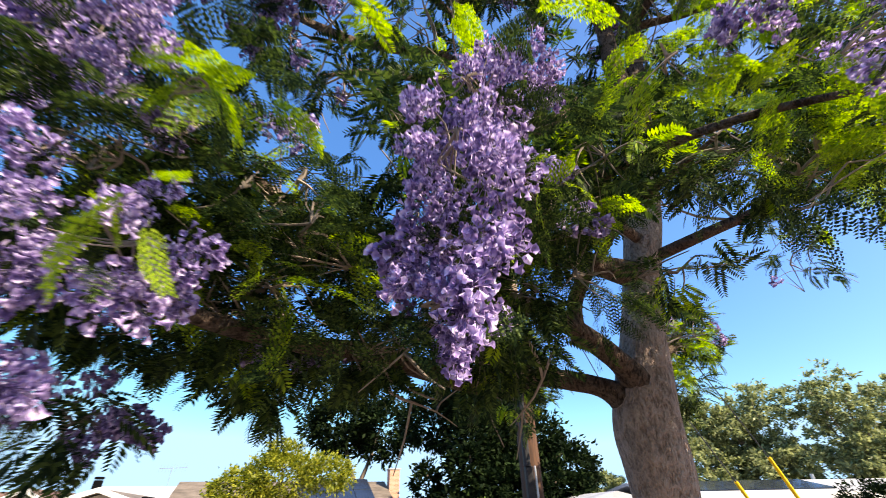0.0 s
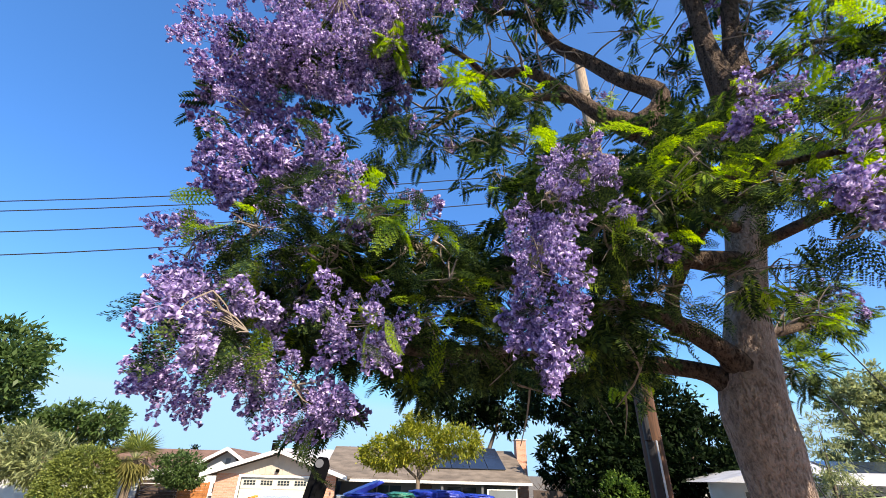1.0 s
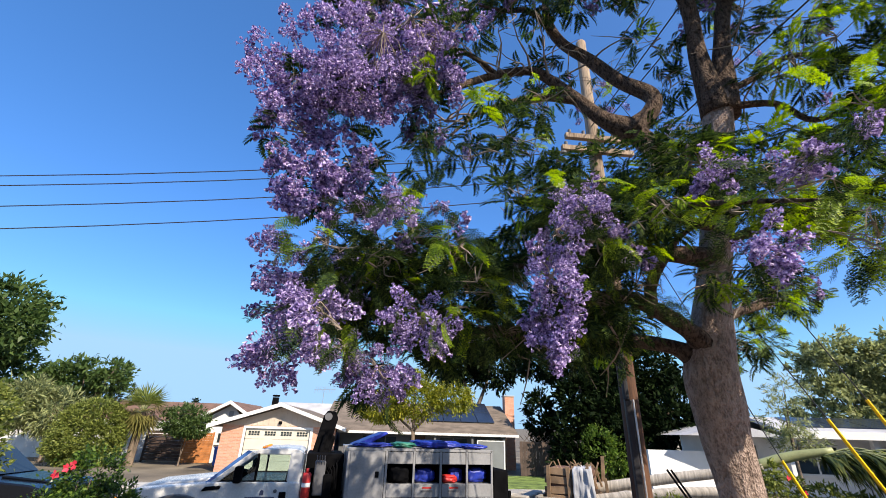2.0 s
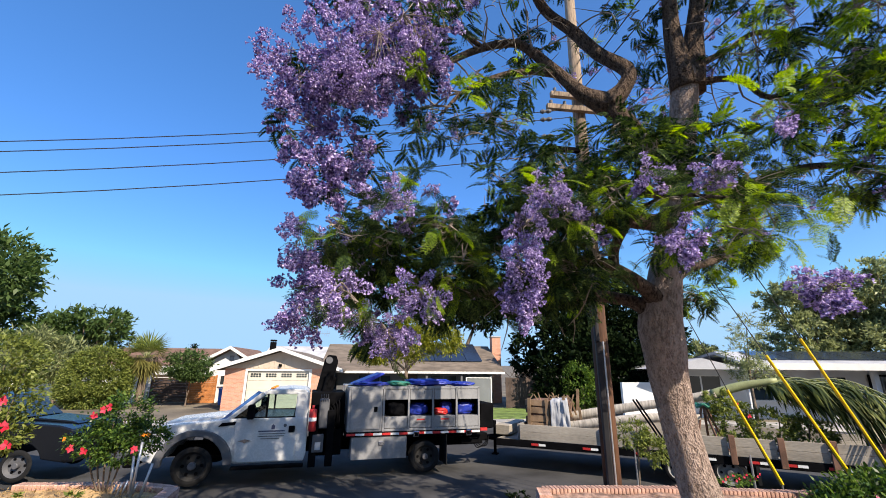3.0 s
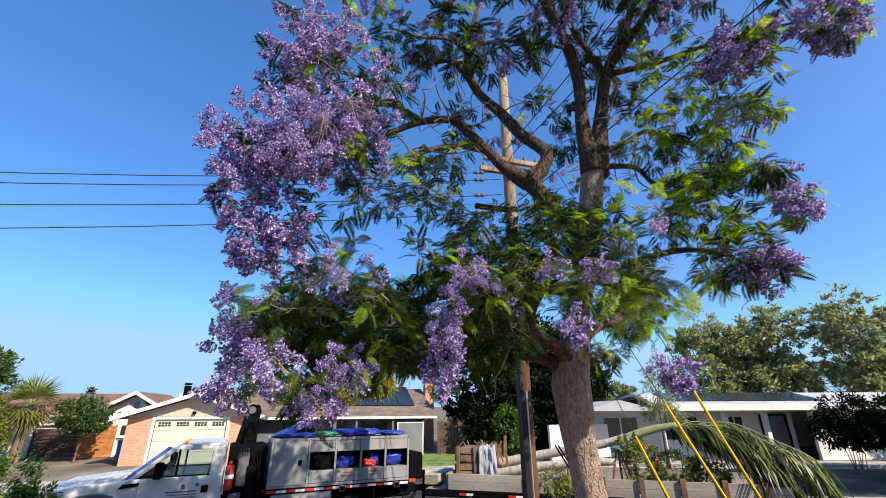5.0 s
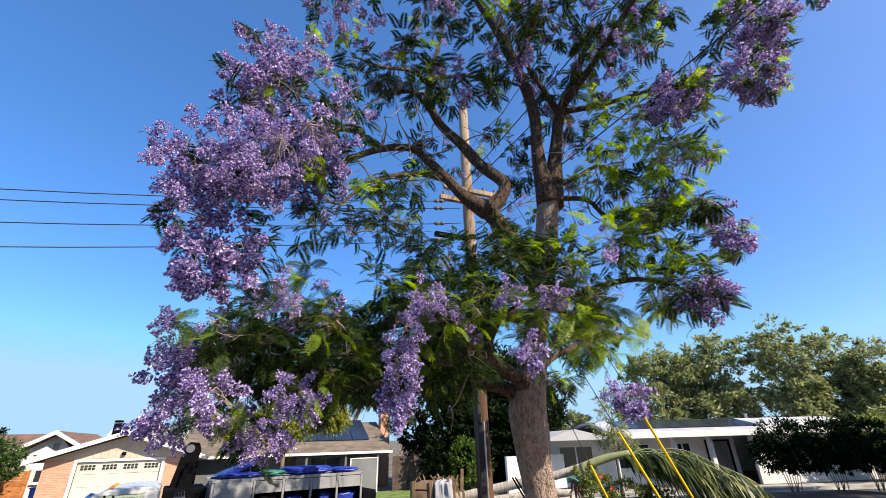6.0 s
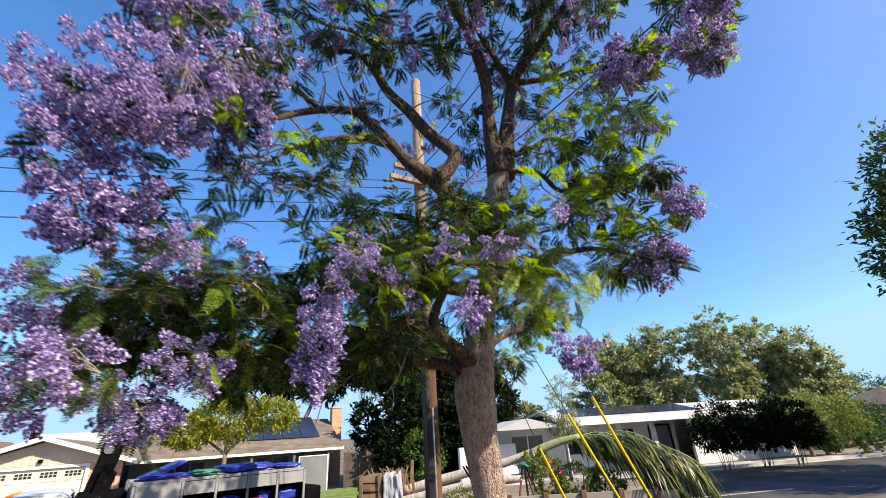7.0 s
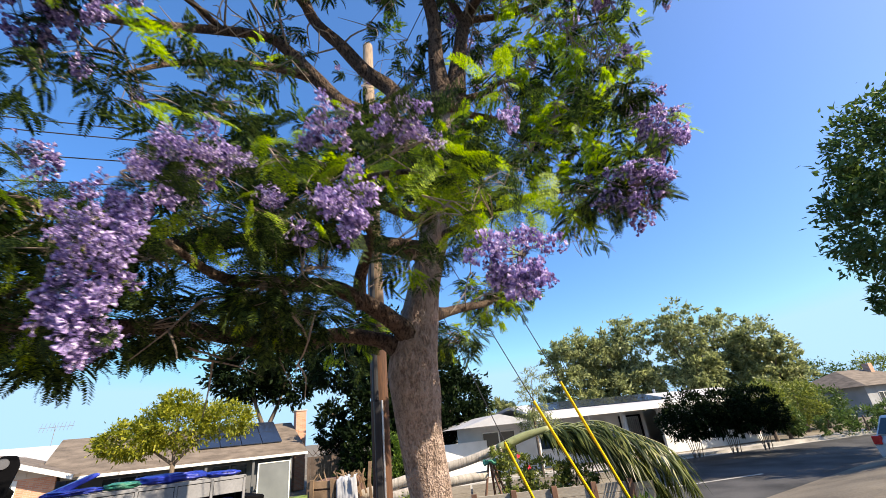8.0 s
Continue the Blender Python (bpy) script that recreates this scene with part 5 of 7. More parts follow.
tree_at("magnolia_tree", "yellow-green broadleaf tree in front of the house", (0.35, 21.5, 0.1), [(0.4, 21.5, 4.0, 1.7, 1.4, 1.1), (-1.3, 21.4, 3.5, 1.2, 1.1, 0.75), (2.2, 21.5, 4.1, 1.35, 1.1, 0.8), (0.3, 21.5, 4.9, 0.9, 0.9, 0.55)], 15000, 0.17, M_LEAFY, 0.12, (0, 0, 2.3), seed=8, shift=(-0.36, -0.08))
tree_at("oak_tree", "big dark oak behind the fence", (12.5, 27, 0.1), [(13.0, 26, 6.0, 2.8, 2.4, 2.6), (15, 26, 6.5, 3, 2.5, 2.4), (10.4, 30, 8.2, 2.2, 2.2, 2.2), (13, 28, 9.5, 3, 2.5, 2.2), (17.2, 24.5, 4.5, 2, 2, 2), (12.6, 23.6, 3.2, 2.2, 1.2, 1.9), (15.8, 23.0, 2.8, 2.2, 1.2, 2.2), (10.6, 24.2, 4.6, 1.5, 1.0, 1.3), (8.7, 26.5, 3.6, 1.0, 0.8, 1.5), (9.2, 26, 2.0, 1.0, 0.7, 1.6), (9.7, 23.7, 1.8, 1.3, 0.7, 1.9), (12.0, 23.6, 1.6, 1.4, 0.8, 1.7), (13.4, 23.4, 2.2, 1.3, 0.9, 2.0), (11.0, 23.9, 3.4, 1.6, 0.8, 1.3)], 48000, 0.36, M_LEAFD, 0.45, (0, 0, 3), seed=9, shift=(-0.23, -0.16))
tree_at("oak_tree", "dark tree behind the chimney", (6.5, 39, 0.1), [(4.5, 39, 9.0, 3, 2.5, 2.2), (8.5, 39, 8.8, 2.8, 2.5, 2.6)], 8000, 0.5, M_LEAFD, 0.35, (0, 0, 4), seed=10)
plant("laurel_bush", "dense green bush in front of the dark tree", "bush", (10.8, 22.5, 0.1), [[(10.8, 22.5, 0.1, 0.08), (10.8, 22.5, 1.6, 0.05)]], [(10.6, 22.6, 1.6, 0.9, 0.9, 1.4), (11.4, 22.5, 1.2, 0.7, 0.8, 1.1)], 4200, 0.17, M_SHRUB, seed=11, shell=0.6, floor=0.1)
tree_at("pine_tree", "thin blue-green young pine by the corner house", (13.3, 12.9, 0.0), [(12.7, 12.2, 3.3, 0.9, 0.8, 0.7), (13.3, 12.6, 4.1, 0.7, 0.7, 0.6), (13.6, 12.8, 2.4, 0.9, 0.8, 0.5)], 2400, 0.2, M_LEAFG, 0.07, (0, 0, 2), seed=12, shape=NARROW, shift=(0.1, 0))
for k, (x, y, z, rr) in enumerate(((26, 32, 3.6, 2.2), (33.5, 28, 8.8, 3.3), (37.5, 25, 9.2, 3.4), (42, 21, 9.9, 3.8), (45, 16.5, 7.4, 3.3))):
    tree_at("eucalyptus_tree", "tall airy grey-green tree behind the corner house", (x, y, 0.1), crown_of(x, y, z, rr, 20 + k) + [(x - 0.5, y - 1, z * 0.5, rr * 0.9, rr * 0.6, rr * 0.5)], 24000, 0.36, M_LEAFG, 0.13, (0, 0, z * 0.45), seed=20 + k, group="trees behind the corner house", shell=0.2, clump=0.24, per=60)
for k, (x, y) in enumerate(((22.6, 11.6), (24.3, 10.6), (25.8, 9.8))):
    bl = [(x, y, 2.3, 1.2, 1.1, 0.95), (x + 0.7, y - 0.3, 1.7, 0.8, 0.8, 0.7), (x - 0.7, y + 0.3, 1.8, 0.8, 0.7, 0.8), (x + 0.2, y, 1.25, 0.6, 0.6, 0.4)]
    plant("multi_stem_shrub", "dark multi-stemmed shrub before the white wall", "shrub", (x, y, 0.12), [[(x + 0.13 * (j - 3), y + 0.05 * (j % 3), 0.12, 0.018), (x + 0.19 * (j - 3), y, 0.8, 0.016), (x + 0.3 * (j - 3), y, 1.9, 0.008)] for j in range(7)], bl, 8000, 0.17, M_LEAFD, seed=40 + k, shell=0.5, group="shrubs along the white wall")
plant("low_hedge", "low dark clipped hedge far down the street", "hedge", (35.5, 8.6, 0.1), [[(35.5, 8.6, 0.1, 0.06), (35.5, 8.6, 1.0, 0.04)]], [(33.5, 9.3, 0.7, 1.2, 0.8, 0.65), (35.5, 8.6, 0.75, 1.6, 0.8, 0.75), (38.0, 7.8, 0.8, 1.8, 0.8, 0.8)], 4200, 0.2, M_LEAFM, seed=45, shell=0.7, floor=0.1)
for k, (x, y, z, rr) in enumerate(((30.5, 11.4, 2.4, 1.4), (78, 24, 4.6, 3.0), (82, 19, 4.4, 3.0), (31.8, 11.2, 1.3, 0.9), (38, 12.6, 2.2, 1.6), (41, 12.4, 1.8, 1.5), (74, 29, 5.0, 3.2), (47, 16.5, 2.6, 2.0))):
    tree_at("street_tree", "leafy green tree along the far pavement", (x, y, 0.1), [(x, y, z, rr, rr, rr * 0.8), (x + rr * 0.6, y, z - rr * 0.5, rr * 0.8, rr * 0.8, rr * 0.6)], 4200, 0.2 if k in (0, 3, 4, 5) else 0.36, (M_HEDGE, M_LEAFM)[k % 2], 0.1, (0, 0, z * 0.4), seed=50 + k)
tree_at("plane_tree", "large dark street tree that shades the road", (25.5, 0.0, 0.1), [(24.5, 1.2, 8.6, 2.8, 2.4, 2.6), (23.8, -0.4, 11.2, 2.8, 2.8, 2.6), (25.6, 1.6, 5.9, 1.9, 1.8, 1.5), (27.5, -1.5, 10, 3, 3, 3.2), (26.5, -3.5, 8.0, 3, 3, 3), (29.5, 0.5, 8.0, 3, 2.5, 2.6)], 38000, 0.30, M_LEAFM, 0.35, (0, 0, 4), seed=60, clump=0.2, shift=(0.15, 0))
for k, (x, y) in enumerate(((-24.3, 53), (-31, 49.5), (-29.9, 50))):
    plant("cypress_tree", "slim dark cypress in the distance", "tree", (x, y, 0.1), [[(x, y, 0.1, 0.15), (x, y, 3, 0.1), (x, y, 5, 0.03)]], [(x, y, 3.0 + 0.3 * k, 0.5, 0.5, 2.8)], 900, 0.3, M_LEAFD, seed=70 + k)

# fan palm beside the hedge
fp = thing("fan_palm", "shaggy yellow-green fan palm beside the hedge", "palm", (-15.6, 26.9, 0.1))
fp.location.x -= 0.65
part("trunk", tube([(-15.6, 26.9, 0.1, 0.25), (-15.6, 26.9, 3.0, 0.22)], 12, 0.2), M_BARK2, fp)
for k in range(60):
    rr = random.Random(200 + k)
    a, e = rr.uniform(0, 2 * math.pi), rr.uniform(-1.3, 1.3)
    d = Vector((math.cos(a) * math.cos(e), math.sin(a) * math.cos(e), math.sin(e)))
    c = Vector((-15.6, 26.9, 3.2)) + d * 0.55
    s = d.cross(Vector((0, 0, 1))).normalized()
    bm = bmesh.new()
    for j in range(13):
        b = (j - 6) / 6 * 1.35
        o = d * math.cos(b) + s * math.sin(b) + Vector((0, 0, -0.12 * abs(b)))
        w = o.cross(d.cross(s)).normalized() * 0.035
        L = 1.35 * (1 - 0.2 * abs(b))
        v = [bm.verts.new(c), bm.verts.new(c + o * L * 0.5 + w), bm.verts.new(c + o * L + Vector((0, 0, -0.12))), bm.verts.new(c + o * L * 0.5 - w)]
        bm.faces.new(v)
    fr = part("frond", bm, M_PALMY if e < 0.35 else M_HEDGE, fp)
    part("stalk", tube([(-15.6, 26.9, 3.0, 0.02), (*c, 0.012)], 5), M_PGREEN, fr)

# plants carried on the trailer
plant("potted_shrub", "leafy green shrubs standing on the trailer deck", "shrub", tuple(TM @ Vector((5.8, 1.0, 0.72))), [[(*(TM @ Vector((x, 1.0, 0.72))), 0.02), (*(TM @ Vector((x + 0.1, 0.95, 1.2))), 0.015), (*(TM @ Vector((x + 0.1, 0.9, 1.7))), 0.008)] for x in (5.0, 5.5, 6.0, 6.5)],
      [(*(TM @ Vector((5.2, 0.75, 1.35))), 0.45, 0.45, 0.5), (*(TM @ Vector((5.9, 0.8, 1.3))), 0.5, 0.5, 0.42), (*(TM @ Vector((6.6, 0.8, 1.2))), 0.45, 0.45, 0.35), (*(TM @ Vector((5.0, 0.6, 1.75))), 0.3, 0.3, 0.3)], 4200, 0.1, M_HEDGE, seed=80, flowers=(M_RED, [tuple(TM @ Vector((5.3, 0.35, 1.75))), tuple(TM @ Vector((5.5, 0.4, 1.5)))], 0.05))
sticks = thing("timber_tripod", "dark timber props tied with a green strap on the trailer", "props", tuple(TM @ Vector((4.68, 0.42, 0.72))), -32.9, local=True)
for a, b in (((-0.25, 0.0), (-0.02, 0.1)), ((0.25, -0.1), (0.0, 0.1)), ((0.05, 0.4), (0.02, 0.1)), ((0.4, 0.2), (0.05, 0.12))):
    part("prop", tube([(a[0], a[1], 0.0, 0.028), (b[0], b[1], 1.0, 0.028)], 6), M_STAKE, sticks)
part("strap", tube([(0.13 * math.cos(t), 0.1 + 0.13 * math.sin(t), 0.98 + 0.04 * math.sin(3 * t), 0.035) for t in [2 * math.pi * k / 14 for k in range(15)]], 6), M_GREENT, sticks, "green lifting strap")
solo("prop_pole", on_trailer(join(tube([(3.28, -0.1, 1.8, 0.022), (3.85, -0.2, 0.78, 0.022)], 6), tube([(3.35, -0.1, 1.8, 0.022), (3.92, -0.2, 0.78, 0.022)], 6))), M_BLACK, "pair of black lever bars leaning on the trailer", "bar", "thing")

# the utility pole with its riser, crossarms and wires
pole = thing("utility_pole", "weathered wooden utility pole with a grey cable riser", "utility pole", (2.71, 4.44, 0.3))
PX, PY = 2.71, 4.44
# One pole in two tones: the butt's colour carries the tree's shade.
part("butt", tube([(PX, PY, 0.3, 0.15), (PX, PY, 2.0, 0.145), (PX, PY, 4.2, 0.138)], 16, 0.03), M_BUTT, pole, "dark brown timber with tree shade in its colour", True)
part("shaft", tube([(PX, PY, 4.2, 0.138), (PX, PY, 6, 0.134), (PX, PY, 8, 0.13), (PX + 0.02, PY, 11.05, 0.115), (PX + 0.02, PY, 11.1, 0.09)], 16, 0.03), M_POLE, pole, "paler weathered timber above the shaded butt", True)
part("riser_cover", prism([(PX - 0.155, PY - 0.15), (PX - 0.07, PY - 0.19), (PX - 0.02, PY - 0.12), (PX - 0.14, PY - 0.06)], 0.3, 3.0, "z", 0.015), M_RISER, pole, "dark grey metal cable riser cover")
# Pale strip added for the bright highlight down the riser.
part("riser_flange", bx(PX - 0.055, PX - 0.025, PY - 0.205, PY - 0.18, 0.3, 3.0, 0.008), M_PIPE, pole, "pale strip standing for the riser's highlight")
part("riser_pipe", tube([(PX - 0.13, PY - 0.15, 3.0, 0.05), (PX - 0.12, PY - 0.14, 6.6, 0.04)], 10), M_RISER, pole)
for z, x0, x1 in ((8.05, -0.70, 0.74), (7.74, -0.80, 0.72)):
    arm_ = part("crossarm", bx(PX + x0, PX + x1, PY - 0.24, PY - 0.14, z, z + 0.12, 0.008), M_POLE, pole, "grey timber crossarm")
    for x in (x0 + 0.1, x0 + 0.4, x1 - 0.4, x1 - 0.1):
        part("pin", disc((PX + x, PY - 0.19, z + 0.17), 0.035, 0.1, "z", 10, 0.2), M_FLARE, arm_)
part("transformer_arm", bx(PX - 0.9, PX - 0.1, PY - 0.12, PY - 0.02, 6.84, 6.94, 0.008), M_BLACK, pole)


def wire(label, a, b, sag, r=0.009, name="overhead_wire", n=26):
    pts = []
    for k in range(n + 1):
        t = k / n
        p = Vector(a).lerp(Vector(b), t)
        pts.append((p.x, p.y, p.z - sag * 4 * t * (1 - t), r))
    return solo(name, tube(pts, 5), M_WIRE, label, "wire", "thing")


for zr in (7.77, 7.58, 7.19, 6.78):
    wire("black overhead wire along the street", (-42, PY - 0.2, zr), (PX - 0.3, PY - 0.2, zr), 2.3)
    solo("strain_insulator", tube([(PX - 0.95, PY - 0.2, zr - 0.12, 0.03), (PX - 0.9, PY - 0.2, zr - 0.11, 0.05), (PX - 0.84, PY - 0.2, zr - 0.10, 0.025), (PX - 0.78, PY - 0.2, zr - 0.09, 0.05), (PX - 0.72, PY - 0.2, zr - 0.08, 0.03)], 10), M_FLARE, "dark strain insulator on a wire", "insulator", "thing")
for dx, dz, tx, ty in ((-0.05, 9.7, 3.2, -14), (0.1, 9.6, 4.2, -14), (0.1, 8.3, 6.0, -14)):
    wire("black service wire rising past the crown", (PX + dx, PY - 0.1, dz - 1.2), (tx, ty, 9.2), 0.35, 0.012)
wire("thin black wire hanging from the pole top", (PX, PY - 0.12, 9.0), (1.6, -14, 10.5), 0.8, 0.008)
# guy wires with yellow guards
for top, y, tip, foot in ((8.2, 3.02, (4.71, 2.745), (5.93, 0.69)), (10.3, 2.82, (5.165, 2.997), (6.42, 0.68)), (7.2, 4.11, (4.863, 2.181), (5.60, 0.655))):
    g = thing("guy_wire", "steel guy wire with a yellow plastic guard", "guy wire", (foot[0], y, foot[1]), group="guy wires of the pole")
    part("wire", tube([(PX + 0.1, PY - 0.05, top, 0.008), (tip[0], y, tip[1], 0.008), (foot[0], y, foot[1] - 0.1, 0.008)], 5), M_WIRE, g)
    part("guard", tube([(tip[0], y, tip[1], 0.022), (foot[0], y, foot[1], 0.03)], 8), M_YELLOW, g, "yellow plastic guard")
    part("anchor_rod", tube([(foot[0], y, foot[1] - 0.3, 0.012), (foot[0], y, foot[1], 0.012)], 6), M_PIPE, g)


# raised beds edged with brick
BED_R = [(1.39, 4.25), (2.48, 4.18), (3.54, 4.06), (5.24, 3.66), (8.1, 2.95), (10.0, 2.3), (10.0, -6), (1.05, -6), (1.0, 2.7), (1.16, 3.5)]
BED_L = [(-4.6, 3.2), (-4.23, 4.12), (-4.32, 4.66), (-4.97, 4.95), (-9.9, 5.25), (-9.9, -6), (-4.8, -6), (-4.75, 2.1)]


def bed(name, label, poly, z, material, seed):
    bm = prism(poly, -0.1, z - 0.07, "z")
    top = [f for f in bm.faces if f.normal.z > 0.9]
    bmesh.ops.triangulate(bm, faces=top)
    for _ in range(4):
        bmesh.ops.subdivide_edges(bm, edges=[e for e in bm.edges if e.calc_length() > 0.25 and all(v.co.z > 0.2 for v in e.verts)], cuts=1)
        bmesh.ops.triangulate(bm, faces=[f for f in bm.faces if len(f.verts) > 4])
    for v in bm.verts:
        if v.co.z > 0.2:
            v.co.z += 0.05 * noise.noise(Vector((v.co.x * 1.7 + seed, v.co.y * 1.7, 0))) + 0.02 * noise.noise(Vector((v.co.x * 7, v.co.y * 7, seed)))
    return solo(name, bm, material, label, "planting bed", "structure", True)


bed("planting_bed_1", "bare reddish soil in a raised brick bed", BED_R, 0.67, M_SOIL, 1)
bed("planting_bed_2", "dry straw-coloured soil in a raised brick bed", BED_L, 0.72, M_STRAW, 5)


# the jacaranda
rng = np.random.default_rng(7)


def frond_shape(pairs, leaflets, length=0.34, seed=0, width=0.5, fat=0.28):
    """A twice-feathered leaf: a drooping midrib, pairs of ribs on it and small leaflets on those."""
    r = np.random.default_rng(seed)
    v, f = [], []

    def blade(a, b, w, n):
        d = b - a
        s = np.cross(d, n)
        s = s / (np.linalg.norm(s) + 1e-9) * w
        k = len(v)
        m = a + d * 0.45
        v.extend([a, m + s, b, m - s])
        f.append([k, k + 1, k + 2, k + 3])

    def mid(t):
        return np.array([length * t * (1 - 0.12 * t), 0.0, 0.07 * t - length * 0.42 * t * t])

    n = np.array([0.0, 0.0, 1.0])
    for i in range(6):
        blade(mid(i / 6), mid((i + 1) / 6), 0.0022, n)
    for i in range(pairs):
        t = 0.16 + 0.82 * i / (pairs - 1)
        a = mid(t)
        reach = length * width * (0.35 + 0.65 * math.sin(math.pi * min(1, 0.2 + 0.72 * t))) * 0.55
        for side in (-1, 1):
            d = np.array([0.5 + 0.3 * t, side * 1.0, -0.22 + r.normal(0, 0.1)])
            d /= np.linalg.norm(d)
            b = a + d * reach
            if leaflets == 0:
                blade(a, b, reach * fat, n)
                continue
            blade(a, b, 0.0012, n)
            for j in range(leaflets):
                u = 0.12 + 0.86 * j / leaflets
                c = a + d * reach * u + np.array([0, 0, -0.006 * u])
                out = np.cross(n, d)
                size = reach * 0.24 * (1.15 - 0.6 * u)
                for s in (-1, 1):
                    e = c + (out * s + d * 0.55) * size + np.array([0, 0, r.normal(0, 0.003)])
                    blade(c, e, size * fat + 0.001, n)
    return np.array(v), np.array(f)


def panicle_shape(flowers, seed, length=0.24, spread_r=0.075, petals=5, big=1.0):
    """A loose cluster of trumpet flowers on thin stalks along an axis."""
    r = np.random.default_rng(seed)
    v, f = [], []
    ring = [(math.cos(2 * math.pi * k / petals), math.sin(2 * math.pi * k / petals)) for k in range(petals)]
    levels = ((0.0, 0.003), (0.024, 0.0085), (0.036, 0.019)) if petals == 5 else ((0.0, 0.004), (0.036, 0.019))
    seg = 8
    for i in range(seg + 1):
        v.extend([np.array([length * i / seg, 0.0012, 0.0]), np.array([length * i / seg, -0.0012, 0.0])])
    for i in range(seg):
        f.append([2 * i, 2 * i + 2, 2 * i + 3, 2 * i + 1])
    for i in range(flowers):
        t = r.uniform(0.05, 1) ** 0.8
        ang = r.uniform(0, 2 * math.pi)
        rad = spread_r * (1.15 - 0.75 * t) * r.uniform(0.45, 1.1)
        p = np.array([length * t, rad * math.cos(ang), rad * math.sin(ang)])
        d = np.array([r.normal(0.15, 0.5), math.cos(ang) + r.normal(0, 0.3), math.sin(ang) + r.normal(0, 0.3) - 0.5])
        d /= np.linalg.norm(d)
        a = np.cross(d, [0.3, 0.2, 1.0])
        a /= np.linalg.norm(a)
        b = np.cross(d, a)
        size = r.uniform(0.5, 0.78) * big
        base = len(v)
        for dist, rr in levels:
            for k, (c, s) in enumerate(ring):
                flare = 1 + (0.25 * r.uniform(-1, 1) if dist > 0.03 else 0)
                v.append(p + (d * dist + (a * c + b * s) * rr * flare) * size)
        knot = 2 * int(t * seg * 0.85)
        f.append([knot, knot + 1, base + petals // 2, base])
        for q in range(len(levels) - 1):
            for k in range(petals):
                f.append([base + (q + e) * petals + (k + g) % petals for e, g in ((0, 0), (0, 1), (1, 1), (1, 0))])
    return np.array(v), np.array(f)


tree = thing("jacaranda_tree", "flowering jacaranda tree with violet blossom and feathery leaves", "tree", (2.03, 1.12, 0.55))


def limb(points, name="limb", sides=12, steps=5, label="", wobble=0.12):
    thin = 1.0 if name == "trunk" else 0.86
    if name == "limb" and points[0][3] > 0.08:
        points = [(*points[0][:3], points[0][3] * 1.5), *points[1:]]
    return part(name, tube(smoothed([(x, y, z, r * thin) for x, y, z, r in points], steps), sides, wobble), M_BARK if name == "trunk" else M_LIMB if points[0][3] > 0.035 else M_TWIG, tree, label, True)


limb([(2.06, 1.16, 0.30, 0.289), (2.11, 1.18, 0.44, 0.237), (1.94, 1.15, 1.08, 0.192), (1.81, 1.19, 1.83, 0.182), (1.70, 1.15, 2.40, 0.188), (1.67, 1.12, 2.74, 0.216), (1.67, 1.11, 2.98, 0.226), (1.72, 1.07, 3.34, 0.186), (1.84, 1.00, 3.90, 0.146), (1.95, 0.92, 4.45, 0.150), (2.06, 0.84, 5.11, 0.146), (2.15, 0.75, 5.77, 0.139), (2.18, 0.73, 5.93, 0.111)], "trunk", 20, 6, "furrowed grey-brown trunk", 0.16)
limb([(2.12, 0.75, 5.66, 0.122), (2.03, 0.70, 6.44, 0.111), (2.02, 0.63, 7.14, 0.099), (1.78, 0.56, 7.93, 0.088), (1.41, 0.49, 8.63, 0.077), (1.03, 0.47, 9.30, 0.060), (0.76, 0.44, 10.14, 0.022)])
limb([(2.20, 0.75, 5.66, 0.122), (2.37, 0.69, 6.64, 0.110), (2.56, 0.62, 7.42, 0.093), (3.04, 0.54, 8.42, 0.065), (3.56, 0.45, 9.74, 0.032)])
limb([(2.52, 0.62, 7.28, 0.066), (2.32, 0.62, 7.64, 0.055), (2.04, 0.66, 8.27, 0.044), (1.90, 0.69, 9.20, 0.016)])
limb([(2.01, 0.94, 4.61, 0.145), (1.74, 1.00, 5.00, 0.145), (1.46, 1.01, 5.36, 0.134), (1.27, 1.03, 5.58, 0.128), (1.22, 1.03, 5.63, 0.100)])
limb([(1.28, 1.03, 5.54, 0.111), (1.50, 0.98, 5.78, 0.111), (1.56, 0.95, 6.02, 0.105), (1.29, 1.09, 6.35, 0.094), (1.06, 1.24, 6.79, 0.088), (0.75, 1.39, 7.27, 0.077), (0.63, 1.48, 7.91, 0.066), (0.78, 1.51, 8.78, 0.049), (0.99, 1.53, 9.72, 0.022)])
limb([(0.76, 1.39, 7.26, 0.050), (0.34, 1.27, 7.60, 0.044), (-0.08, 1.07, 7.29, 0.033), (-0.46, 0.75, 6.89, 0.013)])
limb([(0.66, 1.49, 8.15, 0.044), (0.28, 1.36, 8.15, 0.033), (-0.24, 1.16, 7.84, 0.028), (-0.70, 0.84, 7.52, 0.013)])
limb([(0.68, 1.49, 8.26, 0.042), (1.29, 1.36, 8.42, 0.033), (1.83, 1.14, 8.29, 0.027), (1.95, 0.83, 7.90, 0.013)])
limb([(1.30, 1.03, 5.56, 0.111), (1.00, 1.06, 5.71, 0.100), (0.74, 1.11, 6.01, 0.083), (0.46, 1.15, 6.30, 0.072), (0.23, 1.20, 6.47, 0.061), (-0.17, 1.20, 6.35, 0.056), (-0.57, 1.00, 5.96, 0.045), (-0.86, 0.67, 5.49, 0.034), (-1.09, 0.35, 5.06, 0.017)])
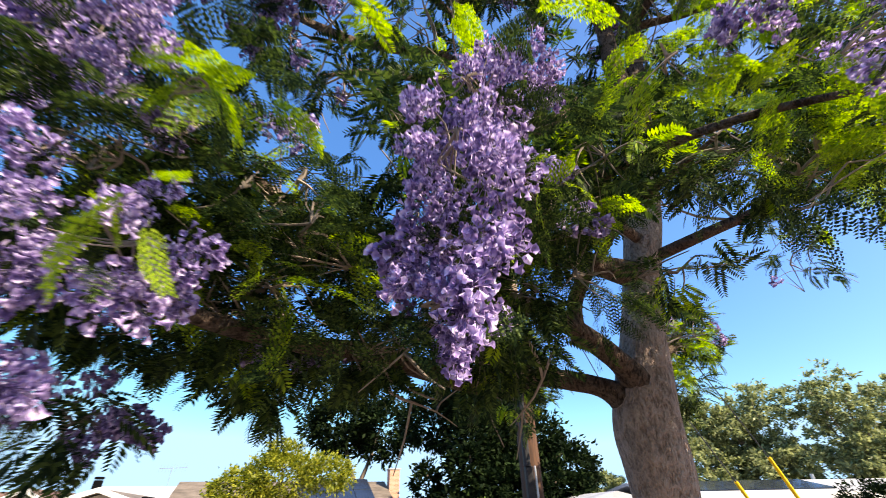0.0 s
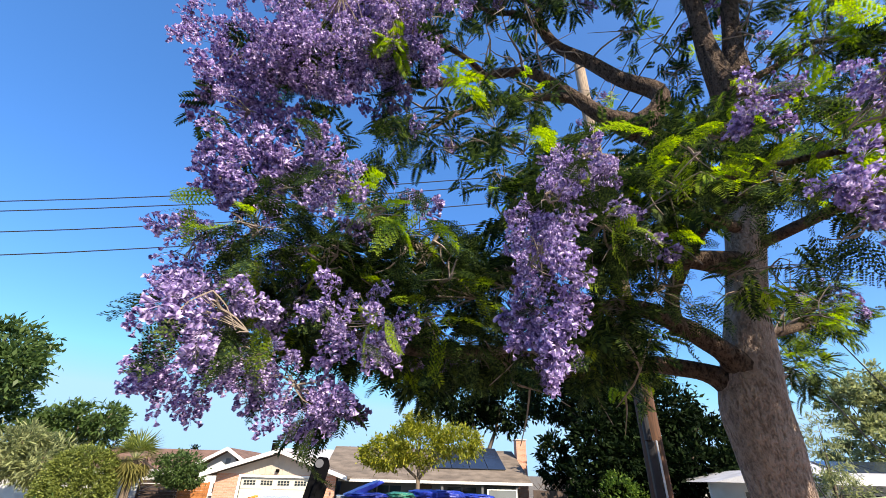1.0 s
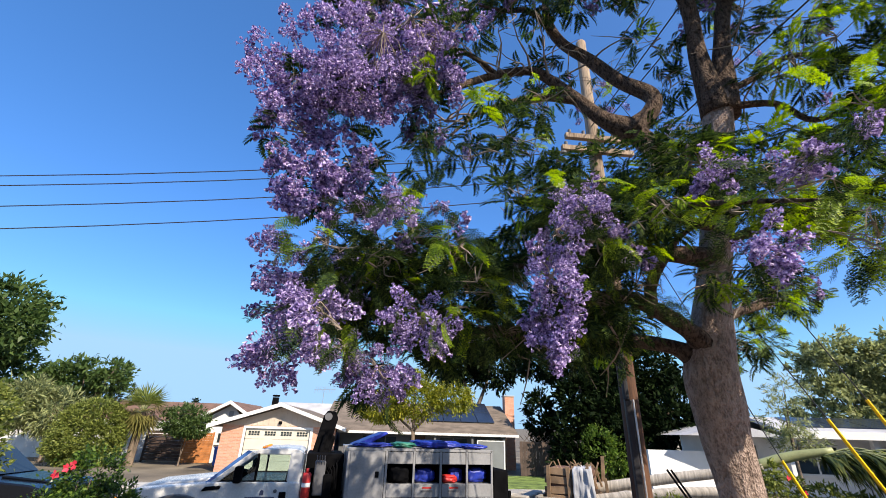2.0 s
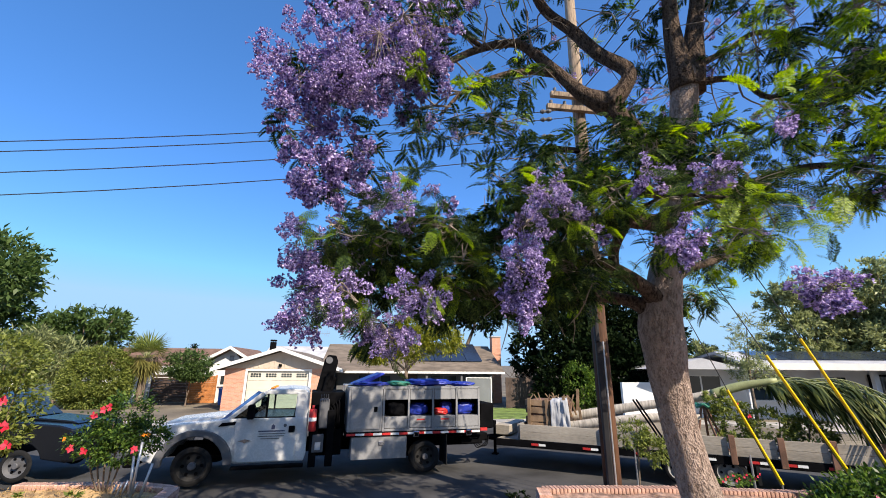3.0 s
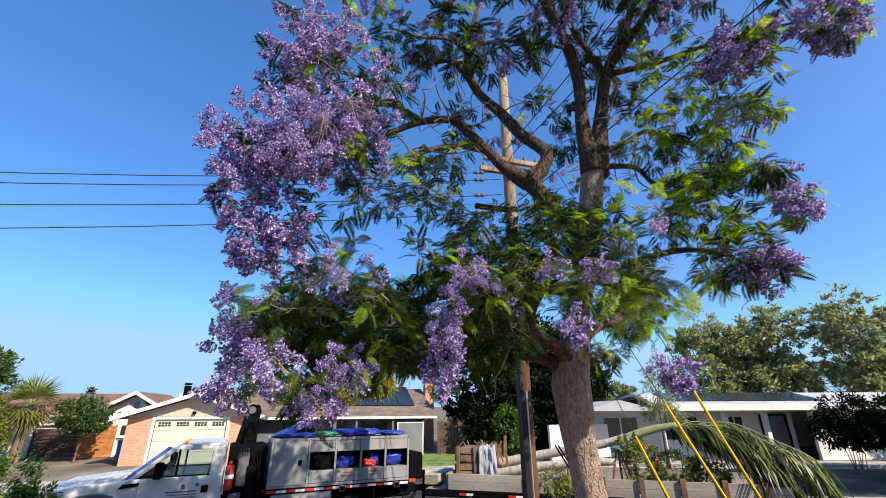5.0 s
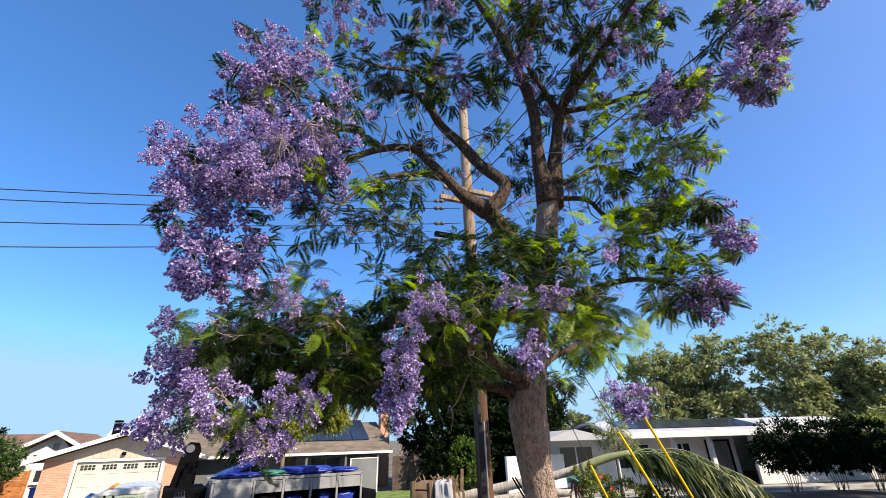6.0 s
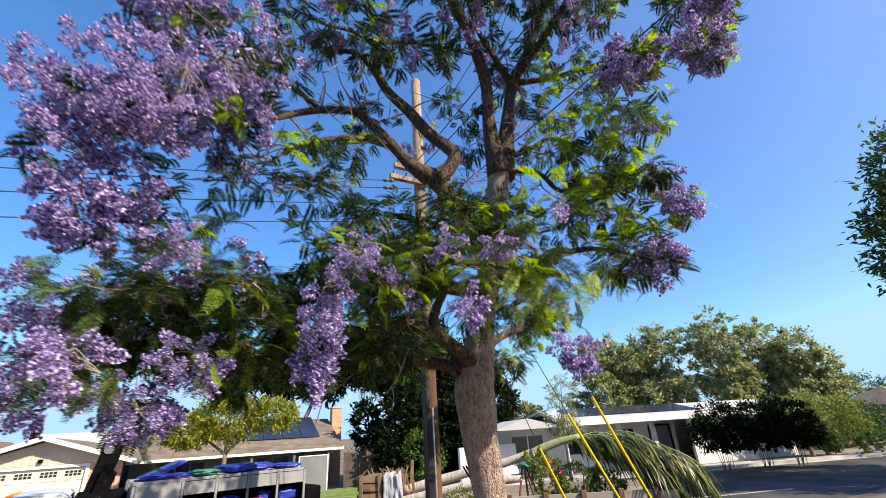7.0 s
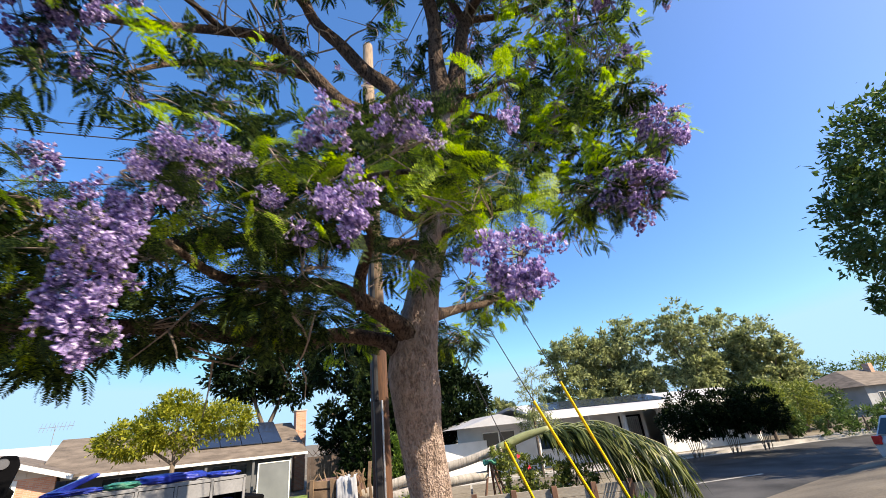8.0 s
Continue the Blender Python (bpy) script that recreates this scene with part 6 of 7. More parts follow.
limb([(0.76, 1.11, 5.99, 0.056), (0.38, 1.16, 6.04, 0.050), (-0.10, 1.11, 5.84, 0.039), (-0.49, 0.90, 5.45, 0.028), (-0.76, 0.69, 5.00, 0.013)])
limb([(-0.15, 1.21, 6.34, 0.040), (-0.55, 0.88, 6.26, 0.033), (-0.98, 0.44, 5.85, 0.028), (-1.31, 0.00, 5.38, 0.013)])
limb([(1.69, 1.07, 3.17, 0.126), (1.50, 1.00, 3.31, 0.097), (1.32, 0.97, 3.42, 0.086), (1.11, 0.94, 3.51, 0.080), (0.82, 0.83, 3.56, 0.069), (0.39, 0.56, 3.46, 0.057), (0.04, 0.23, 3.34, 0.035), (-0.25, -0.13, 3.37, 0.017)])
limb([(1.12, 0.95, 3.43, 0.069), (1.11, 0.93, 3.66, 0.063), (1.11, 0.81, 3.79, 0.057), (1.07, 0.52, 3.87, 0.039), (0.86, 0.07, 3.80, 0.025), (0.78, -0.51, 3.75, 0.010)])
limb([(1.68, 1.11, 3.04, 0.128), (1.45, 1.16, 3.20, 0.090), (1.24, 1.26, 3.27, 0.080), (0.99, 1.37, 3.30, 0.076), (0.74, 1.43, 3.23, 0.083), (0.22, 1.26, 3.25, 0.080), (-0.19, 1.02, 3.25, 0.063), (-0.54, 0.67, 3.15, 0.052), (-0.88, 0.19, 3.03, 0.034), (-1.18, -0.18, 3.01, 0.017)])
limb([(1.85, 0.97, 4.05, 0.090), (1.19, 0.90, 4.04, 0.079), (0.51, 0.86, 3.94, 0.068), (-0.13, 0.75, 3.78, 0.063), (-0.42, 0.71, 3.65, 0.057), (-0.62, 0.68, 3.66, 0.051), (-0.73, 0.51, 3.72, 0.045), (-0.89, 0.28, 3.68, 0.034), (-1.18, -0.08, 3.58, 0.017)])
limb([(2.21, 0.74, 5.93, 0.055), (2.66, 0.65, 6.18, 0.039), (2.87, 0.42, 6.26, 0.033), (3.15, 0.20, 6.03, 0.028), (3.21, -0.12, 5.56, 0.013)])
limb([(2.18, 0.75, 5.76, 0.050), (2.74, 0.65, 5.79, 0.039), (2.88, 0.44, 5.41, 0.033), (3.20, 0.10, 5.46, 0.028), (3.28, -0.22, 5.12, 0.013)])
limb([(2.54, 0.62, 7.35, 0.055), (3.01, 0.29, 7.35, 0.044), (3.29, -0.14, 7.26, 0.033), (3.52, -0.69, 7.05, 0.024), (3.65, -1.23, 6.72, 0.011)])
limb([(1.83, 1.08, 3.45, 0.096), (2.26, 1.50, 3.61, 0.073), (2.93, 2.01, 3.87, 0.061), (3.66, 2.41, 4.12, 0.050), (4.28, 2.69, 4.54, 0.016)])
limb([(1.95, 0.95, 4.39, 0.062), (1.35, 0.61, 4.24, 0.051), (0.83, 0.17, 4.08, 0.040), (0.68, -0.28, 3.84, 0.027), (0.67, -0.68, 3.64, 0.018), (0.79, -1.02, 3.47, 0.009)])
limb([(1.87, 0.96, 4.17, 0.056), (2.25, 0.36, 4.28, 0.045), (2.48, -0.09, 4.27, 0.034), (2.59, -0.54, 4.05, 0.013)])
# Out-of-view limbs, added to carry the sprays that shade the truck.
limb([(2.56, 0.62, 7.42, 0.066), (2.79, -0.15, 7.92, 0.055), (3.01, -1.14, 8.56, 0.044), (3.27, -2.23, 9.36, 0.022)])
limb([(1.78, 0.56, 7.93, 0.066), (1.70, -0.27, 8.37, 0.055), (1.49, -1.26, 8.81, 0.044), (1.40, -2.24, 9.59, 0.022)])

# More unseen limbs, for the sprays that shade blossom and trunk.
limb([(3.14, -1.69, 8.97, 0.038), (3.63, -2.77, 8.61, 0.033), (4.03, -3.63, 8.03, 0.022), (4.31, -4.04, 7.43, 0.011)])
limb([(1.46, -1.69, 9.17, 0.039), (1.20, -2.40, 8.25, 0.030), (1.10, -3.40, 7.75, 0.020), (1.00, -4.10, 7.05, 0.010)])
limb([(1.20, -2.40, 8.25, 0.025), (1.70, -3.70, 7.85, 0.020), (2.20, -4.70, 7.35, 0.010)])

# thin crooked branches along the limbs
twigs = []
BRANCH_FROM = [(0.75, 1.39, 7.27), (0.63, 1.48, 7.83), (1.06, 1.24, 6.79), (0.34, 1.27, 7.60), (-0.08, 1.07, 7.29), (0.28, 1.36, 8.15), (0.46, 1.15, 6.30), (0.23, 1.20, 6.47), (-0.17, 1.20, 6.35), (-0.57, 1.00, 5.96), (-0.10, 1.11, 5.84), (-0.49, 0.90, 5.45), (1.78, 0.56, 7.93), (1.41, 0.49, 8.63), (2.37, 0.69, 6.64), (2.56, 0.62, 7.42), (2.66, 0.65, 6.18), (2.87, 0.42, 6.26), (2.74, 0.65, 5.79), (3.01, 0.29, 7.35), (0.51, 0.86, 3.94), (-0.13, 0.75, 3.78), (0.22, 1.26, 3.25), (-0.19, 1.02, 3.25), (0.39, 0.56, 3.46), (2.93, 2.01, 3.87), (2.25, 0.36, 4.28), (-0.55, 0.88, 6.26)]
for bx0, by0, bz0 in BRANCH_FROM:
    for k in range(2):
        a = np.array([bx0, by0, bz0])
        go = rng.normal(0, 1, 3) * np.array([1, 0.8, 0.5]) + np.array([0, -0.1, 0.15])
        go /= np.linalg.norm(go)
        reach = rng.uniform(0.5, 1.1)
        pts = [a]
        for _ in range(4):
            go = go + rng.normal(0, 0.35, 3)
            go /= np.linalg.norm(go)
            pts.append(pts[-1] + go * reach / 4)
        twigs.append(tube(smoothed([(*q, 0.013 * (1 - 0.2 * i)) for i, q in enumerate(pts)], 2), 5, 0, False))
        for q in (pts[2], pts[3]):
            tip = q + rng.normal(0, 0.22, 3)
            twigs.append(tube(smoothed([(*q, 0.008), *[(*((q + tip) / 2 + rng.normal(0, 0.03, 3)), 0.006)], (*tip, 0.003)], 2), 4, 0, False))

FRONDS = [frond_shape(11, 6, 0.34, s, 0.46, 0.27) for s in range(4)]
FRONDM = [frond_shape(11, 3, 0.33, 20 + s, 0.46, 0.34) for s in range(4)]
FRONDL = [frond_shape(11, 0, 0.36, 30 + s, 0.5, 0.15) for s in range(4)]
PANIC = [panicle_shape(50, 40 + s, 0.19 + 0.03 * (s % 3), 0.062 + 0.01 * (s % 2), 5, 1.15) for s in range(6)]
PANICM = [panicle_shape(44, 60 + s, 0.20 + 0.03 * (s % 3), 0.075, 4, 1.5) for s in range(6)]
FROND_ME = [arrays("leaf", v, f, M_FROND) for v, f in FRONDS]
FRONDB_ME = [arrays("leaf", v, f, M_FRONDB) for v, f in FRONDS]
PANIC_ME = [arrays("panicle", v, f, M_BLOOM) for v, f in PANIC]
joined = {"leaf": [], "young": [], "bloom": []}
count = {"leaf": 0, "bloom": 0}


def set_piece(name, me, turn, place, size):
    ob = new(name, me)
    ob.parent = tree
    m = Matrix(turn.tolist()).to_4x4()
    ob.matrix_basis = Matrix.Translation(Vector(place) - tree.matrix_basis.translation) @ m @ Matrix.Scale(size, 4)
    return ob


def cloud(c, r, n, flat=0.55):
    """Points in an ellipsoid, denser towards its skin, with their outward directions."""
    d = rng.normal(size=(n, 3))
    d /= np.linalg.norm(d, axis=1, keepdims=True)
    u = rng.uniform(0.15, 1, n) ** flat
    return np.array(c) + d * u[:, None] * np.array(r), d


def twig(a, b, r0=0.009):
    a, b = np.array(a), np.array(b)
    far = np.linalg.norm(b - a)
    m = (a + b) / 2 + rng.normal(0, 0.09, 3) * far + np.array([0, 0, 0.08 * far])
    twigs.append(tube(smoothed([(*a, r0), (*m, r0 * 0.75), (*b, r0 * 0.4)], 2), 4, 0, False))


def spray(c, r, leaves, blooms, near=False, young=0.15, hang=0.0, size=1.0, bare=3):
    """A mass of leaves and blossom at the end of a bough: twigs that fork, whorls of leaves at their tips, and flower clusters."""
    r = np.array((r, r, r) if isinstance(r, (int, float)) else r)
    c = np.array(c)
    if near is False and np.linalg.norm(c - np.array([-0.7, -1.7, 2.4])) > 2.4:
        near = None
    whorl = 5 if near is not None else 9
    tips = max(1 if leaves else 0, int(leaves * (1.25 if near else 1.7 if near is False else 5.0 if c[2] < 4.5 else 4.6)) // whorl)
    fine = 0.55 if near else 1.0
    knots = c + rng.normal(0, 0.28, (3, 3)) * r
    for k in knots:
        twig(c, k, 0.009 * fine)
    at, d = cloud(c, r * 0.85, tips, 0.45)
    for i in range(tips):
        twig(knots[i % 3], at[i], 0.0055 * fine)
        # young: share of bright tips, raised where the sun strikes the crown
        bright_tip = young > 0 and rng.uniform() < young
        for q in range(whorl):
            ang = 2 * math.pi * q / whorl + rng.uniform(0, 1)
            out = np.array([math.cos(ang), math.sin(ang), rng.normal(-0.25, 0.4) - hang]) + d[i] * 0.7
            t = turns_to(out[None], rng, 0.4)[0]
            p = at[i] + rng.normal(0, 0.045, 3)
            s = size * (rng.uniform(0.45, 0.85) if near is not None else rng.uniform(0.36, 0.64))
            kind = "young" if bright_tip and rng.uniform() < 0.85 else "leaf"
            if near and count["leaf"] < 290:
                count["leaf"] += 1
                set_piece("leaf", (FRONDB_ME if kind == "young" else FROND_ME)[q % 4], t, p, s)
            else:
                joined[kind].append((near, q % 4, t, p, s))
    if blooms:
        p, d = cloud(c, r * 0.8, blooms, 0.7)
        d = d + rng.normal(0, 0.5, d.shape) + np.array([0, 0, -0.25 - hang])
        t = turns_to(d, rng, 1.0)
        s = size * rng.uniform(0.5, 0.85, blooms)
        for i in range(blooms):
            if near and count["bloom"] < 290:
                count["bloom"] += 1
                set_piece("panicle", PANIC_ME[i % 6], t[i], p[i], s[i])
            else:
                joined["bloom"].append((near, i % 6, t[i], p[i], s[i]))
            if i % 3 == 0:
                twig(knots[i % 3], p[i], 0.005 * fine)
    for k in range(bare):
        twig(knots[k % 3], c + rng.uniform(-1, 1, 3) * r * 0.8, 0.0055 * fine)


# violet mass high on the street side
spray((-1.95, -0.06, 4.83), (0.45, 0.51, 0.47), 14, 56, True, 0.1, bare=14)
spray((-1.43, -0.16, 4.90), (0.47, 0.47, 0.45), 12, 60, True, 0.15, bare=14)
spray((-1.04, -0.05, 5.21), (0.36, 0.45, 0.40), 14, 34, False, 0.2, bare=12)
spray((-1.98, 0.12, 4.34), (0.25, 0.34, 0.28), 6, 18, False, 0.1)
spray((-1.82, 0.07, 3.93), (0.18, 0.28, 0.29), 4, 22, False, 0.1)
spray((-1.57, 0.15, 5.86), (0.54, 0.56, 0.47), 20, 56, False, 0.1, bare=8)
spray((-1.52, 0.30, 6.57), (0.56, 0.56, 0.50), 12, 50, False, 0.1, bare=6)
spray((-0.73, 0.16, 5.87), (0.47, 0.56, 0.47), 14, 10, False, 0.15)
spray((-0.84, 0.36, 4.87), (0.51, 0.51, 0.34), 16, 3, False, 0.1, bare=6)
spray((-0.17, 1.02, 5.20), (0.56, 0.56, 0.40), 18, 0, False, 0.1, bare=6)
spray((0.43, 1.90, 5.23), (0.56, 0.56, 0.33), 10, 0, False, 0.1)
spray((-1.47, 0.47, 4.19), (0.29, 0.34, 0.29), 10, 4, False, 0.1, bare=6)
spray((-1.07, 0.19, 3.98), (0.29, 0.29, 0.18), 18, 2, True, 0.75)
# low boughs over the street side
spray((-1.68, 0.31, 3.29), (0.24, 0.34, 0.25), 16, 20, True, 0.15)
spray((-1.48, -0.50, 2.95), (0.19, 0.19, 0.14), 12, 15, True, 0.1, 0.3)
spray((-1.02, -0.44, 2.97), (0.14, 0.15, 0.13), 8, 18, True, 0.15, 0.3, 0.8)
spray((-1.20, -0.38, 2.72), (0.16, 0.16, 0.10), 7, 17, True, 0.15, 0.3, 0.8)
spray((-1.36, -0.36, 2.84), (0.14, 0.16, 0.10), 8, 7, True, 0.15, 0.3, 0.8)
spray((-1.78, 0.05, 2.86), (0.20, 0.26, 0.15), 0, 21, True, 0.1, 0.3)
spray((-1.86, -0.10, 3.36), (0.16, 0.22, 0.15), 0, 16, True, 0.1, 0.1)
spray((-1.18, -0.37, 3.62), (0.14, 0.14, 0.10), 5, 9, True, 0.5, 0.1, 0.8)
spray((-1.31, 0.72, 2.82), (0.16, 0.20, 0.11), 10, 8, False, 0.1, 0.3)
spray((-1.32, -0.02, 3.50), (0.38, 0.36, 0.24), 18, 5, True, 0.2)
spray((-0.90, 0.11, 3.56), (0.36, 0.36, 0.26), 24, 2, False, 0.2)
spray((-0.79, 0.30, 3.22), (0.39, 0.36, 0.25), 40, 1, False, 0.1, 0.1)
spray((-0.21, 0.80, 3.20), (0.46, 0.35, 0.16), 24, 0, False, 0.1, 0.3)
spray((-0.73, 0.89, 3.08), (0.34, 0.34, 0.16), 18, 3, False, 0.1, 0.2)
spray((-0.98, -0.36, 3.48), (0.16, 0.14, 0.10), 8, 0, True, 0.95)
spray((-1.45, -0.45, 3.30), (0.16, 0.14, 0.10), 3, 0, True, 0.8)
# hanging blossom in the middle
spray((-0.18, -0.56, 3.62), (0.14, 0.12, 0.09), 6, 13, True, 0.1, 0.4, 0.85)
spray((-0.36, -0.66, 3.36), (0.09, 0.09, 0.10), 3, 12, True, 0.1, 0.4, 0.85)
spray((-0.43, -0.66, 3.13), (0.10, 0.09, 0.11), 3, 14, True, 0.1, 0.5, 0.8)
spray((-0.40, -0.62, 2.95), (0.10, 0.09, 0.08), 2, 13, True, 0.1, 0.5, 0.75)
spray((-0.43, -0.58, 2.83), (0.09, 0.08, 0.05), 1, 12, True, 0.1, 0.5, 0.7)
spray((-0.08, -0.27, 3.73), (0.34, 0.34, 0.30), 50, 8, True, 0.15)
spray((0.21, 0.03, 3.59), (0.48, 0.39, 0.25), 60, 1, False, 0.1, 0.2)
spray((0.54, 0.35, 3.92), (0.51, 0.45, 0.36), 80, 0, False, 0.2)
spray((0.36, 0.50, 4.42), (0.51, 0.51, 0.34), 38, 0, False, 0.15)
spray((1.09, 0.37, 4.58), (0.47, 0.47, 0.41), 60, 0, False, 0.25)
# young growth on the garden side
spray((0.11, -0.84, 3.48), (0.11, 0.11, 0.09), 9, 0, True, 0.9)
spray((0.59, -1.06, 3.49), (0.32, 0.25, 0.18), 24, 0, True, 0.5)
spray((1.01, -0.99, 3.39), (0.32, 0.25, 0.25), 36, 0, True, 0.6)
spray((0.74, -1.07, 3.24), (0.23, 0.17, 0.11), 10, 0, True, 0.8)
spray((0.80, -0.70, 3.30), (0.32, 0.29, 0.16), 7, 0, True, 0.35)
spray((0.33, -1.11, 3.16), (0.065, 0.065, 0.07), 1, 18, True, 0.2, 0.2, 0.62)
spray((0.74, -1.45, 2.87), (0.14, 0.08, 0.07), 3, 22, True, 0.3, 0.2, 0.62)
spray((0.26, -0.98, 3.61), (0.08, 0.08, 0.07), 5, 12, True, 0.5, 0, 0.62)
spray((0.52, -1.20, 3.55), (0.08, 0.08, 0.06), 5, 12, True, 0.7, 0, 0.62)
spray((1.39, -0.75, 3.70), (0.41, 0.34, 0.27), 30, 0, True, 0.45)
spray((1.23, 0.19, 3.58), (0.39, 0.34, 0.23), 12, 0, False, 0.2)
spray((1.49, -0.19, 4.18), (0.47, 0.41, 0.36), 50, 0, False, 0.15)
spray((1.44, -0.87, 4.24), (0.23, 0.20, 0.16), 10, 2, True, 0.5)
spray((0.67, -0.88, 3.72), (0.16, 0.14, 0.09), 7, 1, True, 0.9)
# crown on the far side of the trunk; bright-leaf shares imitate the sun there
spray((2.52, -0.32, 4.77), (0.50, 0.50, 0.47), 50, 2, False, 0.75)
spray((2.85, -0.72, 5.48), (0.44, 0.44, 0.47), 32, 2, False, 0.75)
spray((2.37, -0.65, 3.94), (0.34, 0.28, 0.29), 40, 2, False, 0.5)
spray((2.99, -0.94, 4.49), (0.22, 0.19, 0.22), 10, 30, False, 0.3, 0.2, 0.9)
spray((2.42, -0.90, 3.79), (0.20, 0.18, 0.19), 10, 28, False, 0.3, 0.2, 0.9)
spray((2.85, -0.88, 4.88), (0.17, 0.17, 0.22), 14, 4, False, 0.4)
spray((2.82, 0.10, 6.08), (0.50, 0.50, 0.50), 26, 1, False, 0.5)
spray((3.25, -0.14, 6.83), (0.50, 0.50, 0.50), 20, 5, False, 0.4)
spray((3.60, -1.44, 6.40), (0.33, 0.28, 0.35), 20, 40, False, 0.3)
spray((2.95, -1.01, 6.36), (0.29, 0.28, 0.24), 20, 22, False, 0.3)
spray((4.20, -1.45, 7.40), (0.44, 0.40, 0.40), 14, 60, False, 0.2)
spray((2.70, -1.00, 6.15), (0.32, 0.28, 0.26), 8, 34, False, 0.2)
spray((2.91, -0.48, 7.81), (0.55, 0.49, 0.49), 26, 16, False, 0.2)
spray((1.79, 0.27, 8.68), (0.77, 0.66, 0.66), 24, 8, False, 0.2)
spray((0.57, 1.02, 8.90), (0.87, 0.66, 0.66), 20, 10, False, 0.2)
spray((-0.41, 0.73, 7.32), (0.61, 0.55, 0.50), 16, 4, False, 0.15)
spray((0.36, 1.17, 7.52), (0.40, 0.40, 0.40), 22, 0, False, 0.2)
spray((-0.96, 0.49, 8.07), (0.72, 0.66, 0.61), 24, 26, False, 0.15)
spray((3.72, 0.36, 9.26), (0.87, 0.65, 0.65), 30, 14, False, 0.2)
# tufts along the limbs
spray((-0.83, 0.20, 5.21), (0.27, 0.24, 0.21), 8, 0, False, 0.1)
spray((-0.45, 0.40, 5.30), (0.28, 0.26, 0.23), 8, 0, False, 0.1)
spray((-0.10, 0.70, 4.90), (0.35, 0.32, 0.28), 14, 0, False, 0.05)
spray((-0.57, 0.50, 4.65), (0.30, 0.27, 0.24), 8, 0, False, 0.05)
spray((-1.06, 0.30, 4.53), (0.25, 0.23, 0.20), 6, 0, False, 0.05)
spray((-1.36, 0.20, 4.31), (0.21, 0.19, 0.17), 5, 0, False, 0.05)
spray((-0.14, 0.80, 7.33), (0.47, 0.42, 0.38), 14, 0, False, 0.2)
spray((-0.81, 0.60, 6.67), (0.42, 0.38, 0.34), 10, 0, False, 0.2)
spray((0.26, 1.00, 5.69), (0.34, 0.30, 0.27), 14, 0, False, 0.1)
spray((1.66, 0.90, 6.76), (0.40, 0.36, 0.32), 14, 0, False, 0.1)
spray((1.69, 0.40, 7.91), (0.53, 0.47, 0.42), 14, 0, False, 0.35)
spray((2.77, 0.20, 8.16), (0.72, 0.65, 0.58), 10, 0, False, 0.5)
spray((3.81, 0.00, 8.66), (0.80, 0.72, 0.64), 8, 0, False, 0.5)
spray((2.81, -0.20, 6.56), (0.61, 0.55, 0.49), 14, 0, False, 0.75)
spray((3.14, -0.40, 5.93), (0.50, 0.45, 0.40), 13, 0, False, 0.75)
spray((3.65, -0.50, 6.18), (0.49, 0.44, 0.39), 11, 0, False, 0.75)
spray((2.75, -0.30, 5.29), (0.50, 0.45, 0.40), 14, 0, False, 0.65)
spray((3.02, -0.60, 5.10), (0.42, 0.37, 0.33), 11, 0, False, 0.7)
spray((2.59, 0.20, 5.82), (0.49, 0.44, 0.39), 20, 0, False, 0.4)
spray((2.29, -0.20, 4.58), (0.34, 0.31, 0.27), 16, 0, False, 0.5)
spray((2.60, -0.60, 4.45), (0.31, 0.27, 0.24), 16, 0, False, 0.5)
spray((2.57, -0.80, 4.10), (0.26, 0.23, 0.21), 14, 0, False, 0.5)
spray((3.66, -0.10, 7.25), (0.62, 0.56, 0.50), 13, 2, False, 0.7)
spray((4.14, -0.50, 7.64), (0.63, 0.57, 0.51), 11, 4, False, 0.7)
spray((3.60, -0.30, 6.03), (0.49, 0.44, 0.39), 20, 3, False, 0.7)
spray((3.58, 0.10, 8.40), (0.61, 0.55, 0.49), 7, 2, False, 0.5)
spray((2.73, 0.30, 6.51), (0.45, 0.40, 0.36), 9, 0, False, 0.4)
spray((1.87, 1.00, 6.37), (0.35, 0.32, 0.28), 14, 0, False, 0.1)
spray((0.33, 1.20, 6.40), (0.37, 0.33, 0.30), 14, 0, False, 0.1)
spray((2.70, -0.20, 5.10), (0.38, 0.34, 0.30), 16, 0, False, 0.6)
spray((-1.57, 0.10, 4.19), (0.25, 0.23, 0.20), 0, 14, False, 0.1)
spray((-1.68, 0.10, 3.88), (0.18, 0.16, 0.14), 0, 7, False, 0.1)
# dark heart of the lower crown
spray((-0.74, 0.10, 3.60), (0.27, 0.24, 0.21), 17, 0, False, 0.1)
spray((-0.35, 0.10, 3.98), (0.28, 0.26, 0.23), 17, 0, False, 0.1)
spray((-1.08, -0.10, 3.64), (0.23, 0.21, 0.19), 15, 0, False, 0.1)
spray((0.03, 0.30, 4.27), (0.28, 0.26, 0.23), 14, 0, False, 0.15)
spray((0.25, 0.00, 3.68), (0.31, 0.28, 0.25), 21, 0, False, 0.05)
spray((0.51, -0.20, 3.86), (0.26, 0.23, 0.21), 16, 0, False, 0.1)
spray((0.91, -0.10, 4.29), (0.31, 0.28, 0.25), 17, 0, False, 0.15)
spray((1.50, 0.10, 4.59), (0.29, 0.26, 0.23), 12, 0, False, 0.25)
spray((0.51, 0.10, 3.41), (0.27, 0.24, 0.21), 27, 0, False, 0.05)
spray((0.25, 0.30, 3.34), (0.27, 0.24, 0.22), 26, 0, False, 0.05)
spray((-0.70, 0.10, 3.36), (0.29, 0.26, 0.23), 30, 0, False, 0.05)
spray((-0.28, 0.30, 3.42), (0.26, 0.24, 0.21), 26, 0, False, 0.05)
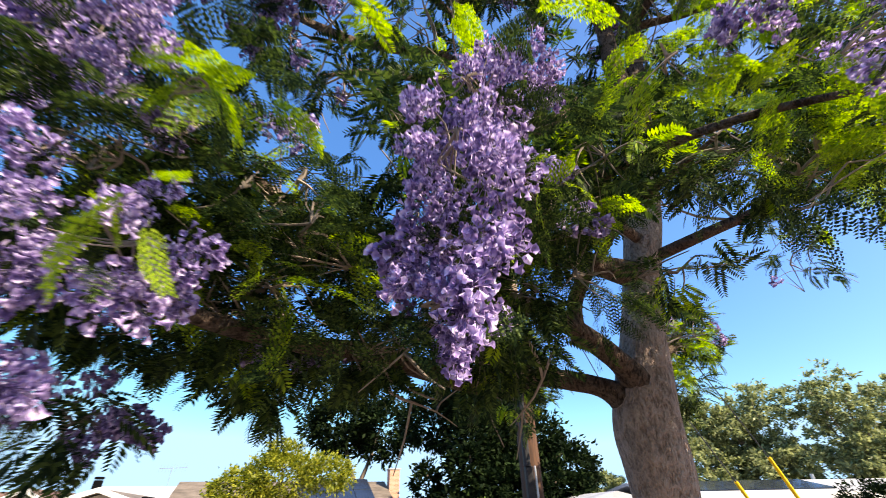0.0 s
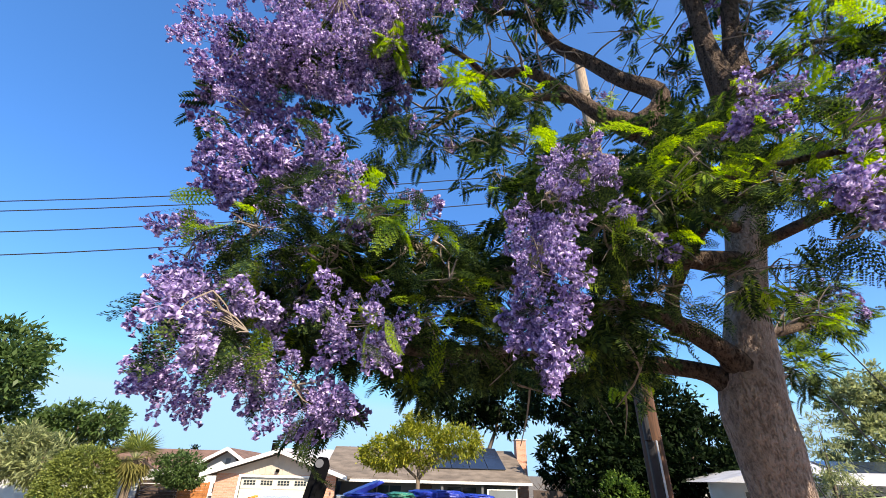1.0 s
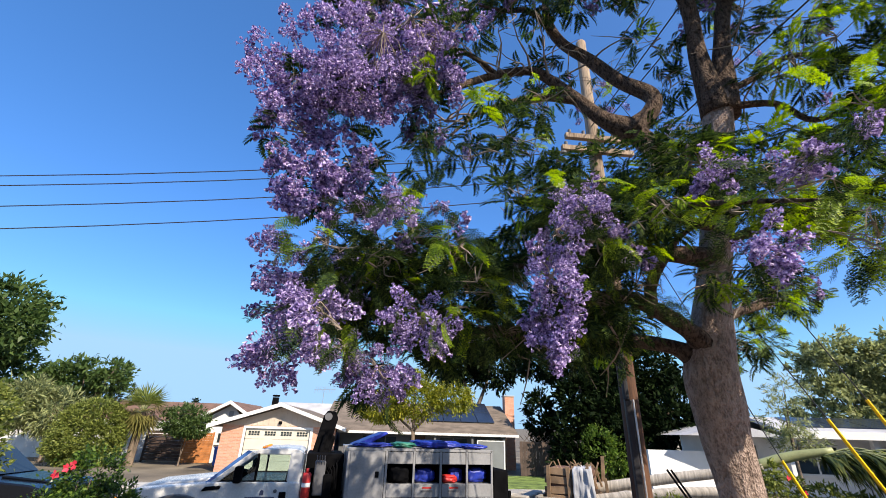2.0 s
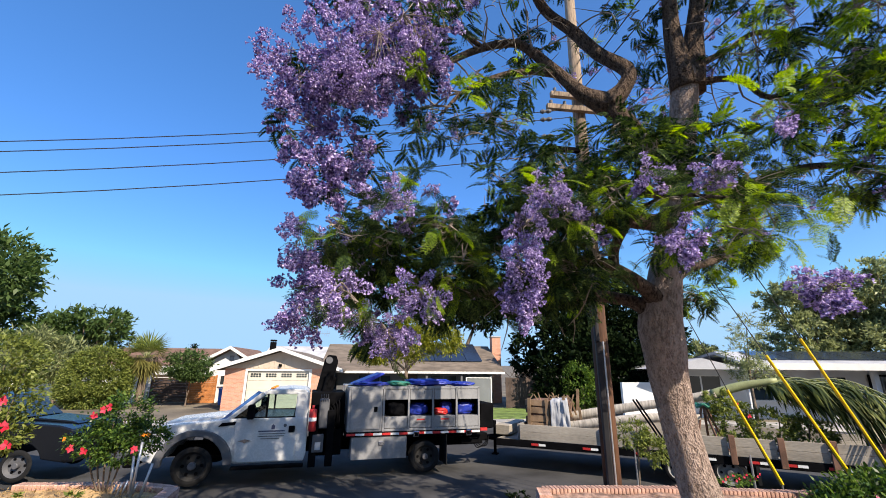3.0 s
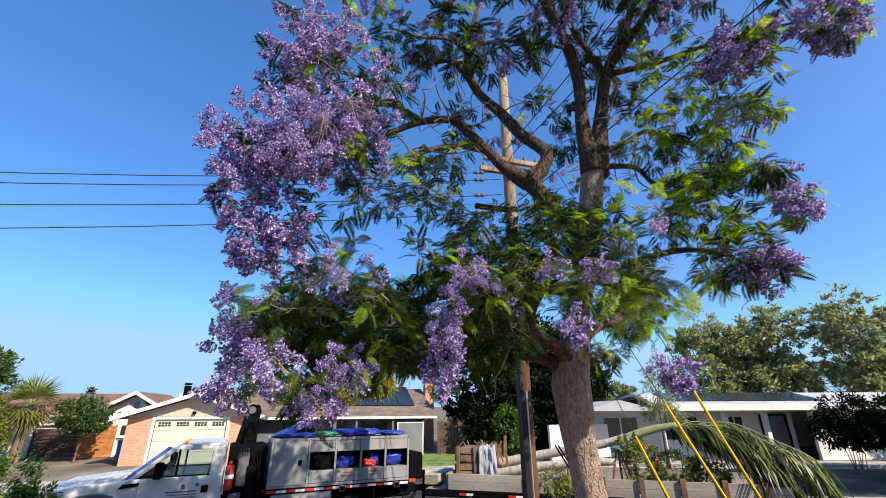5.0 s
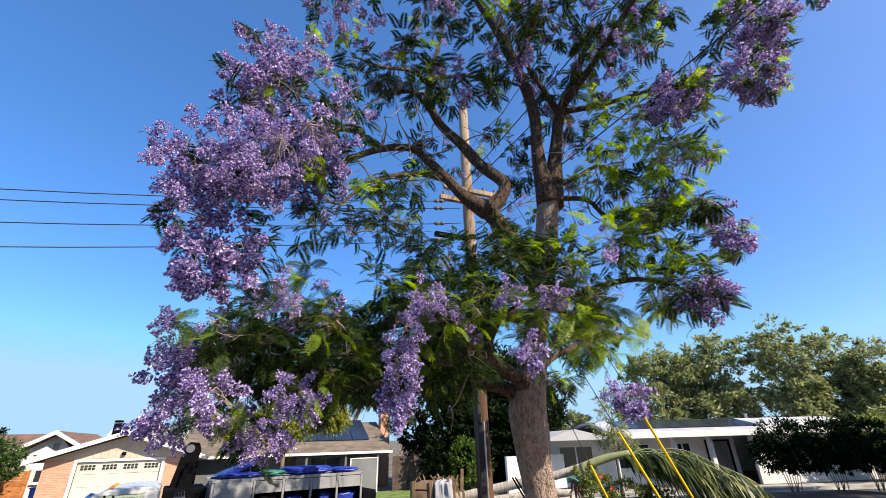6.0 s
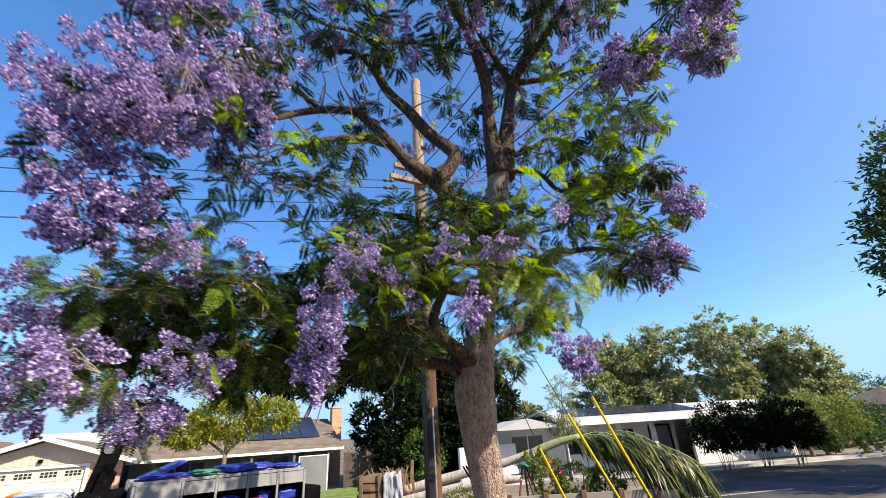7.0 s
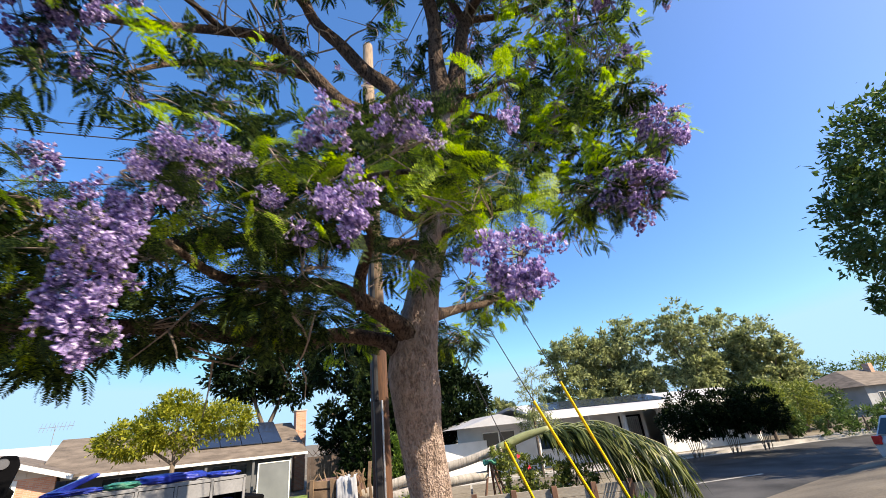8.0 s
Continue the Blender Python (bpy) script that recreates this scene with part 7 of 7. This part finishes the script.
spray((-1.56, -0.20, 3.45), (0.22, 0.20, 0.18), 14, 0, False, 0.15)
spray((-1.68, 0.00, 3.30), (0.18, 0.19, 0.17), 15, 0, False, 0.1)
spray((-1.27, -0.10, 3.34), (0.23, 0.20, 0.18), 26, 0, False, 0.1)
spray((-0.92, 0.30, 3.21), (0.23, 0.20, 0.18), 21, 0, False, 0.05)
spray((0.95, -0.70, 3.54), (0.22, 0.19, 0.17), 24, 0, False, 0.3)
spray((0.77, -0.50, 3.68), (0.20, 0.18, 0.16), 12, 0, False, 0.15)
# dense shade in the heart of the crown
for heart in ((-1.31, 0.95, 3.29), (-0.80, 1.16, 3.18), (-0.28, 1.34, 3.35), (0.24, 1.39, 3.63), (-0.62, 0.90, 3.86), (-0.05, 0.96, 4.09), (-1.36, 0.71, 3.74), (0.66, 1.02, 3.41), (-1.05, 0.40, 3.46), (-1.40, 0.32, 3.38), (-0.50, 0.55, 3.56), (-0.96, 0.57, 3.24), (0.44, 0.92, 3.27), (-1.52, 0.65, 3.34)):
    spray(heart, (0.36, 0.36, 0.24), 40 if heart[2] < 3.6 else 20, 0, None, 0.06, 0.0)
spray((-1.77, 0.12, 4.81), (0.47, 0.40, 0.43), 6, 46, None, 0.1, bare=10)
spray((-1.24, 0.12, 5.04), (0.47, 0.40, 0.40), 6, 46, None, 0.1, bare=10)
spray((-1.85, 0.38, 3.16), (0.16, 0.24, 0.22), 0, 20, None, 0.1, size=0.85)
# boughs on the street side
spray((4.33, 1.19, 4.73), (0.44, 0.44, 0.44), 10, 1, False, 0.3)
spray((3.80, 0.76, 5.07), (0.50, 0.50, 0.44), 14, 2, False, 0.3)
spray((3.99, 1.07, 5.93), (0.55, 0.55, 0.49), 10, 4, False, 0.3)
spray((3.43, 1.61, 6.27), (0.55, 0.55, 0.44), 8, 2, False, 0.2)
spray((3.66, 2.40, 4.18), (0.55, 0.50, 0.44), 76, 2, False, 0.5)
spray((4.38, 2.69, 4.49), (0.46, 0.49, 0.39), 56, 7, False, 0.4)
spray((2.53, 1.61, 3.38), (0.34, 0.34, 0.22), 36, 0, False, 0.2)
spray((1.60, 2.71, 3.65), (0.61, 0.50, 0.50), 66, 0, False, 0.2)
spray((3.06, 2.56, 6.90), (0.87, 0.76, 0.54), 16, 6, False, 0.2)
spray((3.90, 2.08, 8.38), (0.86, 0.86, 0.65), 16, 8, False, 0.2)
spray((1.96, 2.75, 7.99), (0.87, 0.87, 0.65), 16, 8, False, 0.2)
# crown top and house side, out of view: sprays added to shade the truck
for k in range(32):
    cy = -1.5 + 0.72 * (k // 8)
    shade_c = (-4.0 + 0.52 * (8 - cy) + 0.82 * (k % 8) + rng.normal(0, 0.2), cy + rng.normal(0, 0.15), 1.2 + 0.87 * (8 - cy) + rng.normal(0, 0.4))
    if cy < -0.5 or shade_c[0] < 2.8:
        spray(shade_c, (0.62, 0.58, 0.5), 14, 4, None, 0.1, size=1.4)

# Unseen sprays added to cast shade on the low blossom and trunk.
for shade_c in ((3.75, -3.3, 7.7), (0.75, -4.1, 7.05), (2.1, -4.8, 7.3)):
    spray(shade_c, (0.34, 0.34, 0.3), 13, 4, None, 0.1, size=1.2)

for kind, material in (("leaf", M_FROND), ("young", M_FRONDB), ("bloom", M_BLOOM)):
    vs, fs, at = [], [], 0
    for near in (True, False, None):
        shapes = (PANIC if near else PANICM) if kind == "bloom" else FRONDS if near else FRONDL if near is None else FRONDM
        for k, shape in enumerate(shapes):
            rows = [q for q in joined[kind] if q[0] is near and q[1] == k]
            if rows:
                v, f = spread(shape, np.array([q[2] for q in rows]), np.array([q[3] for q in rows]), np.array([q[4] for q in rows]))
                vs.append(v)
                fs.append(f + at)
                at += len(v)
    name = "blossom" if kind == "bloom" else "foliage"
    me = arrays(name, np.vstack(vs) - np.array(tree.matrix_basis.translation), np.vstack(fs), material)
    ob = new(name, me)
    ob.parent = tree
    tagged(ob, kind="stuff")
tw = part("twig", join(*twigs), M_TWIG, tree)
tagged(tw, kind="stuff")


# shrubs and small things in the beds
plant("lantana_bush", "dense green bush with small pink flowers in the bed", "bush", (4.9, 2.55, 0.68), [[(4.9, 2.55, 0.6, 0.03), (4.8, 2.5, 0.9, 0.02), (4.6, 2.4, 1.1, 0.01)]],
      [(4.6, 2.4, 0.78, 0.65, 0.45, 0.32), (5.4, 2.6, 0.82, 0.75, 0.5, 0.34), (4.1, 2.3, 0.7, 0.4, 0.35, 0.2)], 9500, 0.085, M_HIB, seed=90, shell=0.5,
      flowers=(M_PINK, [(3.9 + 0.16 * k + 0.05 * (k % 3), 2.0, 0.8 + 0.07 * (k % 5)) for k in range(14)], 0.024), shift=(0.55, 0.05))
plant("citrus_sapling", "young citrus tree with pale stake behind the brick edge", "tree", (3.35, 5.0, 0.3), [[(3.35, 5.0, 0.3, 0.02), (3.4, 5.0, 1.0, 0.015), (3.42, 5.0, 1.5, 0.008)]], [(3.3, 5.0, 1.3, 0.35, 0.3, 0.3), (3.65, 5.0, 1.05, 0.32, 0.3, 0.25)], 2800, 0.06, M_HEDGE, seed=91, shift=(0.27, 0.18))
solo("stake", tube([(3.57, 5.13, 0.2, 0.015), (3.57, 5.13, 1.1, 0.015)], 8), M_PIPE, "galvanised stake beside the sapling", "stake", "thing")
solo("stake", tube([(5.6, 4.7, 0.2, 0.02), (5.6, 4.7, 1.0, 0.02)], 8), M_PIPE, "galvanised stake by the kerb", "stake", "thing")
plant("geranium", "low red and white geraniums behind the brick edge", "flowers", (4.6, 4.35, 0.45), [[(4.6, 4.35, 0.4, 0.01), (4.6, 4.35, 0.6, 0.006)]], [(4.5, 4.35, 0.62, 0.35, 0.12, 0.1), (4.9, 4.35, 0.6, 0.25, 0.12, 0.1)], 500, 0.06, M_SHRUB, seed=92,
      flowers=(M_RED, [(4.25 + 0.07 * k, 4.2 + 0.02 * (k % 3), 0.66 + 0.03 * (k % 4)) for k in range(12)], 0.022), shift=(0.45, 0.16))
hib = [(-4.85, 4.85, 1.70, 0.42, 0.4, 0.42), (-5.2, 4.85, 1.40, 0.32, 0.4, 0.26), (-4.5, 4.9, 1.44, 0.30, 0.35, 0.30), (-4.85, 4.75, 1.22, 0.36, 0.3, 0.18)]
plant("hibiscus_bush", "hibiscus bush with large red flowers in the bed", "bush", (-5.0, 4.85, 0.66), [[(-5.0 + 0.03 * j, 4.85, 0.6, 0.011), (-5.0 + 0.1 * (j - 2), 4.85, 1.0, 0.013), (-5.0 + 0.16 * (j - 2), 4.85, 1.7, 0.006)] for j in range(5)], hib, 8000, 0.06, M_HIB, seed=93, shell=0.35,
      flowers=(M_RED, [(-4.98, 4.5, 1.86), (-5.1, 4.5, 1.78), (-4.9, 4.48, 1.9), (-5.1, 4.44, 1.3), (-5.3, 4.46, 1.33), (-4.45, 4.5, 1.3)], 0.055), shift=(-0.42, -0.12))
plant("hibiscus_bush", "tall leafy shrub with red flowers at the bed's end", "bush", (-6.6, 4.7, 0.66), [[(-6.6 + 0.04 * j, 4.7, 0.6, 0.02), (-6.6 + 0.1 * (j - 2), 4.7, 1.5, 0.014), (-6.6 + 0.16 * (j - 2), 4.7, 2.5, 0.006)] for j in range(5)], [(-6.6, 4.7, 2.5, 0.6, 0.45, 0.45), (-6.5, 4.7, 2.0, 0.55, 0.4, 0.45), (-6.5, 4.7, 1.5, 0.42, 0.35, 0.3)], 5200, 0.08, M_HEDGE, seed=94,
      flowers=(M_RED, [(-6.15, 4.4, 1.65), (-6.25, 4.4, 2.0), (-6.05, 4.4, 1.4)], 0.075), shift=(-0.45, -0.15))
plant("sprout", "small green weeds on the dry soil", "weed", (-6.2, 4.4, 0.66), [[(-6.2, 4.4, 0.6, 0.008), (-6.2, 4.4, 0.75, 0.004)]], [(-6.2, 4.4, 0.72, 0.12, 0.1, 0.08), (-5.5, 4.2, 0.7, 0.1, 0.1, 0.08)], 90, 0.08, M_HEDGE, seed=95)
for k, (x, y, h, tilt) in enumerate(((-4.38, 4.42, 0.75, 0.02), (-4.30, 4.45, 0.45, 0.12), (-4.43, 4.5, 0.55, -0.05))):
    solo("pipe", tube([(x - 0.39, y - 0.1, 0.55, 0.018), (x - 0.39 + tilt, y - 0.1, 0.66 + h, 0.018)], 8), M_PIPE, "upright galvanised pipe in the bed", "pipe", "thing", True)
for k in range(5):
    x = -5.14 + 0.07 * k
    solo("pipe", tube([(x, 4.5, 0.6, 0.014), (x + 0.06, 4.5, 0.8 + 0.03 * (k % 3), 0.014)], 8), M_PIPE, "short grey pipe end leaning in the soil", "pipe", "thing", True)
plant("groundcover", "dark low groundcover spilling over the driveway edge", "plant", (0.85, 4.2, 0.3), [[(0.85, 4.2, 0.2, 0.015), (0.85, 4.2, 0.5, 0.006)]], [(0.85, 4.2, 0.42, 0.22, 0.25, 0.16), (1.0, 4.5, 0.36, 0.2, 0.2, 0.12)], 700, 0.06, M_LEAFD, seed=96, shift=(0.16, 0.28))

# black pickup parked nose to nose with the truck
car = thing("pickup", "black pickup truck parked at the far kerb side", "car", (-9.6, 9.35, 0))
car.location += Vector((-0.5, -0.2, 0))
cx = -8.6
ar = [(cx + 0.47 * math.cos(a), 0.38 + 0.47 * math.sin(a)) for a in [math.pi * k / 12 for k in range(13)]]
ar2 = [(cx - 3.6 + 0.47 * math.cos(a), 0.38 + 0.47 * math.sin(a)) for a in [math.pi * k / 12 for k in range(13)]]
prof = [(-7.62, 0.42), (-7.62, 0.62), (-7.55, 0.95), (-7.62, 1.12), (-7.9, 1.2), (-8.75, 1.27), (-9.0, 1.3), (-13.3, 1.32), (-13.35, 0.6), (-13.2, 0.45)] + [p for p in ar2[::-1] if p[1] > 0.42] + [p for p in ar[::-1] if p[1] > 0.42]
part("body", prism(prof, 8.4, 10.3, "y", 0.03), M_CARBLACK, car, "glossy black body")
part("hood_bulge", prism([(-7.8, 1.19), (-8.8, 1.27), (-8.8, 1.33), (-7.95, 1.25)], 8.85, 9.85, "y", 0.02), M_CARBLACK, car)
part("cab", prism([(-9.0, 1.29), (-9.75, 1.8), (-10.0, 1.86), (-11.2, 1.86), (-11.5, 1.3)], 8.5, 10.2, "y", 0.03), M_CARBLACK, car)
part("windscreen", prism([(-8.98, 1.33), (-9.02, 1.33), (-9.72, 1.8), (-9.69, 1.82)], 8.6, 10.1), M_GLASS, car)
part("side_window", prism([(-9.3, 1.34), (-10.2, 1.34), (-10.2, 1.78), (-9.85, 1.78)], 8.485, 8.498), M_GLASS, car)
part("side_window", prism([(-10.3, 1.34), (-11.35, 1.34), (-11.15, 1.78), (-10.3, 1.78)], 8.485, 8.498), M_GLASS, car)
part("mirror", bx(-9.35, -9.2, 8.2, 8.42, 1.3, 1.48, 0.03, 2), M_CARBLACK, car)
part("bumper", bx(-7.7, -7.42, 8.36, 10.34, 0.45, 0.72, 0.05, 2), M_CARBLACK, car)
part("grille", bx(-7.6, -7.5, 8.95, 9.75, 0.78, 1.05, 0.02), M_BLACK, car)
for y in (8.42, 9.95):
    part("headlight", bx(-7.72, -7.5, y - 0.035, y + 0.33, 0.82, 1.05, 0.03, 2), M_CLEAR, car)
    part("turn_signal", bx(-7.78, -7.7, y - 0.03, y + 0.33, 0.86, 0.98, 0.01), M_AMBER, car)
wheel(car, cx, 8.52, 0.38, 0.24, -1, M_FLARE)
wheel(car, cx, 10.18, 0.38, 0.24, 1)
wheel(car, cx - 3.6, 8.52, 0.38, 0.24)
wheel(car, cx - 3.6, 10.18, 0.38, 0.24, 1)

# white car at the kerb further on
suv = thing("white_car", "white hatchback parked along the near kerb", "car", (21.5, 2.25, 0), -21, local=True)
part("body", prism([(-2.1, 0.3), (2.1, 0.3), (2.2, 0.7), (1.3, 0.95), (-2.0, 1.0), (-2.2, 0.8)], -0.85, 0.85, "y", 0.06), M_WHITE, suv)
part("cabin", prism([(-2.1, 0.98), (0.95, 0.95), (0.3, 1.5), (-1.6, 1.55)], -0.75, 0.75, "y", 0.06), M_WHITE, suv)
part("rear_window", prism([(-2.13, 1.02), (-2.09, 1.02), (-1.68, 1.48), (-1.72, 1.48)], -0.62, 0.62), M_GLASS, suv)
for s in (-0.765, 0.755):
    part("side_window", prism([(-1.8, 1.02), (0.7, 1.0), (0.25, 1.42), (-1.5, 1.46)], s, s + 0.01), M_GLASS, suv)
for y in (-0.8, 0.55):
    part("tail_lamp", bx(-2.24, -2.1, y, y + 0.25, 0.72, 0.98, 0.02), M_TAILR, suv, "red tail lamp")
for x in (-1.3, 1.35):
    wheel(suv, x, -0.78, 0.31, 0.2)
    wheel(suv, x, 0.78, 0.31, 0.2, 1)

# brick edging of the beds
def brick_mesh(lx, ly, lz):
    return finish(bx(-lx / 2, lx / 2, -ly / 2, ly / 2, -lz / 2, lz / 2, 0.006), "brick", M_BRICK)


CAP = brick_mesh(0.054, 0.20, 0.085)
FACE = brick_mesh(0.205, 0.10, 0.062)


def brick_edge(label, line, top, low):
    """A low wall along a line: a core of mortar, courses of bricks on its face and a cap of bricks on edge."""
    w = solo("brick_edging", strip(offset(line, 0.088), offset(line, -0.088), low, top - 0.075), M_MORTAR, label, "wall")
    pts = [Vector(p) for p in line]
    for a, b in zip(pts, pts[1:]):
        d = b - a
        L = d.length
        ang = math.atan2(d.y, d.x)
        n = max(1, round(L / 0.062))
        for k in range(n):
            p = a + d * ((k + 0.5) / n)
            o = new("brick", CAP)
            o.parent = w
            o.matrix_basis = Matrix.Translation((p.x, p.y, top - 0.04 + random.uniform(-0.003, 0.003))) @ Matrix.Rotation(ang + random.uniform(-0.02, 0.02), 4, "Z")
        rows = int((top - 0.09 - low) / 0.072)
        m = max(1, round(L / 0.217))
        for j in range(rows):
            for k in range(m):
                for side in (-1, 1):
                    p = a + d * ((k + 0.5 + 0.25 * (j % 2)) / m)
                    if (p - a).length > L:
                        continue
                    q = p + Vector((-d.y, d.x)).normalized() * side * 0.055
                    o = new("brick", FACE)
                    o.parent = w
                    o.matrix_basis = Matrix.Translation((q.x, q.y, top - 0.122 - j * 0.072)) @ Matrix.Rotation(ang, 4, "Z")
    return w


brick_edge("low red brick edging of the raised bed", [(1.30, 3.83), (1.40, 4.26), (2.48, 4.18)], 0.67, 0.30)
brick_edge("low red brick edging along the pavement", [(2.48, 4.18), (3.54, 4.06), (5.24, 3.66), (8.1, 2.95)], 0.67, 0.30)
brick_edge("low red brick edging beside the driveway", [(-4.75, 2.1), (-4.6, 3.2), (-4.27, 4.12), (-4.35, 4.63), (-4.97, 4.92), (-6.8, 5.06)], 0.72, 0.36)
pil = solo("brick_pillar", bx(0.95, 1.27, 3.42, 3.82, 0.22, 0.55), M_MORTAR, "small red brick pillar at the driveway edge", "pillar")
for j in range(5):
    for i in range(2):
        for k in range(2):
            o = new("brick", FACE)
            o.parent = pil
            o.matrix_basis = Matrix.Translation((1.01 + i * 0.215, 3.42 + k * 0.4, 0.24 + j * 0.072 + 0.05))
for i in range(3):
    for k in range(2):
        o = new("brick", FACE)
        o.parent = pil
        o.matrix_basis = Matrix.Translation((1.01 + k * 0.215, 3.47 + i * 0.13, 0.60))


# litter on the beds
def litter(name, label, x0, x1, y0, y1, z, n, shape, size, material, seed, up=0.15):
    """Scraps strewn flat over a stretch of soil."""
    r = np.random.default_rng(seed)
    p = np.stack([r.uniform(x0, x1, n), r.uniform(y0, y1, n), z + r.uniform(0.0, 0.02, n)], axis=1)
    d = np.stack([r.normal(0, 1, n), r.normal(0, 1, n), np.abs(r.normal(0, up, n))], axis=1)
    v, f = spread(shape, turns_to(d, r, 0.3), p, size * r.uniform(0.4, 1.3, n))
    ob = new(name, arrays(name, v, f, material))
    tagged(ob, label, "litter", kind="stuff")


STICK = (np.array([[0, 0.008, 0], [0.5, 0.012, 0.01], [1, 0.0, 0], [0.5, -0.012, 0.01], [0, -0.008, 0]]), np.array([[0, 1, 3, 4], [1, 2, 3, 3]])[:1])
M_DRY = leaf_mat("dry_leaf", (0.16, 0.09, 0.05), (0.42, 0.28, 0.15), 0.15, 0.8)
M_STRAWB = leaf_mat("dry_straw", (0.35, 0.22, 0.09), (0.6, 0.42, 0.2), 0.15, 0.8)
litter("leaf_litter", "dry leaves and bits strewn over the bare soil", 1.3, 7.0, 0.8, 3.7, 0.67, 900, LEAF, 0.045, M_DRY, 301)
litter("dry_twigs", "dry sticks lying on the bare soil", 1.3, 7.0, 1.2, 3.6, 0.675, 130, STICK, 0.3, M_DRY, 302)
litter("straw", "dry straw and grass bits on the soil", -8.5, -4.3, 2.6, 4.9, 0.67, 1600, NARROW, 0.09, M_STRAWB, 303, 0.6)
